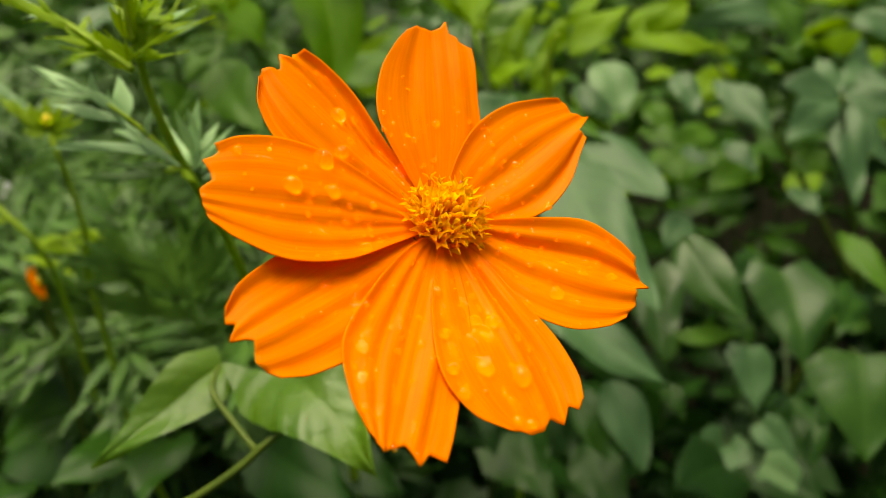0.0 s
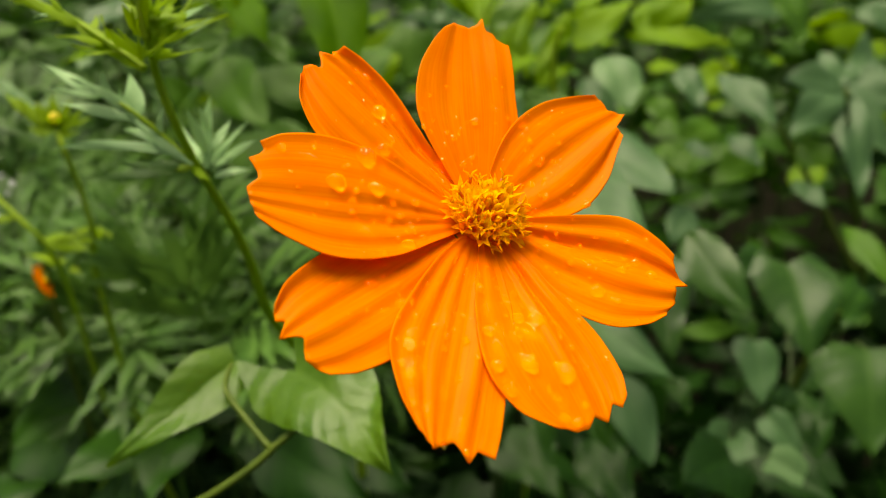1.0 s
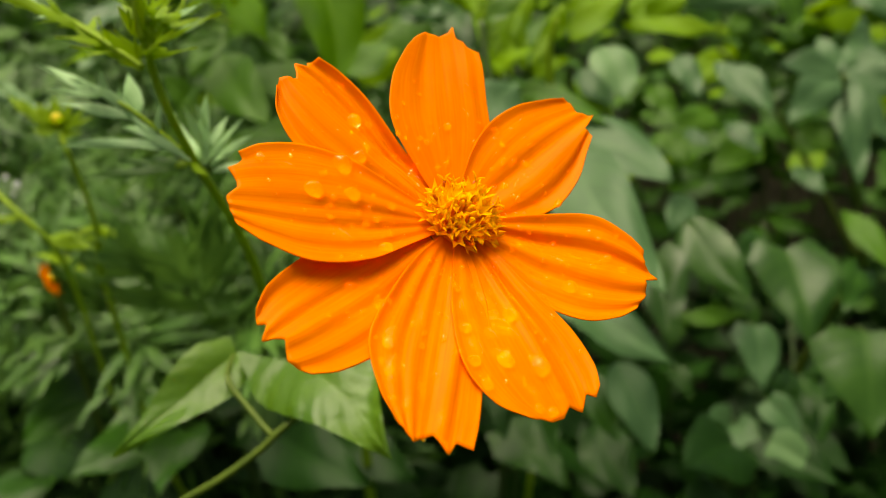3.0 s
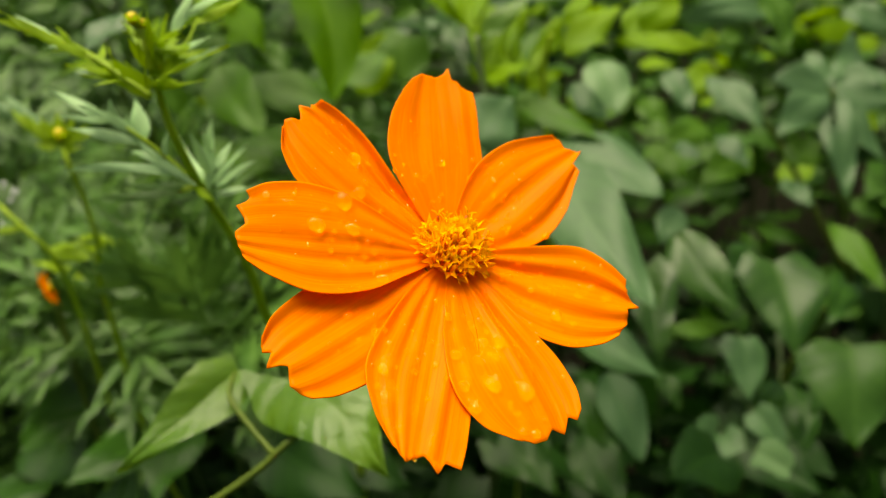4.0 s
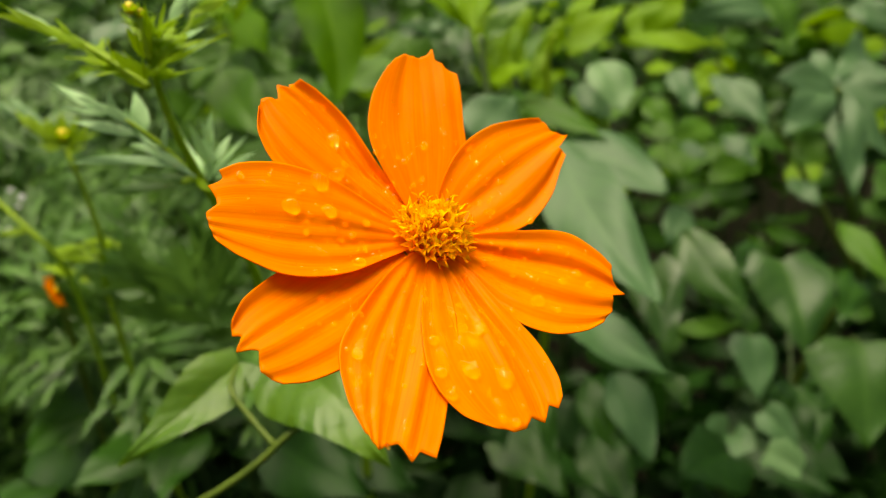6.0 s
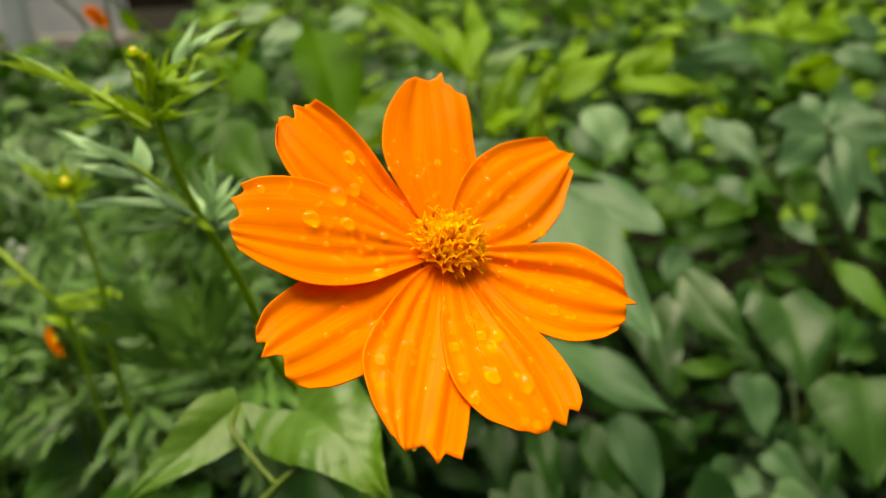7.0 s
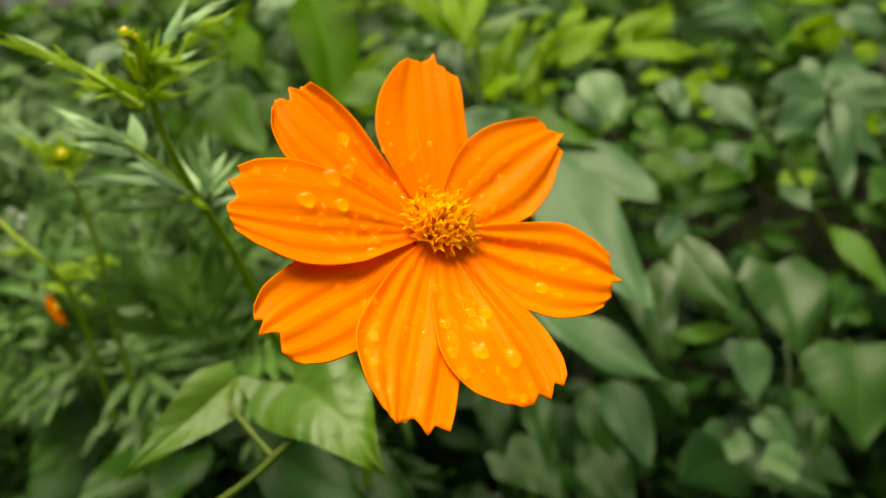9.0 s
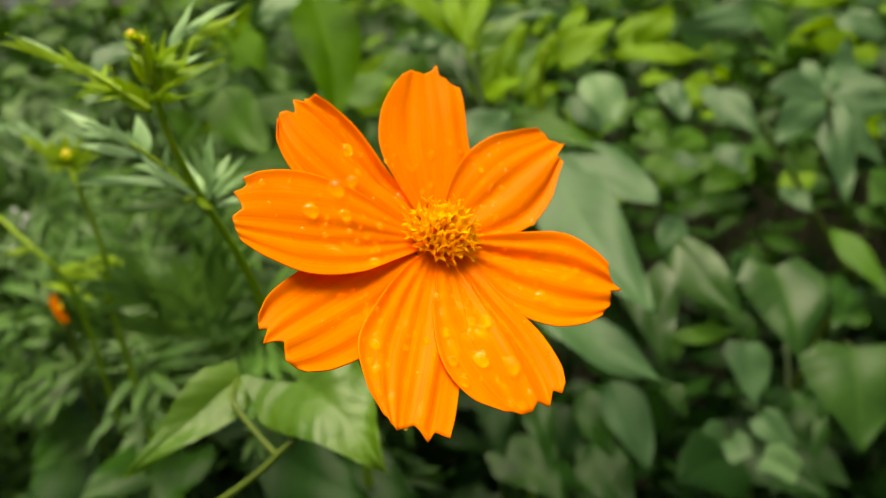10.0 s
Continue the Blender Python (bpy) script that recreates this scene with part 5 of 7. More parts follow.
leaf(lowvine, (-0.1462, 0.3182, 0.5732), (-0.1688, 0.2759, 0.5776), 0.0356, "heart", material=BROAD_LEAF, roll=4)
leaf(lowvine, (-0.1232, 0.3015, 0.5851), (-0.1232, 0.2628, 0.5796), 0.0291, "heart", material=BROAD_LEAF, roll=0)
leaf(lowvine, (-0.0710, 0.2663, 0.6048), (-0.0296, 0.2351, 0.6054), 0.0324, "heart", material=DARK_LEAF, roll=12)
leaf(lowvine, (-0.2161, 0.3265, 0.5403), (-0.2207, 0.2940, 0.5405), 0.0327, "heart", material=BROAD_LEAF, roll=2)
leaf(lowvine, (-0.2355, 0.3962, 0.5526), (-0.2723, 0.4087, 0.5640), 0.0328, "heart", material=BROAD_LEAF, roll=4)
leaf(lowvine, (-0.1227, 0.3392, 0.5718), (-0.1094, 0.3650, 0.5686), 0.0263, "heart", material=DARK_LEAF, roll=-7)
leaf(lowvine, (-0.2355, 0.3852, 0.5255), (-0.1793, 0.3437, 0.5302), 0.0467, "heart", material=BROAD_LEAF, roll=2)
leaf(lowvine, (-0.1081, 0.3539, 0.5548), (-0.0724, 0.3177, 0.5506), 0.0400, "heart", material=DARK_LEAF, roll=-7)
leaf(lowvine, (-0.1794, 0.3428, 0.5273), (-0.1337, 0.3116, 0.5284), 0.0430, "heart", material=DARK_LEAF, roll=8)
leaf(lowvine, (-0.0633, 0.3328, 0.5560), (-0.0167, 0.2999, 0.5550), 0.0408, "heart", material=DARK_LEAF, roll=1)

# ---- the broad-leaved plant behind the flower ----
broad = thing("broadleaf_plant", (0.045, 0.387, 0.0), "broad-leaved weed with long pale green leaves", "plant")
tube("stem", [(0.0377, 0.7071, -0.0200), (0.0377, 0.5571, 0.2599), (0.0377, 0.4521, 0.5097), (0.0377, 0.4221, 0.5497), (0.0377, 0.4071, 0.5797), (0.0330, 0.4127, 0.6470), (0.0285, 0.4118, 0.6980), (0.0226, 0.4218, 0.7228), (0.0196, 0.4318, 0.7476)], (0.004, 0.003, 0.0025, 0.002, 0.0015), STALK_DARK, broad)
leaf(broad, (0.0362, 0.3052, 0.6517), (0.0913, 0.2767, 0.6281), 0.0221, "lance", material=PALE_LEAF, face=(-0.15, -0.45, 0.88), roll=-6, fold=0.2, droop=0.08, rows=24, cols=13)
leaf(broad, (0.0165, 0.4547, 0.7504), (-0.0403, 0.4886, 0.7900), 0.0173, "lance", material=LIME_LEAF, face=(0, -0.7, 0.7), droop=0.22)
leaf(broad, (0.0190, 0.4680, 0.7586), (0.0774, 0.4701, 0.7628), 0.0113, "lance", material=PALE_LEAF, face=(0, -0.7, 0.7), droop=0.15)
leaf(broad, (0.0149, 0.3754, 0.7037), (0.0359, 0.4024, 0.7203), 0.0319, "ovate", material=PALE_LEAF, face=(0, -0.75, 0.66), roll=6, fold=0.15)
leaf(broad, (0.0540, 0.3898, 0.6971), (0.1031, 0.3456, 0.6850), 0.0364, "ovate", material=PALE_LEAF, roll=5, fold=0.15, droop=0.12, rows=26, cols=15, wave=0.5)
leaf(broad, (0.0568, 0.3911, 0.7002), (0.0866, 0.2826, 0.6572), 0.0379, "ovate", material=PALE_LEAF, roll=12, fold=0.18, droop=0.08, rows=26, cols=15, wave=0.6)
leaf(broad, (0.0315, 0.4187, 0.7151), (0.0989, 0.3673, 0.6892), 0.0176, "lance", material=MID_LEAF, roll=-15)
leaf(broad, (0.0226, 0.4251, 0.7310), (0.0374, 0.4761, 0.7610), 0.0124, "lance", material=LIME_LEAF)
leaf(broad, (0.0241, 0.4229, 0.7255), (0.0474, 0.4100, 0.7363), 0.0128, "lance", material=LIME_LEAF)
leaf(broad, (0.0211, 0.4318, 0.7476), (0.0050, 0.4727, 0.7794), 0.0141, "lance", material=LIME_LEAF)
leaf(broad, (0.0196, 0.4340, 0.7531), (0.0186, 0.5017, 0.7906), 0.0138, "lance", material=LIME_LEAF)
leaf(broad, (0.0196, 0.4307, 0.7448), (0.0513, 0.4323, 0.7702), 0.0147, "lance", material=VINE_LEAF)
leaf(broad, (0.0020, 0.4935, 0.7401), (-0.0308, 0.4785, 0.7483), 0.0160, "ovate", material=BROAD_LEAF)
leaf(broad, (0.0210, 0.4543, 0.7232), (-0.0014, 0.5177, 0.7542), 0.0147, "lance", material=BROAD_LEAF)

# ---- young lime-green leaves ----
lime = thing("young_shrub", (0.070, 0.431, 0.0), "young shrub with lime-green leaves", "shrub")
tube("stem", [(0.0682, 0.7477, -0.0200), (0.0682, 0.5977, 0.2834), (0.0682, 0.4927, 0.5568), (0.0682, 0.4627, 0.5968), (0.0682, 0.4477, 0.6268), (0.0608, 0.4400, 0.6878), (0.0565, 0.4352, 0.7294), (0.0597, 0.4318, 0.7476)], (0.003, 0.0025, 0.002, 0.0015), STALK_YOUNG, lime)
leaf(lime, (0.0991, 0.4524, 0.7410), (0.1500, 0.4416, 0.7387), 0.0148, "lance", material=LIME_LEAF, face=(0, -0.76, 0.65), fold=0.22, rows=16, cols=9, roll=-10)
leaf(lime, (0.0725, 0.4592, 0.7309), (0.1077, 0.4791, 0.7574), 0.0208, "ovate", material=LIME_LEAF, face=(0, -0.76, 0.65), fold=0.22, rows=16, cols=9, roll=-14)
leaf(lime, (0.1230, 0.4943, 0.7393), (0.1467, 0.5021, 0.7616), 0.0212, "ovate", material=LIME_LEAF, face=(0, -0.76, 0.65), fold=0.22, rows=16, cols=9)
leaf(lime, (0.0714, 0.4747, 0.7456), (0.0931, 0.5029, 0.7658), 0.0118, "lance", material=LIME_LEAF, face=(0, -0.76, 0.65), fold=0.22, rows=16, cols=9)
leaf(lime, (0.2426, 0.6305, 0.7634), (0.2637, 0.6041, 0.7473), 0.0198, "lance", material=LIME_LEAF, face=(0, -0.76, 0.65), fold=0.22, rows=16, cols=9)
leaf(lime, (0.2639, 0.6054, 0.7513), (0.2805, 0.6352, 0.7762), 0.0259, "ovate", material=LIME_LEAF, face=(0, -0.76, 0.65), fold=0.22, rows=16, cols=9)
leaf(lime, (0.2639, 0.6049, 0.7497), (0.3194, 0.6076, 0.7560), 0.0153, "lance", material=LIME_LEAF, face=(0, -0.76, 0.65), fold=0.22, rows=16, cols=9)
leaf(lime, (0.2806, 0.6033, 0.7445), (0.3091, 0.6358, 0.7770), 0.0147, "lance", material=LIME_LEAF, face=(0, -0.76, 0.65), fold=0.22, rows=16, cols=9)
leaf(lime, (0.0860, 0.4386, 0.7320), (0.0938, 0.4099, 0.7093), 0.0261, "ovate", material=SPOT_LEAF, face=(0, -0.76, 0.65), fold=0.22, rows=16, cols=9, roll=-6, wave=0.8)
leaf(lime, (0.0752, 0.4544, 0.7166), (0.0938, 0.4381, 0.6990), 0.0197, "ovate", material=PALE_LEAF, face=(0, -0.76, 0.65), fold=0.22, rows=16, cols=9)
leaf(lime, (0.0462, 0.4639, 0.7146), (0.0446, 0.4975, 0.7513), 0.0090, "lance", material=LIME_LEAF, face=(0, -0.76, 0.65), fold=0.22, rows=16, cols=9)
leaf(lime, (0.0495, 0.4634, 0.7128), (0.0655, 0.4951, 0.7436), 0.0090, "lance", material=LIME_LEAF, face=(0, -0.76, 0.65), fold=0.22, rows=16, cols=9)
leaf(lime, (0.0392, 0.4629, 0.7117), (0.0249, 0.4953, 0.7455), 0.0097, "lance", material=LIME_LEAF, face=(0, -0.76, 0.65), fold=0.22, rows=16, cols=9)
leaf(lime, (0.0511, 0.4628, 0.7111), (0.0752, 0.4765, 0.7197), 0.0103, "lance", material=LIME_LEAF, face=(0, -0.76, 0.65), fold=0.22, rows=16, cols=9)
leaf(lime, (0.0458, 0.4772, 0.7227), (0.0324, 0.4987, 0.7552), 0.0105, "lance", material=LIME_LEAF, face=(0, -0.76, 0.65), fold=0.22, rows=16, cols=9)
leaf(lime, (0.0629, 0.4894, 0.7270), (0.0729, 0.4974, 0.7500), 0.0141, "ovate", material=LIME_LEAF, face=(0, -0.76, 0.65), fold=0.22, rows=16, cols=9)
leaf(lime, (0.1188, 0.5134, 0.7359), (0.1409, 0.5313, 0.7548), 0.0200, "ovate", material=LIME_LEAF)
leaf(lime, (0.0719, 0.4495, 0.7114), (0.0942, 0.4412, 0.6907), 0.0191, "lance", material=LIME_LEAF)
leaf(lime, (0.0393, 0.5509, 0.6953), (0.0243, 0.5830, 0.7408), 0.0354, "ovate", material=LIME_LEAF, roll=-15)
leaf(lime, (0.0479, 0.5639, 0.7007), (0.0864, 0.5834, 0.7330), 0.0318, "ovate", material=MID_LEAF, roll=-11)
leaf(lime, (-0.0253, 0.5624, 0.6970), (-0.0199, 0.5987, 0.7471), 0.0401, "ovate", material=MID_LEAF, roll=-5)
leaf(lime, (-0.0570, 0.5594, 0.6897), (-0.0379, 0.5856, 0.7289), 0.0359, "ovate", material=LIME_LEAF, roll=9)
leaf(lime, (-0.0903, 0.5694, 0.6877), (-0.0583, 0.5827, 0.7135), 0.0323, "ovate", material=MID_LEAF, roll=-13)
leaf(lime, (0.0537, 0.5112, 0.6771), (0.0799, 0.5255, 0.7038), 0.0258, "ovate", material=MID_LEAF, roll=9)
leaf(lime, (0.0407, 0.6121, 0.7133), (0.0643, 0.6553, 0.7590), 0.0346, "ovate", material=LIME_LEAF, roll=6)
leaf(lime, (0.1015, 0.5112, 0.6771), (0.1376, 0.5324, 0.6988), 0.0223, "ovate", material=MID_LEAF, roll=-17)
leaf(lime, (0.1850, 0.5978, 0.6779), (0.2188, 0.6189, 0.6996), 0.0257, "ovate", material=LIME_LEAF, roll=7)
leaf(lime, (0.1722, 0.5755, 0.6228), (0.2109, 0.5733, 0.6452), 0.0252, "ovate", material=MID_LEAF, roll=-16)
leaf(lime, (0.2874, 0.6287, 0.5943), (0.3152, 0.6457, 0.6111), 0.0282, "ovate", material=LIME_LEAF, roll=-15)

# ---- a broad bright leaf of a plant further back ----
bright = thing("broadleaf_plant", (-0.071, 0.434, 0.0), "plant with a broad bright green leaf", "plant")
tube("stem", [(-0.0631, 0.7400, -0.0200), (-0.0631, 0.5900, 0.3006), (-0.0631, 0.4850, 0.5912), (-0.0631, 0.4550, 0.6312), (-0.0631, 0.4400, 0.6612), (-0.0585, 0.4519, 0.7173), (-0.0604, 0.4640, 0.7739)], (0.002, 0.0016, 0.001), STALK, bright)
leaf(bright, (-0.1405, 0.3538, 0.7694), (-0.1460, 0.3287, 0.7578), 0.0163, "ovate", material=PALE_LEAF, face=(0, -0.75, 0.66), roll=10, droop=0.05)
leaf(bright, (-0.0725, 0.4641, 0.7810), (-0.0535, 0.3911, 0.7208), 0.0363, "ovate", material=BRIGHT_LEAF, face=(0.1, -0.7, 0.7), roll=-8, fold=0.45, droop=0.08, wave=0.6, rows=26, cols=15)
leaf(bright, (-0.0482, 0.5036, 0.7723), (-0.0759, 0.5078, 0.7853), 0.0141, "lance", material=BRIGHT_LEAF, face=(0, -0.7, 0.7))
leaf(bright, (-0.1299, 0.4665, 0.7275), (-0.0957, 0.4148, 0.6988), 0.0309, "ovate", material=MID_LEAF, face=(-0.1, -0.7, 0.7), roll=8)
leaf(bright, (-0.0725, 0.4230, 0.7844), (-0.0895, 0.4073, 0.7697), 0.0170, "ovate", material=SPOT_LEAF, face=(0, -0.7, 0.7))
leaf(bright, (-0.0384, 0.4461, 0.7891), (-0.0579, 0.4315, 0.7780), 0.0154, "lance", material=SPOT_LEAF, face=(0, -0.7, 0.7))
leaf(bright, (-0.0954, 0.4678, 0.7925), (-0.1097, 0.4538, 0.7830), 0.0148, "ovate", material=SPOT_LEAF, face=(0, -0.7, 0.7))
leaf(bright, (-0.0998, 0.5556, 0.7714), (-0.1155, 0.5302, 0.7592), 0.0183, "ovate", material=PALE_LEAF, face=(0, -0.7, 0.7))
leaf(bright, (-0.0558, 0.5890, 0.7751), (-0.0699, 0.5664, 0.7712), 0.0137, "lance", material=PALE_LEAF, face=(0, -0.7, 0.7))
leaf(bright, (-0.0931, 0.4857, 0.7207), (-0.1216, 0.5128, 0.7395), 0.0180, "ovate", material=MID_LEAF, face=(0, -0.6, 0.8))
leaf(bright, (-0.0284, 0.4933, 0.7412), (0.0073, 0.4956, 0.7470), 0.0120, "lance", material=PALE_LEAF, face=(0, -0.7, 0.7), droop=0.2)
leaf(bright, (-0.1546, 0.4628, 0.7799), (-0.1316, 0.4565, 0.7915), 0.0142, "ovate", material=MID_LEAF, face=(0, -0.62, 0.78), roll=-12, droop=0.15)
leaf(bright, (-0.1462, 0.4534, 0.7517), (-0.1138, 0.4472, 0.7636), 0.0097, "lance", material=LIME_LEAF, face=(0, -0.62, 0.78), roll=-7, droop=0.15)
leaf(bright, (-0.1167, 0.4553, 0.7565), (-0.1020, 0.4522, 0.7781), 0.0084, "lance", material=LIME_LEAF, face=(0, -0.62, 0.78), roll=8, droop=0.15)
leaf(bright, (-0.2106, 0.4579, 0.7670), (-0.2288, 0.4436, 0.7568), 0.0097, "lance", material=MID_LEAF, face=(0, -0.62, 0.78), roll=-7, droop=0.15)
leaf(bright, (-0.1871, 0.4630, 0.7814), (-0.2024, 0.4502, 0.7752), 0.0109, "ovate", material=MID_LEAF, face=(0, -0.62, 0.78), roll=-12, droop=0.15)
leaf(bright, (-0.1709, 0.4629, 0.7806), (-0.1777, 0.4567, 0.7936), 0.0077, "lance", material=LIME_LEAF, face=(0, -0.62, 0.78), roll=-12, droop=0.15)
leaf(bright, (-0.1239, 0.4501, 0.7414), (-0.1438, 0.4376, 0.7363), 0.0142, "ovate", material=MID_LEAF, face=(0, -0.62, 0.78), roll=-12, droop=0.15)
leaf(bright, (-0.1356, 0.4596, 0.7697), (-0.1206, 0.4441, 0.7548), 0.0109, "ovate", material=LIME_LEAF, face=(0, -0.62, 0.78), roll=-2, droop=0.15)
leaf(bright, (-0.2054, 0.4484, 0.7390), (-0.2234, 0.4370, 0.7369), 0.0109, "lance", material=MID_LEAF, face=(0, -0.62, 0.78), roll=-12, droop=0.15)
leaf(bright, (-0.1315, 0.5206, 0.7626), (-0.1438, 0.5075, 0.7555), 0.0095, "ovate", material=SPOT_LEAF, face=(0, -0.62, 0.78), roll=8, droop=0.15)
leaf(bright, (-0.2344, 0.4507, 0.7465), (-0.2454, 0.4386, 0.7425), 0.0109, "lance", material=MID_LEAF, face=(0, -0.62, 0.78), roll=-2, droop=0.15)
leaf(bright, (-0.1089, 0.4647, 0.7839), (-0.0807, 0.4562, 0.7892), 0.0084, "lance", material=LIME_LEAF, face=(0, -0.62, 0.78), roll=3, droop=0.15)
leaf(bright, (-0.2125, 0.4443, 0.7270), (-0.1884, 0.4368, 0.7353), 0.0077, "lance", material=LIME_LEAF, face=(0, -0.62, 0.78), roll=-7, droop=0.15)
leaf(bright, (-0.2218, 0.5057, 0.7215), (-0.2251, 0.4934, 0.7165), 0.0080, "ovate", material=SPOT_LEAF, face=(0, -0.62, 0.78), roll=-7, droop=0.15)
leaf(bright, (-0.1387, 0.4376, 0.7051), (-0.1540, 0.4330, 0.7232), 0.0154, "ovate", material=MID_LEAF, face=(0, -0.62, 0.78), roll=-2, droop=0.15)
leaf(bright, (-0.0713, 0.5167, 0.6908), (-0.1439, 0.5350, 0.7095), 0.0334, "ovate", material=MID_LEAF)
leaf(bright, (-0.1357, 0.5246, 0.7638), (-0.1047, 0.4806, 0.7303), 0.0240, "ovate", material=BRIGHT_LEAF, roll=-15)
leaf(bright, (-0.1357, 0.5140, 0.7376), (-0.1559, 0.4878, 0.7107), 0.0209, "lance", material=MID_LEAF)
leaf(bright, (-0.1154, 0.5374, 0.7419), (-0.1446, 0.5236, 0.7276), 0.0168, "lance", material=BRIGHT_LEAF)
leaf(bright, (-0.1075, 0.4823, 0.6589), (-0.1630, 0.4967, 0.6733), 0.0285, "ovate", material=MID_LEAF)
leaf(bright, (-0.0897, 0.5084, 0.6703), (-0.1360, 0.5427, 0.6930), 0.0301, "ovate", material=MID_LEAF, roll=-25)
leaf(bright, (-0.0729, 0.4473, 0.6792), (-0.1309, 0.4708, 0.6782), 0.0233, "lance", material=MID_LEAF)
leaf(bright, (-0.0650, 0.5021, 0.7081), (-0.0339, 0.5198, 0.7264), 0.0286, "ovate", material=MID_LEAF)

# ---- heart-leaved vine in the bed ----
hearts = thing("climbing_vine", (0.182, 0.396, 0.0), "vine with glossy heart-shaped leaves", "vine")
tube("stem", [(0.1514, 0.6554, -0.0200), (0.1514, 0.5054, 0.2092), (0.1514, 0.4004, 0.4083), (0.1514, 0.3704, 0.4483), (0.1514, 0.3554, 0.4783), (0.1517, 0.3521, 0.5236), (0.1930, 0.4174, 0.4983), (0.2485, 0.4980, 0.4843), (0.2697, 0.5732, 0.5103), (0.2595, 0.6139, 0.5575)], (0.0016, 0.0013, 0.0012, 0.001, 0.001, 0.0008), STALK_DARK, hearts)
leaf(hearts, (0.1941, 0.4214, 0.6157), (0.1950, 0.3766, 0.5769), 0.0515, "heart", material=HEART_LEAF, face=(0.05, -0.74, 0.67), rows=24, cols=15, wave=0.7, roll=5, fold=0.26, notch=0.12, droop=0.12)
tube("leaf_stalk", [(0.1941, 0.4214, 0.6157), (0.1981, 0.4414, 0.6037), (0.2041, 0.4514, 0.5457)], (0.0006, 0.0008, 0.001), STALK_DARK, hearts)
leaf(hearts, (0.1687, 0.3893, 0.5841), (0.1664, 0.3598, 0.5596), 0.0305, "heart", material=PALE_LEAF, face=(0.05, -0.74, 0.67), rows=24, cols=15, wave=0.7, roll=-8, fold=0.18, notch=0.04)
tube("leaf_stalk", [(0.1687, 0.3893, 0.5841), (0.1727, 0.4093, 0.5721), (0.1787, 0.4193, 0.5141)], (0.0006, 0.0008, 0.001), STALK_DARK, hearts)
leaf(hearts, (0.2157, 0.3616, 0.5943), (0.2093, 0.3264, 0.5531), 0.0568, "heart", material=HEART_LEAF, face=(0.0, -0.62, 0.78), rows=24, cols=15, wave=0.7, roll=6, fold=0.15, notch=0.05, droop=0.1)
tube("leaf_stalk", [(0.2157, 0.3616, 0.5943), (0.2197, 0.3816, 0.5823), (0.2257, 0.3916, 0.5243)], (0.0006, 0.0008, 0.001), STALK_DARK, hearts)
leaf(hearts, (0.1071, 0.3836, 0.6315), (0.1095, 0.3408, 0.5988), 0.0329, "heart", material=HEART_LEAF, face=(0.05, -0.74, 0.67), rows=24, cols=15, wave=0.7, roll=12, fold=0.35, notch=0.1, droop=0.16)
tube("leaf_stalk", [(0.1071, 0.3836, 0.6315), (0.1111, 0.4036, 0.6195), (0.1171, 0.4136, 0.5615)], (0.0006, 0.0008, 0.001), STALK_DARK, hearts)
leaf(hearts, (0.1333, 0.4177, 0.6377), (0.1596, 0.3763, 0.6083), 0.0289, "ovate", material=HEART_LEAF, face=(0.05, -0.74, 0.67), rows=24, cols=15, wave=0.7, roll=14, fold=0.25)
leaf(hearts, (0.0849, 0.3563, 0.5829), (0.0995, 0.3241, 0.5496), 0.0255, "ovate", material=PALE_LEAF, face=(0.05, -0.74, 0.67), rows=24, cols=15, wave=0.7, roll=-8, fold=0.3)
leaf(hearts, (0.0741, 0.3725, 0.5686), (0.0854, 0.3429, 0.5434), 0.0182, "ovate", material=BROAD_LEAF, face=(0.05, -0.74, 0.67), rows=24, cols=15, wave=0.7, roll=10)
leaf(hearts, (0.1520, 0.3628, 0.5376), (0.1251, 0.3399, 0.5332), 0.0280, "heart", material=PALE_LEAF, face=(0.05, -0.74, 0.67), rows=24, cols=15, wave=0.7, roll=-14, notch=0.16, fold=0.3, droop=0.2)
tube("leaf_stalk", [(0.1520, 0.3628, 0.5376), (0.1560, 0.3828, 0.5256), (0.1620, 0.3928, 0.4676)], (0.0006, 0.0008, 0.001), STALK_DARK, hearts)
leaf(hearts, (0.1551, 0.3628, 0.5375), (0.1596, 0.3387, 0.5288), 0.0213, "heart", material=PALE_LEAF, face=(0.05, -0.74, 0.67), rows=24, cols=15, wave=0.7, roll=14, notch=0.16, fold=0.3, droop=0.2)
tube("leaf_stalk", [(0.1551, 0.3628, 0.5375), (0.1591, 0.3828, 0.5255), (0.1651, 0.3928, 0.4675)], (0.0006, 0.0008, 0.001), STALK_DARK, hearts)
leaf(hearts, (0.1680, 0.3584, 0.5552), (0.1839, 0.3423, 0.5384), 0.0198, "heart", material=PALE_LEAF, face=(0.05, -0.74, 0.67), rows=24, cols=15, wave=0.7, roll=8, notch=0.05, fold=0.4, droop=0.15)
tube("leaf_stalk", [(0.1680, 0.3584, 0.5552), (0.1720, 0.3784, 0.5432), (0.1780, 0.3884, 0.4852)], (0.0006, 0.0008, 0.001), STALK_DARK, hearts)
leaf(hearts, (0.1661, 0.3427, 0.5403), (0.1927, 0.3288, 0.5295), 0.0223, "heart", material=SPOT_LEAF, face=(0.05, -0.74, 0.67), rows=24, cols=15, wave=0.7, roll=8, notch=0.04, fold=0.3)
tube("leaf_stalk", [(0.1661, 0.3427, 0.5403), (0.1701, 0.3627, 0.5283), (0.1761, 0.3727, 0.4703)], (0.0006, 0.0008, 0.001), STALK_DARK, hearts)
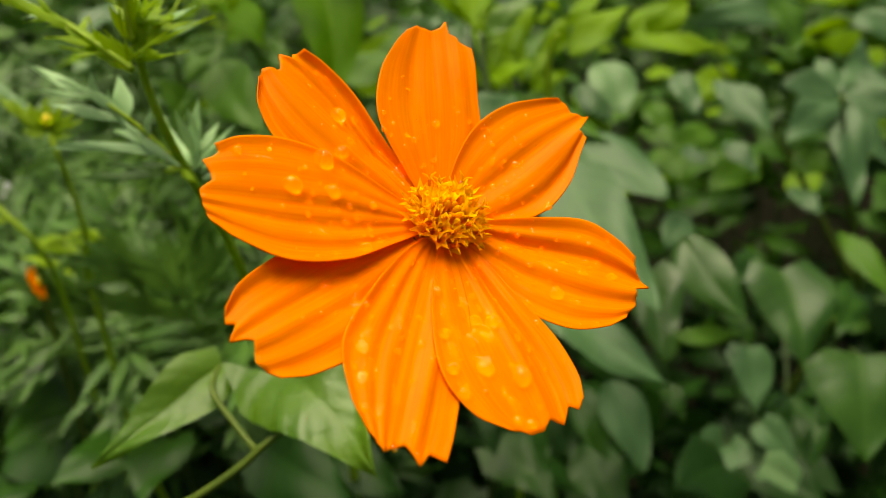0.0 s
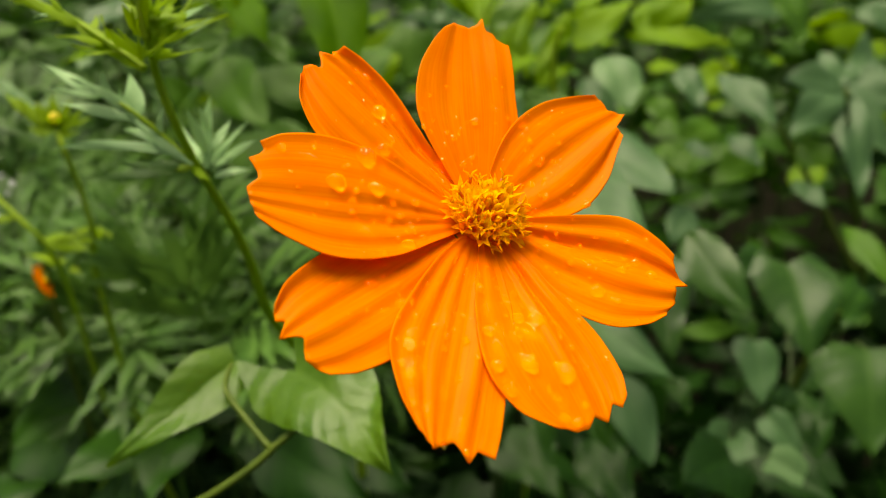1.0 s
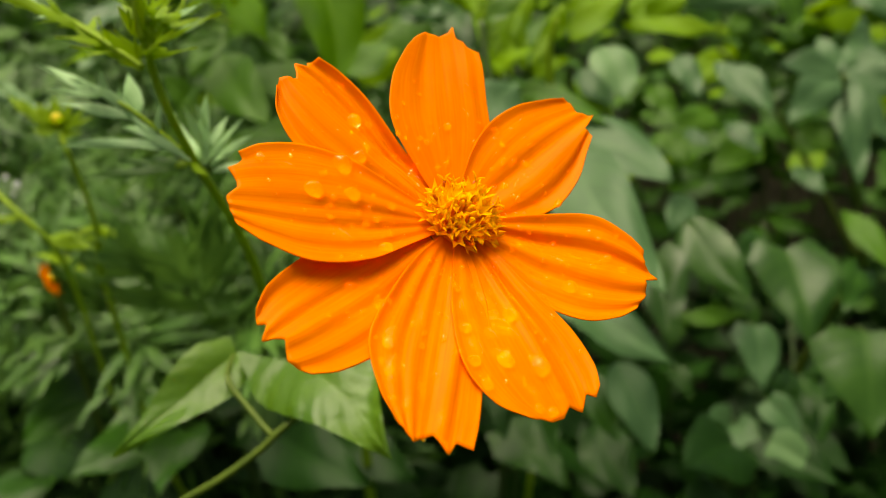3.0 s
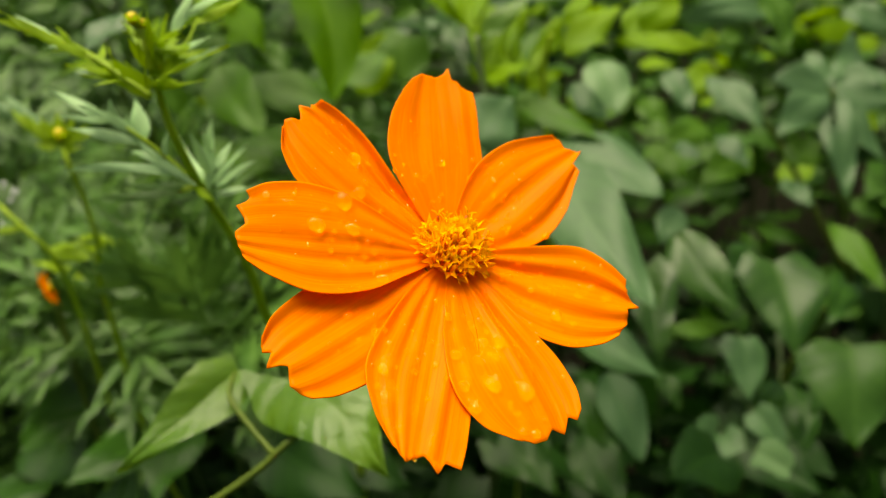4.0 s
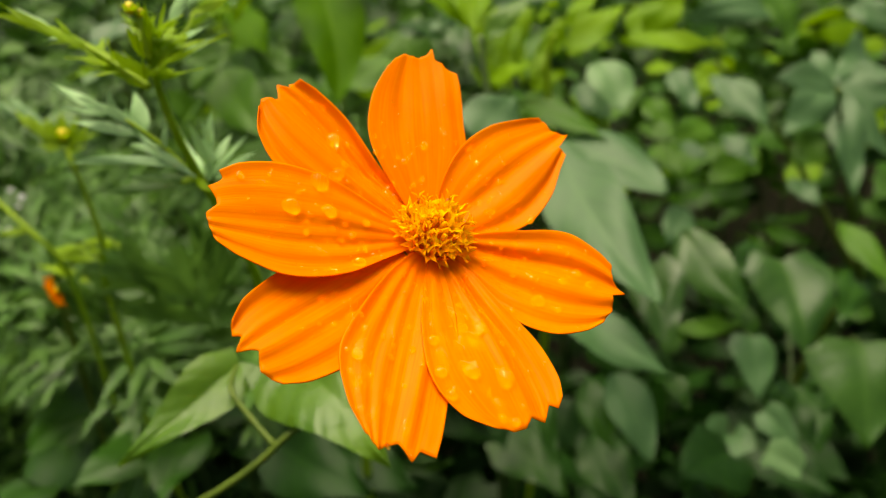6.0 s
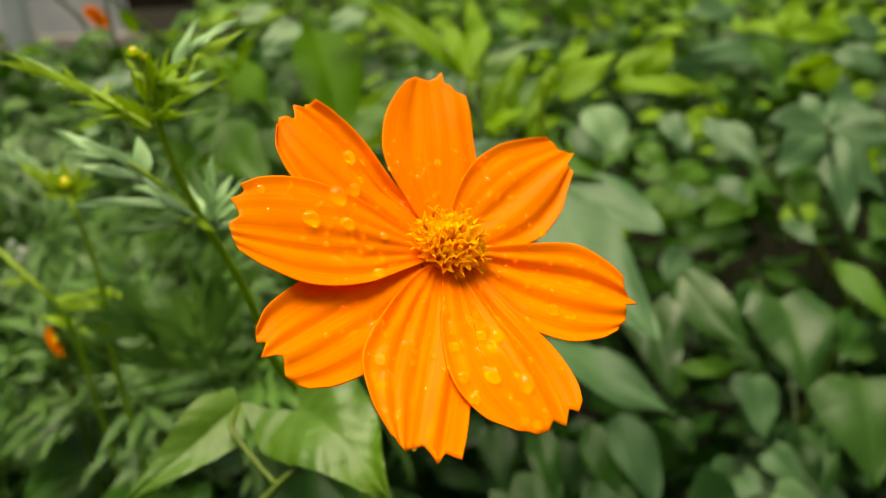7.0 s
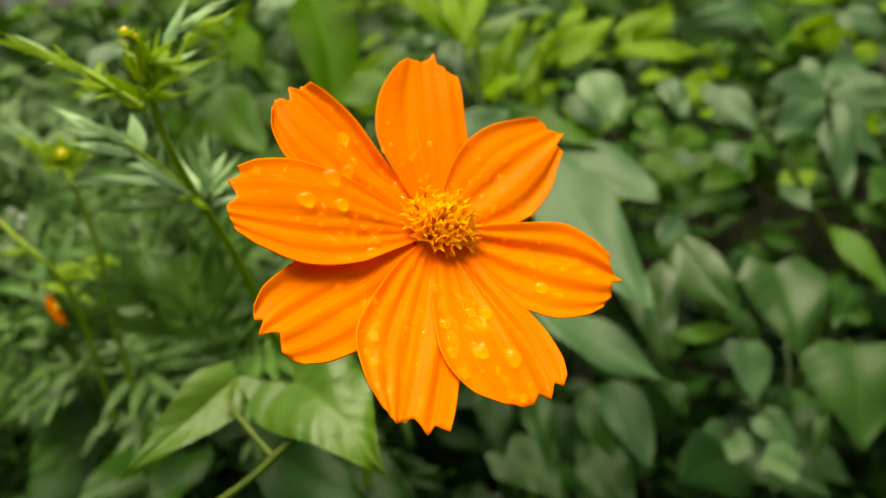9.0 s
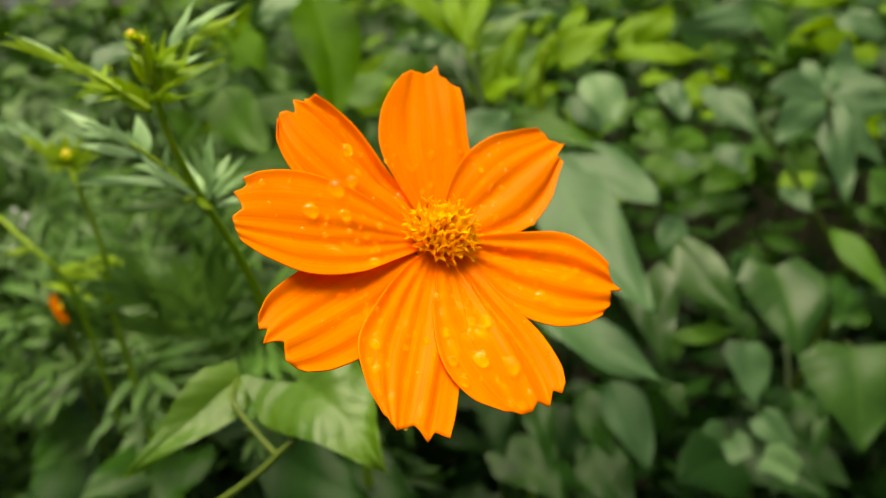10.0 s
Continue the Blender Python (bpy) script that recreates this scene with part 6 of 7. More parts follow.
leaf(hearts, (0.2037, 0.4073, 0.5426), (0.1789, 0.3838, 0.5364), 0.0153, "ovate", material=BROAD_LEAF, face=(0.05, -0.74, 0.67), rows=24, cols=15, wave=0.7)
leaf(hearts, (0.2546, 0.4453, 0.5908), (0.2331, 0.4183, 0.5741), 0.0243, "heart", material=BROAD_LEAF, face=(0.05, -0.74, 0.67), rows=24, cols=15, wave=0.7, roll=-8)
tube("leaf_stalk", [(0.2546, 0.4453, 0.5908), (0.2586, 0.4653, 0.5788), (0.2646, 0.4753, 0.5208)], (0.0006, 0.0008, 0.001), STALK_DARK, hearts)
leaf(hearts, (0.2518, 0.4761, 0.6195), (0.2680, 0.4252, 0.5934), 0.0184, "lance", material=MID_LEAF, face=(0.05, -0.74, 0.67), rows=24, cols=15, wave=0.7, roll=6)
leaf(hearts, (0.1488, 0.4595, 0.6359), (0.1302, 0.4341, 0.6239), 0.0194, "ovate", material=PALE_LEAF, face=(0.05, -0.74, 0.67), rows=24, cols=15, wave=0.7)
leaf(hearts, (0.2072, 0.4897, 0.5986), (0.1839, 0.4640, 0.5860), 0.0210, "ovate", material=BROAD_LEAF, face=(0.05, -0.74, 0.67), rows=24, cols=15, wave=0.7)
leaf(hearts, (0.1204, 0.3813, 0.5931), (0.1616, 0.3828, 0.5962), 0.0106, "lance", material=MID_LEAF, face=(0.05, -0.74, 0.67), rows=24, cols=15, wave=0.7)
leaf(hearts, (0.1332, 0.4073, 0.5449), (0.1396, 0.3926, 0.5325), 0.0148, "heart", material=BROAD_LEAF, face=(0.05, -0.74, 0.67), rows=24, cols=15, wave=0.7)
tube("leaf_stalk", [(0.1332, 0.4073, 0.5449), (0.1372, 0.4273, 0.5329), (0.1432, 0.4373, 0.4749)], (0.0006, 0.0008, 0.001), STALK_DARK, hearts)
leaf(hearts, (0.2284, 0.3981, 0.5458), (0.2084, 0.3750, 0.5406), 0.0150, "ovate", material=BROAD_LEAF, face=(0.05, -0.74, 0.67), rows=24, cols=15, wave=0.7)
leaf(hearts, (0.2117, 0.4129, 0.5278), (0.2134, 0.3858, 0.5102), 0.0176, "lance", material=BROAD_LEAF, face=(0.05, -0.74, 0.67), rows=24, cols=15, wave=0.7)
leaf(hearts, (0.0483, 0.3788, 0.5570), (0.0568, 0.3496, 0.5329), 0.0205, "heart", material=BROAD_LEAF, face=(0.05, -0.74, 0.67), rows=24, cols=15, wave=0.7, roll=-10)
tube("leaf_stalk", [(0.0483, 0.3788, 0.5570), (0.0523, 0.3988, 0.5450), (0.0583, 0.4088, 0.4870)], (0.0006, 0.0008, 0.001), STALK_DARK, hearts)
leaf(hearts, (0.0240, 0.3975, 0.5505), (0.0293, 0.3677, 0.5247), 0.0228, "heart", material=DARK_LEAF, face=(0.05, -0.74, 0.67), rows=24, cols=15, wave=0.7, roll=8)
tube("leaf_stalk", [(0.0240, 0.3975, 0.5505), (0.0280, 0.4175, 0.5385), (0.0340, 0.4275, 0.4805)], (0.0006, 0.0008, 0.001), STALK_DARK, hearts)
leaf(hearts, (0.0715, 0.4282, 0.6396), (0.1089, 0.3878, 0.6128), 0.0225, "ovate", material=MID_LEAF, face=(0.05, -0.74, 0.67), rows=24, cols=15, wave=0.7)
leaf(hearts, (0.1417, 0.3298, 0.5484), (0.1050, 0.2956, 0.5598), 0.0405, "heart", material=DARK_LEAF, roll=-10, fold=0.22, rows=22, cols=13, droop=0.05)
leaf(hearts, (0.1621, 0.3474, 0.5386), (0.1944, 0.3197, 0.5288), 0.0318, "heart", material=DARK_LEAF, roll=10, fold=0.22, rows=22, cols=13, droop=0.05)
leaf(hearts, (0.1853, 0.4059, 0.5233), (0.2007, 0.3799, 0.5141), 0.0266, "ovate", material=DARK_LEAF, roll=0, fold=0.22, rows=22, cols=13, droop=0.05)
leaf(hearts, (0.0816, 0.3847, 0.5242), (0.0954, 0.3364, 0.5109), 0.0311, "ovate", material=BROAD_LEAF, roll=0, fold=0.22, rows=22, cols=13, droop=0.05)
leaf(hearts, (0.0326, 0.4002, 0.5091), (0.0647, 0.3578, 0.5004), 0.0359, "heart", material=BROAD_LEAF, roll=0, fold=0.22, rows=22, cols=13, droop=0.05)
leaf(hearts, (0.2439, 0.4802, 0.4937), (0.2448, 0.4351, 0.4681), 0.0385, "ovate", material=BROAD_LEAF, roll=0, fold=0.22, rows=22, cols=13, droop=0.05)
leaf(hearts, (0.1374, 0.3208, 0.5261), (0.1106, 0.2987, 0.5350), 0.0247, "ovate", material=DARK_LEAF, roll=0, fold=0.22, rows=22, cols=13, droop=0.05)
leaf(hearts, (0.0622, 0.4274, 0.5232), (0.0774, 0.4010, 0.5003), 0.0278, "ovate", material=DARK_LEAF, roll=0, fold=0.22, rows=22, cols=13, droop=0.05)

# ---- shrub with leaves in fans ----
fans = thing("shrub", (0.314, 0.565, 0.0), "shrub with fan-like leaves of pointed leaflets", "shrub")
tube("stem", [(0.3330, 0.8800, -0.0200), (0.3330, 0.7300, 0.2336), (0.3330, 0.6250, 0.4571), (0.3330, 0.5950, 0.4971), (0.3330, 0.5800, 0.5271), (0.2936, 0.5548, 0.6249), (0.2496, 0.4988, 0.6999)], (0.004, 0.003, 0.0015), STALK, fans)
tube("branch", [(0.3330, 0.5800, 0.5271), (0.2613, 0.6062, 0.6454), (0.2062, 0.6073, 0.7015)], (0.003, 0.002, 0.0015), STALK, fans)
leaf(fans, (0.2705, 0.5434, 0.6928), (0.2247, 0.5350, 0.7004), 0.0268, "lance", material=PALE_LEAF, face=(0, -0.76, 0.65), fold=0.22, rows=16, cols=9)
leaf(fans, (0.2705, 0.5434, 0.6928), (0.2224, 0.5034, 0.6698), 0.0263, "lance", material=PALE_LEAF, face=(0, -0.76, 0.65), fold=0.22, rows=16, cols=9)
leaf(fans, (0.2705, 0.5434, 0.6928), (0.2629, 0.4816, 0.6354), 0.0260, "lance", material=PALE_LEAF, face=(0, -0.76, 0.65), fold=0.22, rows=16, cols=9)
leaf(fans, (0.2705, 0.5434, 0.6928), (0.3128, 0.5315, 0.6875), 0.0259, "lance", material=PALE_LEAF, face=(0, -0.76, 0.65), fold=0.22, rows=16, cols=9)
leaf(fans, (0.2705, 0.5434, 0.6928), (0.2984, 0.5083, 0.6505), 0.0222, "lance", material=PALE_LEAF, face=(0, -0.76, 0.65), fold=0.22, rows=16, cols=9)
leaf(fans, (0.2705, 0.5434, 0.6928), (0.3052, 0.5971, 0.7253), 0.0180, "lance", material=PALE_LEAF, face=(0, -0.76, 0.65), fold=0.22, rows=16, cols=9)
leaf(fans, (0.2705, 0.5434, 0.6928), (0.2615, 0.5716, 0.7139), 0.0177, "lance", material=PALE_LEAF, face=(0, -0.76, 0.65), fold=0.22, rows=16, cols=9)
leaf(fans, (0.1411, 0.4872, 0.7180), (0.1480, 0.4593, 0.6977), 0.0173, "ovate", material=PALE_LEAF, face=(0, -0.76, 0.65), fold=0.22, rows=16, cols=9)
leaf(fans, (0.1631, 0.4858, 0.7130), (0.1877, 0.4467, 0.6903), 0.0206, "lance", material=PALE_LEAF, face=(0, -0.76, 0.65), fold=0.22, rows=16, cols=9, roll=8)
leaf(fans, (0.1789, 0.4939, 0.6741), (0.1907, 0.4681, 0.6601), 0.0151, "ovate", material=PALE_LEAF, face=(0, -0.76, 0.65), fold=0.22, rows=16, cols=9)
leaf(fans, (0.2616, 0.6038, 0.7466), (0.1703, 0.5784, 0.7367), 0.0259, "lance", material=PALE_LEAF, face=(0, -0.76, 0.65), fold=0.22, rows=16, cols=9, roll=-8)
leaf(fans, (0.2493, 0.6750, 0.7701), (0.1985, 0.6522, 0.7667), 0.0221, "ovate", material=PALE_LEAF, face=(0, -0.76, 0.65), fold=0.22, rows=16, cols=9)
leaf(fans, (0.3018, 0.6032, 0.7435), (0.3195, 0.5759, 0.7248), 0.0234, "ovate", material=PALE_LEAF, face=(0, -0.76, 0.65), fold=0.22, rows=16, cols=9)
leaf(fans, (0.3317, 0.6051, 0.7482), (0.3071, 0.6107, 0.7654), 0.0212, "ovate", material=PALE_LEAF, face=(0, -0.76, 0.65), fold=0.22, rows=16, cols=9)
leaf(fans, (0.2807, 0.5575, 0.7028), (0.3114, 0.5354, 0.6990), 0.0174, "lance", material=PALE_LEAF, face=(0, -0.76, 0.65), fold=0.22, rows=16, cols=9)
leaf(fans, (0.2325, 0.5133, 0.6363), (0.2458, 0.4886, 0.6253), 0.0153, "ovate", material=PALE_LEAF, face=(0, -0.76, 0.65), fold=0.22, rows=16, cols=9)
leaf(fans, (0.2356, 0.5214, 0.6601), (0.2563, 0.5076, 0.6499), 0.0216, "ovate", material=MID_LEAF, face=(0, -0.76, 0.65), fold=0.22, rows=16, cols=9)
leaf(fans, (0.1830, 0.5352, 0.6713), (0.1492, 0.5108, 0.6628), 0.0233, "ovate", material=MID_LEAF, face=(0, -0.76, 0.65), fold=0.22, rows=16, cols=9)
leaf(fans, (0.2215, 0.5494, 0.6496), (0.1810, 0.5212, 0.6301), 0.0258, "ovate", material=MID_LEAF, face=(0, -0.76, 0.65), fold=0.22, rows=16, cols=9)
leaf(fans, (0.1276, 0.4721, 0.6737), (0.1405, 0.4471, 0.6620), 0.0194, "ovate", material=MID_LEAF, face=(0, -0.76, 0.65), fold=0.22, rows=16, cols=9)
leaf(fans, (0.1511, 0.4920, 0.6694), (0.1609, 0.4696, 0.6655), 0.0130, "ovate", material=PALE_LEAF, face=(0, -0.76, 0.65), fold=0.22, rows=16, cols=9)
leaf(fans, (0.1238, 0.4698, 0.6672), (0.1394, 0.4680, 0.6614), 0.0113, "ovate", material=PALE_LEAF, face=(0, -0.76, 0.65), fold=0.22, rows=16, cols=9)
leaf(fans, (0.2154, 0.5442, 0.7589), (0.2207, 0.5121, 0.7257), 0.0282, "ovate", material=MID_LEAF, roll=-17.853632316516872)
leaf(fans, (0.2003, 0.5705, 0.7172), (0.2186, 0.5821, 0.7293), 0.0159, "ovate", material=MID_LEAF, roll=17.784780249607998)
leaf(fans, (0.2613, 0.6200, 0.7330), (0.3009, 0.6416, 0.7557), 0.0257, "ovate", material=MID_LEAF, roll=7.244502244713008)
leaf(fans, (0.2788, 0.6292, 0.7023), (0.2549, 0.6402, 0.7137), 0.0220, "ovate", material=MID_LEAF, roll=9.984301661276152)
leaf(fans, (0.2901, 0.5698, 0.7422), (0.3143, 0.5601, 0.7320), 0.0232, "ovate", material=PALE_LEAF, roll=18.907898638072076)
leaf(fans, (0.2437, 0.5980, 0.6251), (0.1951, 0.5648, 0.6174), 0.0257, "ovate", material=MID_LEAF, roll=12.82384729728129)
leaf(fans, (0.2700, 0.5980, 0.6251), (0.2939, 0.5892, 0.6409), 0.0260, "ovate", material=MID_LEAF, roll=8.059582598447044)
leaf(fans, (0.1345, 0.5407, 0.6700), (0.1648, 0.5214, 0.6631), 0.0230, "ovate", material=MID_LEAF, roll=-5.82806949740136)
leaf(fans, (0.1449, 0.5579, 0.6860), (0.1572, 0.5354, 0.6634), 0.0235, "ovate", material=MID_LEAF, roll=-8.40791543326823)
leaf(fans, (0.1229, 0.5305, 0.6448), (0.1497, 0.5115, 0.6386), 0.0230, "ovate", material=PALE_LEAF, roll=11.841659958883504)

# ---- two more orange blooms ----
small_bloom((-0.1855, 0.3324, 0.6484), 0.0078, (0.88, 0.2, 0.35), "small orange cosmos bloom seen edge-on above the leaves")
small_bloom((-0.3174, 0.7700, 0.7847), 0.014, (0.3, 0.6, 0.5), "nodding orange cosmos bloom at the back")

# ---- tiny white weed flowers ----
tiny_blossom((-0.2470, 0.4230, 0.6707), 0.0018)
tiny_blossom((-0.2406, 0.4215, 0.6668), 0.0022)
tiny_blossom((-0.2481, 0.4291, 0.6589), 0.0016)
tiny_blossom((-0.2594, 0.4336, 0.6433), 0.0016)
flower_head((-1.137, 4.688, 0.686), 0.075)

# ---- thin stems that rise behind the tall cosmos ----
leggy = thing("cosmos_plant", (-0.178, 0.449, 0.0), "leggy cosmos with long thin bare stems", "plant", "cosmos plants")
tube("stem", [(-0.1851, 0.6827, -0.0200), (-0.1851, 0.5827, 0.3459), (-0.1851, 0.5027, 0.6619), (-0.1851, 0.4827, 0.7119), (-0.1833, 0.4680, 0.7619), (-0.1794, 0.4453, 0.7885), (-0.1769, 0.4447, 0.8177)], (0.0016, 0.0012, 0.0010, 0.0008), STALK, leggy)
tube("stem", [(-0.1601, 0.6848, -0.0200), (-0.1601, 0.5848, 0.3487), (-0.1601, 0.5048, 0.6674), (-0.1601, 0.4848, 0.7174), (-0.1546, 0.4607, 0.7709), (-0.1746, 0.4483, 0.7971), (-0.1881, 0.4428, 0.8125)], (0.0016, 0.0012, 0.0010, 0.0008), STALK, leggy)
tube("stem", [(-0.1955, 0.6839, -0.0200), (-0.1955, 0.5839, 0.3479), (-0.1955, 0.5039, 0.6657), (-0.1955, 0.4839, 0.7157), (-0.1996, 0.4641, 0.7822), (-0.2116, 0.4505, 0.8048), (-0.2212, 0.4450, 0.8198)], (0.0016, 0.0012, 0.0010, 0.0008), STALK, leggy)

# ---- masses of leaves behind ----
def canopy(x, y):
    """Height of the bed's leaves."""
    return 0.50 + 0.20 * min(1, max(0, (y - 0.45) / 0.7)) + 0.05 * noise.noise(Vector((x * 4, y * 4, 3))) - (0.08 if x > 0.1 and y < 0.6 else 0)


def bed(rnd):
    """The bed round the flower: tall behind it, low in the gap that the flower stands in."""
    while True:
        # Runs on unseen beside and behind the camera, where it also blocks low light.
        x, y = rnd.uniform(-1.5, 1.5), rnd.uniform(-0.9, 2.0)
        gap = abs(x) < 0.16 + 0.75 * max(0.0, y) and y > -0.25
        if gap and y < (0.72 if x > 0.0 else 0.62):
            continue
        if math.hypot(x, y) < 0.45:
            continue
        high = canopy(x, y) - abs(rnd.gauss(0, 0.11)) - (0.06 if y < 0.3 else 0)
        x *= 1 + 0.22 * noise.noise(Vector((1, y * 2.2, 5))) * (abs(x) > 0.9)
        return x, y + (0.3 * noise.noise(Vector((x * 2.5, 7, 1))) if y < -0.4 else 0), high


def low_bed(rnd):
    y = rnd.uniform(-0.2, 0.95)
    x = rnd.uniform(-0.65, 0.7)
    return x, y, rnd.uniform(0.01, 0.30 - 0.1 * (0.75 - y) + (0.09 if y > 0.55 else 0) - (0.07 if x > 0.02 and y < 0.6 else 0))


def thicket(rnd):
    y = rnd.uniform(0.47, 1.0)
    x = rnd.uniform(-0.62, -0.05) * (0.4 + 0.75 * y)
    return x, y, canopy(x, y) + 0.04 - abs(rnd.gauss(0, 0.12))


def back_row(rnd):
    y = rnd.uniform(1.7, 6.0)
    x = rnd.uniform(-3.6, 3.9)
    top = 0.72 + 0.05 * noise.noise(Vector((x * 2, y * 2, 9)))
    if x > -0.28 * y:
        top += 0.12 + 0.12 * (y - 1.6)
    elif y > 2.4:
        top -= 0.16
    return x * (1 + 0.2 * noise.noise(Vector((2, y * 1.4, 3))) * (abs(x) > 2.6)), y, top - abs(rnd.gauss(0, 0.22))


def sprigs(rnd):
    y = rnd.uniform(0.75, 1.7)
    x = rnd.uniform(-0.3, 0.6) * (y + 0.2)
    return x, y, canopy(x, y) + rnd.uniform(-0.05, 0.06)


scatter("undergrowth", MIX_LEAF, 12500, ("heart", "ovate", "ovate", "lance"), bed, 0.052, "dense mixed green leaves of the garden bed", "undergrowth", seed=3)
scatter("undergrowth", DARK_LEAF, 9000, ("heart", "ovate"), low_bed, 0.05, "near-black leaves low in the garden bed, shade put into their colour", "undergrowth", seed=4)
scatter("cosmos_foliage", THICKET_LEAF, 4200, ("lobe", "lobe", "lance"), thicket, 0.045, "thicket of narrow feathery cosmos leaves", "foliage", seed=5)
scatter("shrubbery", LIME_LEAF, 150, ("ovate", "lance"), sprigs, 0.05, "young lime-green shoots among the shrubs", "shrubs", seed=8)
scatter("shrubbery", FAR_LEAF, 15000, ("ovate", "lance"), back_row, 0.085, "bright green shrubs further back in the garden", "shrubs", seed=6, rows=5, cols=3)


def stalks(name, count, place, label):
    """Thin upright stalks that carry the leaves of the bed."""
    rnd = random.Random(41)
    verts, faces = [], []
    for _ in range(count):
        x, y, z = place(rnd)
        z = max(z, 0.1)
        lean = (rnd.uniform(-0.06, 0.06), rnd.uniform(-0.06, 0.06))
        r = rnd.uniform(0.0012, 0.003)
        k = len(verts)
        for h, s in ((-0.03, 1.0), (0.5 * z, 0.85), (z, 0.5)):
            for a in range(5):
                q = 2 * math.pi * a / 5
                verts.append((x + lean[0] * h + r * s * math.cos(q), y + lean[1] * h + r * s * math.sin(q), h))
        for i in range(2):
            for a in range(5):
                faces.append((k + i * 5 + a, k + i * 5 + (a + 1) % 5, k + i * 5 + 5 + (a + 1) % 5, k + i * 5 + 5 + a))
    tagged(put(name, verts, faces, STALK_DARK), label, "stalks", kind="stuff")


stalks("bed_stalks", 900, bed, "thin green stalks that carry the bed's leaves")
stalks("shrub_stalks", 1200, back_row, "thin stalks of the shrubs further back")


# ---- the yard's edge, far behind the bed ----
def block(name, x0, x1, y0, y1, z0, z1, material, parent=None, bevel=0.01, label=""):
    bm = bmesh.new()
    bmesh.ops.create_cube(bm, size=1.0, matrix=Matrix.Translation(((x0 + x1) / 2, (y0 + y1) / 2, (z0 + z1) / 2)) @ Matrix.Diagonal((x1 - x0, y1 - y0, z1 - z0, 1)))
    bmesh.ops.bevel(bm, geom=bm.edges[:], offset=bevel, segments=2, affect="EDGES")
    mesh = bpy.data.meshes.new(name)
    bm.to_mesh(mesh)
    bm.free()
    mesh.materials.append(material)
    ob = new(name, mesh)
    ob.parent = parent
    if label:
        tagged(ob, label)
    return ob


porch = thing("house", (0, 0, 0), "far house front with a pale post and a concrete plinth", "house")
block("plinth", -3.6, -1.8, 4.75, 5.1, -0.02, 0.60, CONCRETE, porch, 0.02, "weathered brownish concrete plinth")
block("wall", -3.6, -1.95, 5.12, 5.3, -0.02, 2.6, WHITE_PAINT, porch, 0.01, "chalky pale plastered wall")
block("post", -2.40, -2.28, 4.60, 4.72, -0.02, 2.4, WHITE_PAINT, porch, 0.012, "pale painted post")
block("roof", -3.8, -1.85, 5.05, 5.6, 2.6, 2.72, CONCRETE, porch, 0.02)

# ---- the orange flower in front ----
CUP, RIM = 0.0035, 0.034
LIFT, LEAN_X, LEAN_Y = 0.0021, -0.335, -0.76


def opened(x, y, z):
    """The cup opens towards one side: a point of the flat flower, lifted with its distance from the disc."""
    lift = LIFT * min(1.15, math.hypot(x, y) / RIM) ** 1.8
    return x + lift * LEAN_X, y + lift * LEAN_Y, z + lift


def cup(r):
    q = min(r / RIM, 1.0)
    return CUP * (1 - (1 - q) ** 2)


def smooth_values(stations, values, u):
    """A soft line through a few values."""
    for k in range(len(stations) - 1):
        if u <= stations[k + 1] or k == len(stations) - 2:
            t = (u - stations[k]) / (stations[k + 1] - stations[k])
            m0 = (values[k + 1] - values[max(k - 1, 0)]) / (stations[k + 1] - stations[max(k - 1, 0)])
            k2 = min(k + 2, len(stations) - 1)
            m1 = (values[k2] - values[k]) / (stations[k2] - stations[k])
            h = stations[k + 1] - stations[k]
            return (2 * t ** 3 - 3 * t ** 2 + 1) * values[k] + (t ** 3 - 2 * t ** 2 + t) * h * m0 + (3 * t ** 2 - 2 * t ** 3) * values[k + 1] + (t ** 3 - t ** 2) * h * m1


STATIONS = (0.0, 0.2, 0.45, 0.7, 0.9, 1.0)
flower = thing("cosmos_flower", (0, 0, 0), "open orange cosmos flower with eight rain-wet petals", "flower")


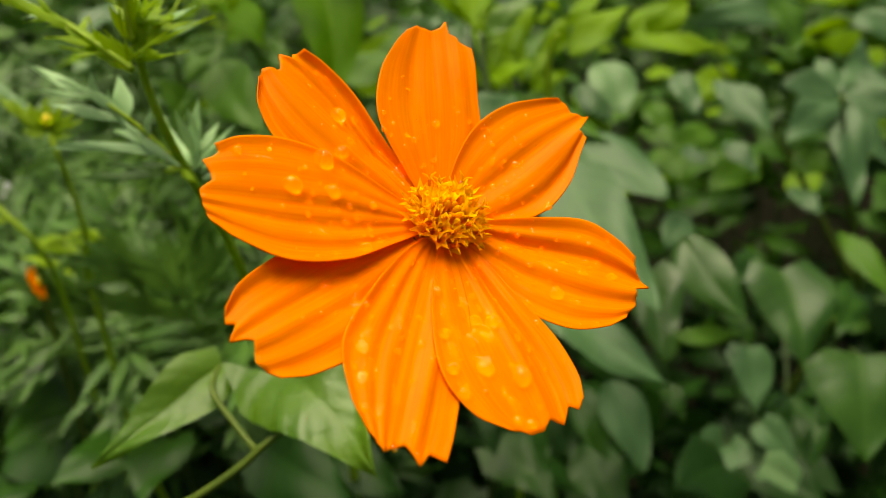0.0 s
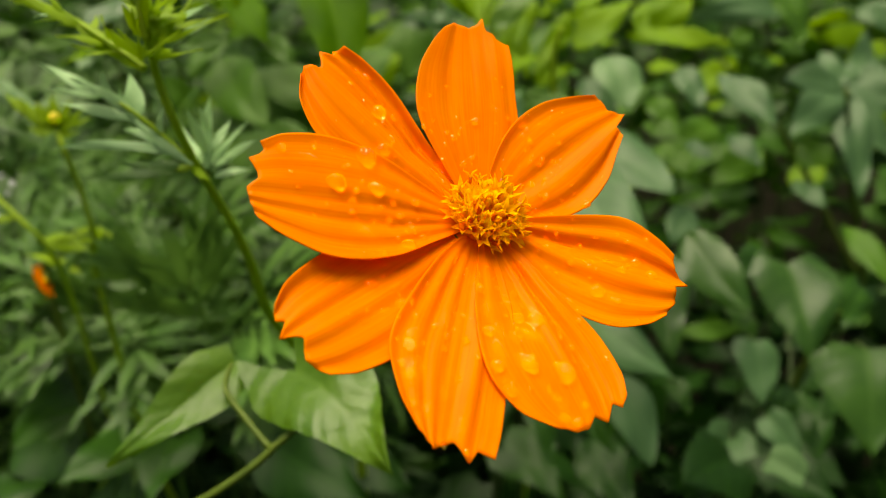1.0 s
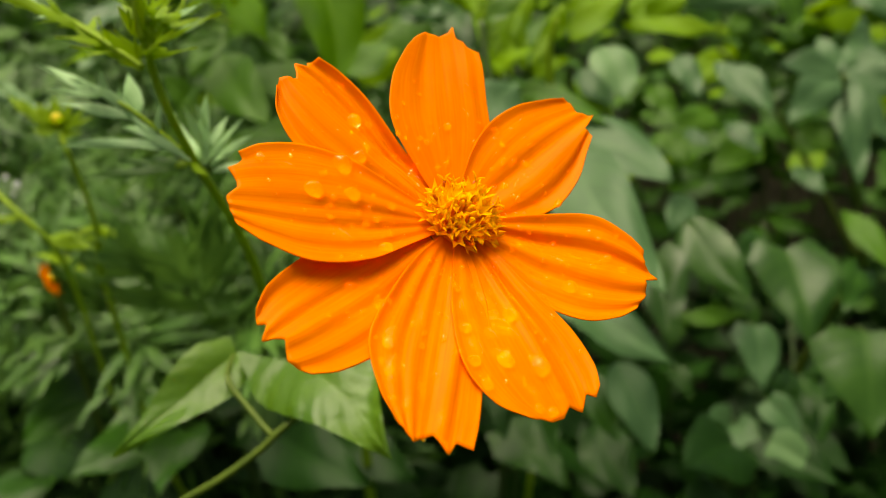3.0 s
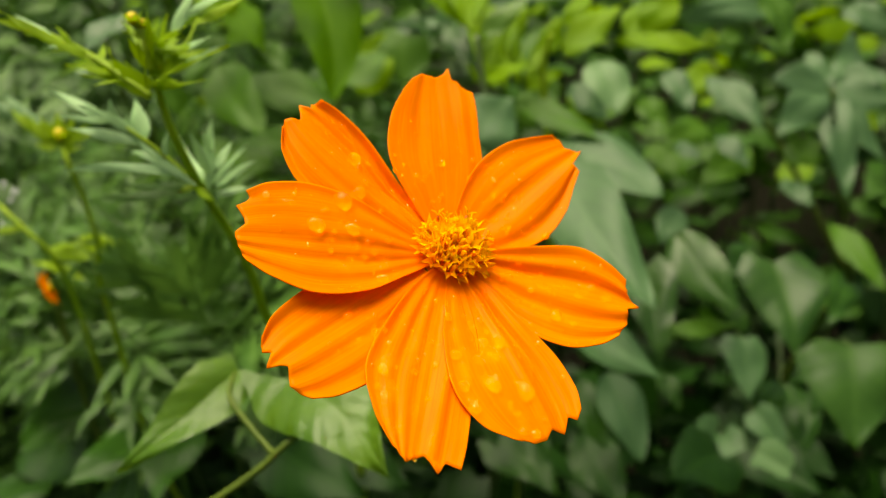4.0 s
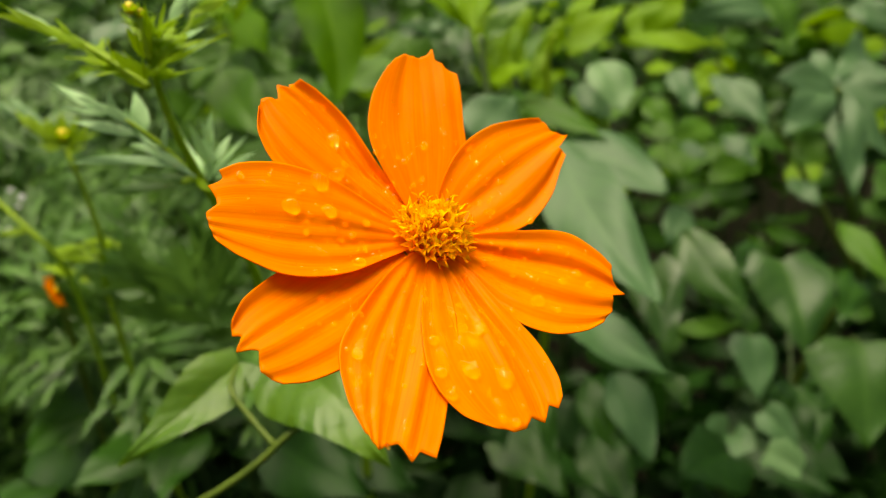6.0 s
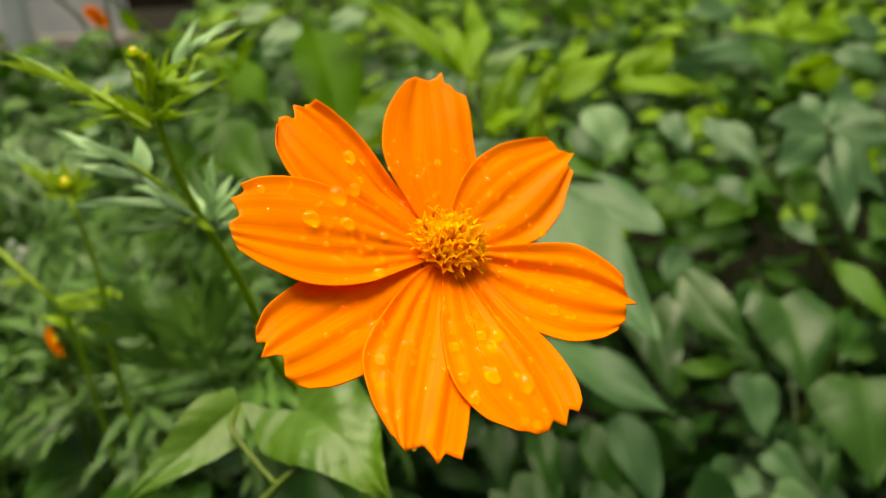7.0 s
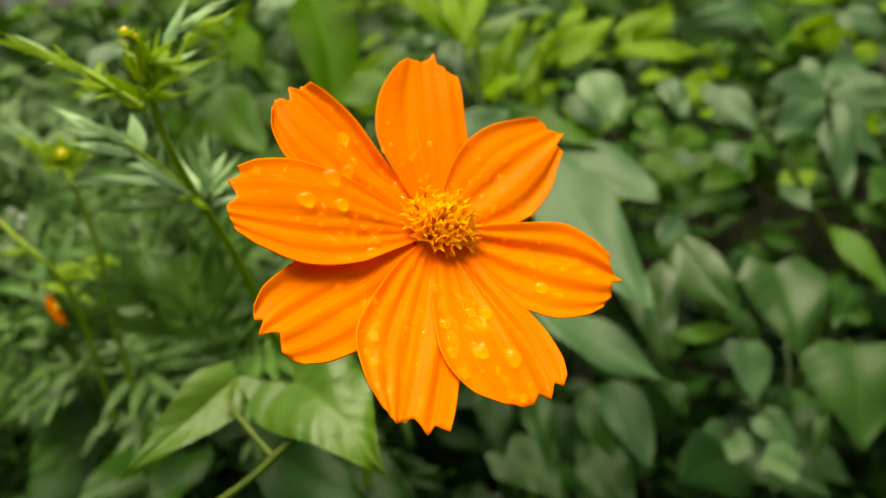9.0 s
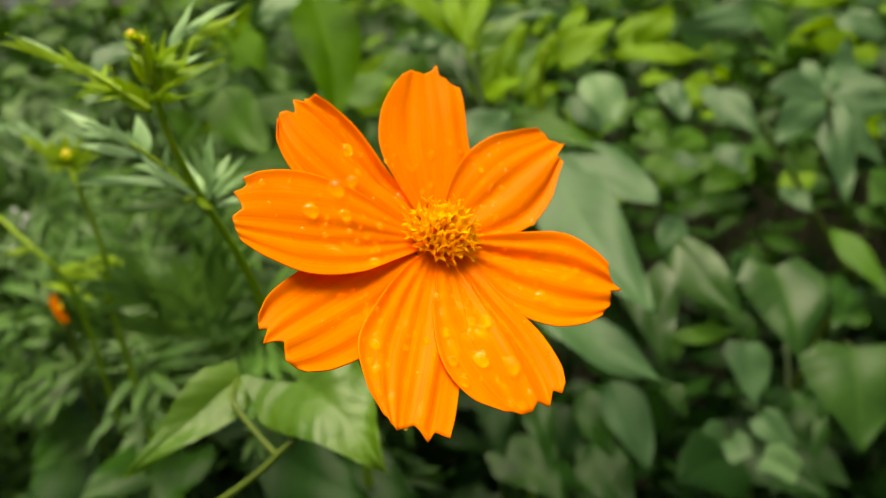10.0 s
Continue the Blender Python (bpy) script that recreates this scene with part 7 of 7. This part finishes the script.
def petal(axis, left, right, teeth, layer, pleats, depth, curl, roll, seed):
    """One pleated petal with a toothed end. axis: degrees round the disc; widths and teeth in millimetres; left is counterclockwise."""
    rnd = random.Random(seed)
    rows, cols = 54, 61
    left, right = (0.9, *left), (0.9, *right)
    knots = [(w / (left[-1] if w > 0 else right[-1]), s) for w, s in reversed(teeth)]
    low, high = (1.3, 2.6) if math.cos(radians(axis)) + 0.18 * math.sin(radians(axis)) > 0 else (2.6, 1.3)
    folds = [(rnd.uniform(-0.08, 0.08) + (k + 0.5) / pleats * 2 - 1, rnd.uniform(0.25, 1.45)) for k in range(pleats)]
    ph = rnd.uniform(0, 6.28)
    verts, uvs = [], []
    c, s = math.cos(radians(axis)), math.sin(radians(axis))
    for i in range(rows):
        u = (i / (rows - 1)) ** 0.92
        for j in range(cols):
            v = 2 * j / (cols - 1) - 1
            end = np.interp(v, [k[0] for k in knots], [k[1] for k in knots])
            mean = np.interp(v, [-1, 0, 1], [knots[0][1], max(k[1] for k in knots) * 0.97, knots[-1][1]])
            reach = mean + (end - mean) * max(0, (u - 0.8) / 0.2) ** 1.5
            along = 1.5 + u * (reach - 1.5)
            half = smooth_values(STATIONS, left if v > 0 else right, u)
            across = v * half
            z = cup(math.hypot(along, across) / 1000) * 1000 + layer * min(1, u * 2.2)
            groove = 0.0
            for centre, power in folds:
                q = (v - centre) * pleats * 0.5
                groove -= power * math.exp(-(q * (low if q < 0 else high)) ** 2)
            swell = math.sin(math.pi * min(1, u * 1.02)) ** 0.6
            z += 1.75 * depth * groove * min(1, u * 2.5) * (1 - 0.4 * u) * min(1, half / 4)
            z += curl * (abs(v) ** 2.5) * half * 0.07 * swell
            z += roll * across * 0.12 * swell
            z += 0.22 * math.sin(u * 6.5 + v * 3.1 + ph) * u
            z -= 0.9 * max(0, u - 0.75) ** 2
            verts.append(opened((along * c - across * s) / 1000, (along * s + across * c) / 1000, z / 1000))
            uvs.append((u, 0.5 + 0.5 * v))
    ob = put("petal", verts, grid_faces(rows, cols), PETAL, flower, uvs)
    thick = ob.modifiers.new("thickness", "SOLIDIFY")
    thick.thickness, thick.offset = 0.00016, 1
    return ob


PETALS = [
    petal(94.0, (5.6, 9.4, 9.0, 6.4, 4.4), (4.0, 6.9, 6.9, 6.9, 6.6), ((4.4, 34.3), (2.4, 36), (0, 35.8), (-1.5, 36.9), (-2.6, 38.8), (-2.9, 35.9), (-4.1, 35.3), (-4.5, 34.4), (-6.6, 33.4)), 0.0, 5, 0.28, 0.2, 0.2, 1),
    petal(46.2, (5.6, 8.8, 9.0, 6.8, 5.2), (5.4, 7.9, 6.9, 4.2, 2.9), ((5.2, 32.6), (3.9, 33.3), (2.0, 32.8), (-0.1, 34.9), (-1.2, 30.6), (-2.0, 31.0), (-2.9, 30.5)), 0.2, 5, 0.58, 0.2, 0.3, 2),
    petal(-12.2, (3.4, 6.0, 7.8, 6.3, 4.6), (4.5, 9.5, 10.6, 8.2, 5.6), ((4.6, 28.3), (2.2, 28.8), (1.0, 31.4), (-0.5, 29.0), (-2.6, 29.6), (-5.6, 28.0)), 0.5, 5, 1.2, 0.3, 0.0, 3),
    petal(-67.3, (3.2, 4.7, 7.0, 7.3, 6.3), (4.5, 8.6, 10.4, 8.6, 5.1), ((6.3, 29.7), (5.2, 31.0), (4.1, 30.1), (3.0, 32.0), (0.9, 31.0), (-0.4, 32.1), (-2.6, 32.1), (-5.1, 30.8)), 1.3, 5, 1.0, 0.1, -0.2, 4),
    petal(-101.3, (4.0, 6.5, 6.6, 6.7, 6.4), (4.5, 7.3, 8.8, 6.1, 3.3), ((6.4, 34.2), (5.2, 34.0), (4.3, 33.8), (3.7, 35.4), (1.4, 33.7), (-0.7, 35.1), (-1.8, 34.3), (-3.3, 33.2)), 0.8, 6, 0.46, -0.2, 0.0, 5),
    petal(-137.5, (4.0, 8.2, 9.1, 8.0, 6.2), (5.6, 7.4, 7.2, 6.3, 4.4), ((6.2, 32.2), (4.6, 33.0), (3.2, 33.5), (0.9, 32.2), (0.2, 32.9), (-0.5, 34.5), (-2.0, 32.7), (-2.7, 33.6), (-4.4, 32.4)), -0.8, 5, 0.65, -0.2, 0.2, 6),
    petal(-171.7, (4.2, 8.0, 8.8, 6.2, 3.8), (4.0, 8.0, 9.9, 9.4, 7.8), ((3.8, 31.2), (2.3, 31.9), (-0.7, 32.6), (-2.0, 31.2), (-3.1, 31.3), (-5.2, 32.3), (-6.0, 31.0), (-6.8, 30.4), (-7.8, 30.9)), 1.2, 5, 1.0, -0.2, 0.0, 7),
    petal(142.3, (4.5, 8.3, 9.0, 6.4, 3.0), (2.4, 4.3, 6.6, 7.0, 6.3), ((3.0, 32.6), (1.5, 33.5), (-0.4, 32.2), (-0.7, 32.2), (-2.3, 33.6), (-3.3, 34.7), (-4.2, 32.9), (-5.0, 33.6), (-6.3, 32.8)), 0.4, 5, 1.35, 0.0, 0.2, 8),
]


def dome_drop(owner, place, normal, radius, height, seed, stretch=1.0):
    """One water drop on a petal: a low rounded dome with an uneven rim."""
    rnd = random.Random(seed)
    a1, a2 = rnd.uniform(0, 6.28), rnd.uniform(0, 6.28)
    n = Vector(normal)
    x = n.orthogonal().normalized()
    x = (Matrix.Rotation(a1, 3, n) @ x).normalized()
    y = n.cross(x)
    rings, sides = (9, 24) if radius > 0.0009 else (6, 14) if radius > 0.0005 else (4, 8)
    low = 0.6 if radius > 0.0007 else 0.4
    verts, faces = [], []
    for i in range(rings):
        lat = (math.pi / 2 + low) * i / rings * 0.98 - low
        for j in range(sides):
            a = 2 * math.pi * j / sides
            r = radius * math.cos(lat) * (1 + 0.09 * math.sin(2 * a + a1) + 0.05 * math.sin(3 * a + a2))
            verts.append(Vector(place) + x * (r * math.cos(a) * stretch) + y * (r * math.sin(a)) + n * (height * (math.sin(lat) + 0.3)))
    verts.append(Vector(place) + n * height * 1.3)
    verts.append(Vector(place) - n * height * 0.3)
    for i in range(rings - 1):
        for j in range(sides):
            k = (j + 1) % sides
            faces.append((i * sides + j, i * sides + k, (i + 1) * sides + k, (i + 1) * sides + j))
    for j in range(sides):
        k = (j + 1) % sides
        faces.append(((rings - 1) * sides + j, (rings - 1) * sides + k, len(verts) - 2))
        faces.append((k, j, len(verts) - 1))
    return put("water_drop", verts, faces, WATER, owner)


from mathutils.bvhtree import BVHTree

TREES = []
for one in PETALS:
    mesh = one.data
    TREES.append(BVHTree.FromPolygons([v.co for v in mesh.vertices], [tuple(q.vertices) for q in mesh.polygons]))


def on_petals(x, y):
    """The petal that lies uppermost at x, y of the flower, with the place and the normal."""
    best = None
    for one, tree in zip(PETALS, TREES):
        place, normal, _, _ = tree.ray_cast(Vector((x, y, 0.03)), Vector((0, 0, -1)))
        if place is not None and (best is None or place.z > best[1].z):
            best = (one, place, normal if normal.z > 0 else -normal)
    return best


def drops(rows):
    """Rows of x, y and radius, all in millimetres, on the flower's face."""
    for x, y, r in rows:
        hit = on_petals(*opened(x / 1000, y / 1000, 0.0)[:2])
        if hit:
            SEED[0] += 1
            high = (0.85, 1.0) if r > 0.7 else (0.65, 0.9)
            dome_drop(*hit, r / 1000, r / 1000 * random.Random(SEED[0]).uniform(*high), SEED[0], random.Random(SEED[0]).uniform(1.0, 1.2 if r > 0.9 else 1.4))


drops(((-17.9, 4.7, 1.45), (-21.55, -0.6, 1.22), (-16.3, 14.6, 1.07), (-15.3, 7.7, 0.99), (-16.1, -0.1, 0.99), (-10.4, -0.2, 0.53), (-11.0, -7.3, 0.84), (-19.0, -4.0, 0.46), (-12.5, -2.7, 0.46), (-13.9, -3.7, 0.46), (-29.4, 6.1, 0.61), (-28.9, 3.2, 0.69), (-18.2, 21.5, 0.61), (-20.7, 18.7, 0.38)))
drops(((-19.9, 21.9, 0.38), (-13.7, 15.3, 0.53), (-14.2, 10.2, 0.53), (-16.7, 18.6, 0.31), (-9.0, -5.2, 0.46), (-27.5, -0.4, 0.31), (-15.2, -2.4, 0.46), (-18.8, -1.0, 0.38), (-13.6, -1.2, 0.38), (-1.5, 17.0, 0.61), (-9.6, 13.3, 0.46), (-9.4, 11.0, 0.53), (-6.0, 13.6, 0.38), (-4.8, 13.2, 0.46)))
drops(((-7.3, 7.3, 0.69), (-6.0, 22.3, 0.31), (-4.4, 17.0, 0.31), (-6.2, 11.5, 0.31), (11.5, 12.8, 0.53), (7.5, 15.3, 0.46), (7.5, 11.9, 0.38), (7.9, 8.2, 0.53), (6.4, 18.3, 0.38), (11.2, 10.6, 0.38), (16.3, 5.6, 0.53), (6.5, 4.1, 0.38), (10.0, 2.8, 0.38), (10.9, 3.6, 0.38)))
drops(((5.7, 10.6, 0.38), (23.3, -2.9, 0.69), (24.7, 0.5, 0.46), (25.1, -5.1, 0.69), (16.2, -9.4, 0.99), (12.1, -11.1, 0.46), (19.2, -10.3, 0.53), (21.8, -0.2, 0.38), (15.3, -1.2, 0.38), (12.7, -5.1, 0.46), (9.7, -2.7, 0.31), (20.4, -5.3, 0.61), (11.3, -1.3, 0.31), (16.4, -5.7, 0.38)))
drops(((13.2, -7.9, 0.38), (9.4, -23.3, 1.37), (1.6, -26.8, 0.76), (10.2, -29.3, 0.69), (8.4, -29.2, 0.61), (11.7, -27.0, 0.46), (12.3, -15.1, 0.46), (9.5, -17.6, 0.53), (3.7, -16.1, 0.76), (6.2, -15.8, 0.92), (3.8, -12.0, 0.46), (7.1, -12.0, 0.46), (-1.3, -12.5, 0.69), (15.5, -20.2, 0.38)))
drops(((4.5, -23.1, 1.07), (0.2, -23.7, 0.76), (-0.7, -19.0, 0.76), (13.3, -21.4, 0.31), (7.7, -26.7, 0.46), (11.2, -18.8, 0.46), (9.1, -15.6, 0.31), (5.2, -21.4, 0.38), (-7.4, -18.7, 0.46), (-6.7, -15.5, 0.38), (-6.4, -21.9, 0.46), (-4.6, -25.7, 0.38), (-10.7, -25.9, 0.61), (-11.7, -24.6, 0.53)))
drops(((-10.2, -29.5, 0.53), (-6.5, -33.6, 0.46), (-3.8, -34.3, 0.46), (-10.0, -17.9, 0.38), (-3.6, -16.6, 0.38), (-3.4, -20.4, 0.46), (-2.2, -22.7, 0.31), (-10.9, -22.1, 0.76), (-15.5, -13.4, 0.61), (-13.8, -11.8, 0.38), (-10.1, -13.5, 0.38), (-11.4, -15.7, 0.76), (-12.7, -13.5, 0.31), (-9.4, -11.7, 0.38)))
drops(((-14.0, -17.1, 0.31), (-16.6, -19.3, 0.23), (-8.3, -12.8, 0.31)))

# fine spray, thickest towards the disc
spray = random.Random(77)
for _ in range(260):
    a, r = spray.uniform(0, 2 * math.pi), spray.uniform(8, 27)
    hit = on_petals(*opened(r * math.cos(a) / 1000, r * math.sin(a) / 1000, 0.0)[:2])
    if hit:
        SEED[0] += 1
        size = spray.uniform(0.16, 0.42) / 1000
        dome_drop(*hit, size, size * 0.75, SEED[0])


def film(x, y, size, turn, long, seed):
    """A flat film of water with a lobed outline and a rounded rim, laid over the petals; millimetres on the flat flower."""
    rnd = random.Random(seed)
    waves = [(k, rnd.uniform(0.05, 0.24) / (k - 1), rnd.uniform(0, 6.28)) for k in (2, 3, 4, 5, 7)]
    sides, rings = 36, (0.0, 0.35, 0.62, 0.8, 0.9, 0.97, 1.0)
    owner, verts = None, []
    for ring in rings:
        for j in range(sides):
            a = 2 * math.pi * j / sides
            r = size * ring * (1 + sum(h * math.cos(k * a + ph) for k, h, ph in waves))
            dx, dy = r * math.cos(a) * long, r * math.sin(a) / long
            px, py = x + dx * math.cos(turn) - dy * math.sin(turn), y + dx * math.sin(turn) + dy * math.cos(turn)
            hit = on_petals(*opened(px / 1000, py / 1000, 0.0)[:2])
            if hit is None:
                return
            owner = owner or hit[0]
            rise = 0.26 * math.sqrt(max(0.0, 1 - ring ** 2.6)) * (0.75 + 0.25 * ring) + 0.03 * math.sin(dx * 4 + seed) * (1 - ring)
            verts.append(hit[1] + hit[2] * ((rise - 0.04) / 1000))
    faces = [(i * sides + j, i * sides + (j + 1) % sides, (i + 1) * sides + (j + 1) % sides, (i + 1) * sides + j) for i in range(len(rings) - 1) for j in range(sides)]
    put("water_film", verts, faces, WET, owner, label="thin wet film of rain water")


def films(rows):
    """Rows of x, y, size, the way it runs in degrees, and how long it is."""
    for k, (x, y, size, turn, long) in enumerate(rows):
        film(x, y, size, radians(turn), long, 500 + k)


films((
    (-10.4, -21.4, 1.3, 80, 1.3), (-10.8, -16.9, 1.0, 70, 1.3), (-9.9, -25.4, 1.5, 85, 1.2), (-8.6, -30.0, 0.9, 60, 1.4), (-6.5, -27.6, 0.9, 95, 1.5),
    (0.6, -21.3, 1.1, -70, 1.3), (4.6, -17.7, 1.5, -20, 1.35), (3.0, -19.2, 0.9, -60, 1.2), (6.1, -18.6, 1.0, -40, 1.5), (0.9, -18.6, 0.8, -80, 1.4),
    (4.3, -22.4, 1.3, -40, 1.3), (-0.7, -15.6, 0.8, -85, 1.7), (-1.4, -11.0, 0.7, -80, 1.6), (6.6, -15.2, 1.1, -45, 1.5), (2.6, -13.4, 0.8, -60, 1.6),
    (-17.2, -6.2, 1.3, -40, 1.8), (-15.2, -4.6, 0.8, -10, 1.5), (-14.2, -17.5, 0.9, 35, 1.8), (-11.6, -14.2, 0.9, 60, 1.9), (-6.4, 7.6, 1.0, -60, 1.4),
    (-4.3, -31.5, 0.8, -90, 1.3), (-6.0, -18.0, 0.7, -85, 1.7), (8.6, -27.2, 0.8, -50, 1.4), (-25.5, 2.6, 0.8, -20, 1.6), (13.2, -1.5, 0.6, -10, 2.0),
    (18.6, -3.4, 0.6, -10, 2.2), (14.4, -4.6, 0.55, -12, 2.0), (21.5, -4.6, 0.55, -10, 1.8)))


# the disc: open florets outside, closed buds inside
def floret(x, y, z, lean, way, size, opened, seed):
    rnd = random.Random(seed)
    verts, faces = [], []
    axis = Vector((math.cos(way) * math.sin(lean), math.sin(way) * math.sin(lean), math.cos(lean)))
    side = axis.orthogonal().normalized()
    up = axis.cross(side)
    foot = Vector((x, y, z))
    sides = 10
    if opened:
        profile = ((0.0, 0.34), (0.35, 0.32), (0.6, 0.44), (0.78, 0.62))
    else:
        profile = ((0.0, 0.36), (0.4, 0.40), (0.65, 0.50), (0.85, 0.46), (0.97, 0.22))
    spin = rnd.uniform(0, 6.28)
    for h, r in profile:
        for j in range(sides):
            a = 2 * math.pi * j / sides + spin
            rr = r * (1 + (0.12 if not opened else 0.05) * math.cos(5 * a))
            verts.append(foot + (axis * h * 2.6 + (side * math.cos(a) + up * math.sin(a)) * rr) * size)
    for i in range(len(profile) - 1):
        for j in range(sides):
            k = (j + 1) % sides
            faces.append((i * sides + j, i * sides + k, (i + 1) * sides + k, (i + 1) * sides + j))
    last = (len(profile) - 1) * sides
    if opened:
        for lobe in range(5):
            j0, j1 = last + 2 * lobe, last + 2 * lobe + 1
            j2 = last + (2 * lobe + 2) % sides
            a = 2 * math.pi * (2 * lobe + 1) / sides + spin + rnd.uniform(-0.25, 0.25)
            out = side * math.cos(a) + up * math.sin(a)
            k = len(verts)
            verts.append(foot + (axis * (2.35 + rnd.uniform(-0.1, 0.25)) + out * rnd.uniform(0.95, 1.2)) * size)
            verts.append(foot + (axis * (2.7 + rnd.uniform(-0.5, 0.6)) + out * rnd.uniform(0.95, 1.45)) * size)
            faces += [(j0, j1, k), (j1, j2, k), (j0, k, k + 1), (j2, k + 1, k)]
    else:
        k = len(verts)
        verts.append(foot + axis * 2.62 * size)
        for j in range(sides):
            faces.append((last + j, last + (j + 1) % sides, k))
    return put("floret", verts, faces, FLORET if opened else FLORET_BUD, disc)


def style(x, y, z, lean, way, size, seed):
    """A rust anther tube with a forked yellow stigma that curls outwards."""
    rnd = random.Random(seed)
    axis = Vector((math.cos(way) * math.sin(lean), math.sin(way) * math.sin(lean), math.cos(lean)))
    side = axis.orthogonal().normalized()
    side = Matrix.Rotation(rnd.uniform(0, 6.28), 3, axis) @ side
    foot = Vector((x, y, z))
    at = flower.location
    anther = tube("anther", [at + foot, at + foot + axis * size * 1.4, at + foot + axis * size * 2.7], (0.24 * size, 0.3 * size, 0.2 * size), ANTHER, disc, 3, 6)
    tip = foot + axis * size * 2.6
    for sign in (1, -1):
        out = side * sign
        tube("stigma", [at + tip, at + tip + (axis * 0.6 + out * 0.3) * size, at + tip + (axis * 0.95 + out * 0.8) * size], (0.16 * size, 0.15 * size, 0.07 * size), FLORET, disc, 3, 5)


disc_points = []
for k in range(14):
    row = []
    lat = k / 13 * math.pi / 2
    for j in range(24):
        a = 2 * math.pi * j / 24
        row.append((0.0038 * math.cos(lat) * math.cos(a), 0.0038 * math.cos(lat) * math.sin(a), 0.0003 + 0.0034 * math.sin(lat)))
    disc_points += row
disc = put("disc", disc_points, [(i * 24 + j, i * 24 + (j + 1) % 24, (i + 1) * 24 + (j + 1) % 24, (i + 1) * 24 + j) for i in range(13) for j in range(24)], DISC, flower, label="domed golden disc crowded with tiny florets")
COUNT = 62
for k in range(COUNT):
    q = math.sqrt((k + 0.5) / COUNT)
    a = k * 2.39996
    r = 0.0039 * q
    lift = 0.0003 + 0.0034 * math.sqrt(max(0, 1 - (q * 0.97) ** 2))
    jitter = random.Random(900 + k)
    lean = q * 0.8 + jitter.uniform(-0.3, 0.3)
    if q < 0.42:
        floret(r * math.cos(a), r * math.sin(a), lift - 0.0008, lean * 0.8, a, 0.00104, False, k)
    else:
        floret(r * math.cos(a), r * math.sin(a), lift - 0.0005, lean, a + jitter.uniform(-0.3, 0.3), 0.00110 * jitter.uniform(0.8, 1.25), True, k)
        if k % 3 == 0:
            style(r * math.cos(a + 0.1), r * math.sin(a + 0.1), lift - 0.0002, lean * 0.9, a, 0.00112 * jitter.uniform(0.9, 1.2), 300 + k)

# calyx and stalk behind the petals
calyx = [(r * math.cos(2 * math.pi * j / 16), r * math.sin(2 * math.pi * j / 16), z) for r, z in ((0.0052, 0.0008), (0.0056, -0.002), (0.0046, -0.006), (0.0022, -0.0095), (0.0011, -0.011)) for j in range(16)]
put("calyx", calyx, [(i * 16 + j, i * 16 + (j + 1) % 16, (i + 1) * 16 + (j + 1) % 16, (i + 1) * 16 + j) for i in range(4) for j in range(16)], SEPAL, flower)
for k in range(8):
    a = 2 * math.pi * k / 8 + 0.2
    pts, fcs, uvq = leaf_points("lance", 0.013, 0.0034, 0.3, -0.3, 0.5, 8, 5, 40 + k)
    m = Matrix.Rotation(a, 3, "Z")
    put("sepal", [m @ Vector((0.004 + x, y, z - 0.0022)) for x, y, z in pts], fcs, SEPAL, flower, uvq)
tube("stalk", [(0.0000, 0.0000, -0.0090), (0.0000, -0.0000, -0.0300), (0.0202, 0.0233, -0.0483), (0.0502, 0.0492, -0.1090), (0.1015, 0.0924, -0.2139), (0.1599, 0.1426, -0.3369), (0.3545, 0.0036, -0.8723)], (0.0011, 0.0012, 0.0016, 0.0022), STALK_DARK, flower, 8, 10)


# ---- what moves: the flower sways on its stalk ----
def motions():
    rows = [
        (0.0, -0.0005, 0.1069, 0.7597, 36.06, 14.92, 10.65),
        (0.5, 0.0009, 0.1080, 0.7595, 36.62, 15.08, 10.33),
        (1.0, 0.0021, 0.1076, 0.7597, 36.27, 15.19, 10.14),
        (1.5, -0.0006, 0.1077, 0.7606, 35.84, 14.95, 10.77),
        (2.0, -0.0006, 0.1069, 0.7610, 35.98, 14.19, 11.27),
        (2.5, -0.0017, 0.1072, 0.7603, 35.81, 14.23, 11.44),
        (2.7, -0.0006, 0.1062, 0.7577, 35.69, 14.55, 11.54),
        (3.8, 0.0014, 0.1078, 0.7585, 33.86, 16.26, 9.44),
        (4.0, -0.0006, 0.1086, 0.7585, 34.09, 14.46, 9.95),
        (4.5, 0.0005, 0.1085, 0.7628, 34.69, 15.05, 11.59),
        (5.0, 0.0005, 0.1084, 0.7593, 34.84, 16.56, 10.79),
        (5.5, 0.0021, 0.1087, 0.7614, 33.78, 16.42, 10.40),
        (5.7, -0.0028, 0.1058, 0.7577, 34.94, 15.36, 10.23),
        (6.8, -0.0017, 0.1060, 0.7609, 35.80, 15.01, 11.64),
        (7.0, -0.0002, 0.1066, 0.7598, 35.64, 15.72, 11.34),
        (7.5, -0.0004, 0.1066, 0.7612, 35.09, 15.29, 11.21),
        (8.0, -0.0013, 0.1077, 0.7601, 34.68, 14.78, 10.99),
        (8.5, 0.0006, 0.1076, 0.7604, 34.87, 15.50, 10.63),
        (9.0, 0.0007, 0.1082, 0.7608, 34.85, 15.90, 11.24),
        (9.5, -0.0003, 0.1071, 0.7594, 34.55, 15.48, 11.00),
        (10.0, 0.0005, 0.1080, 0.7595, 34.61, 15.54, 10.65),
    ]
    walk(flower, [(t, pose(*row)) for t, *row in rows])


motions()
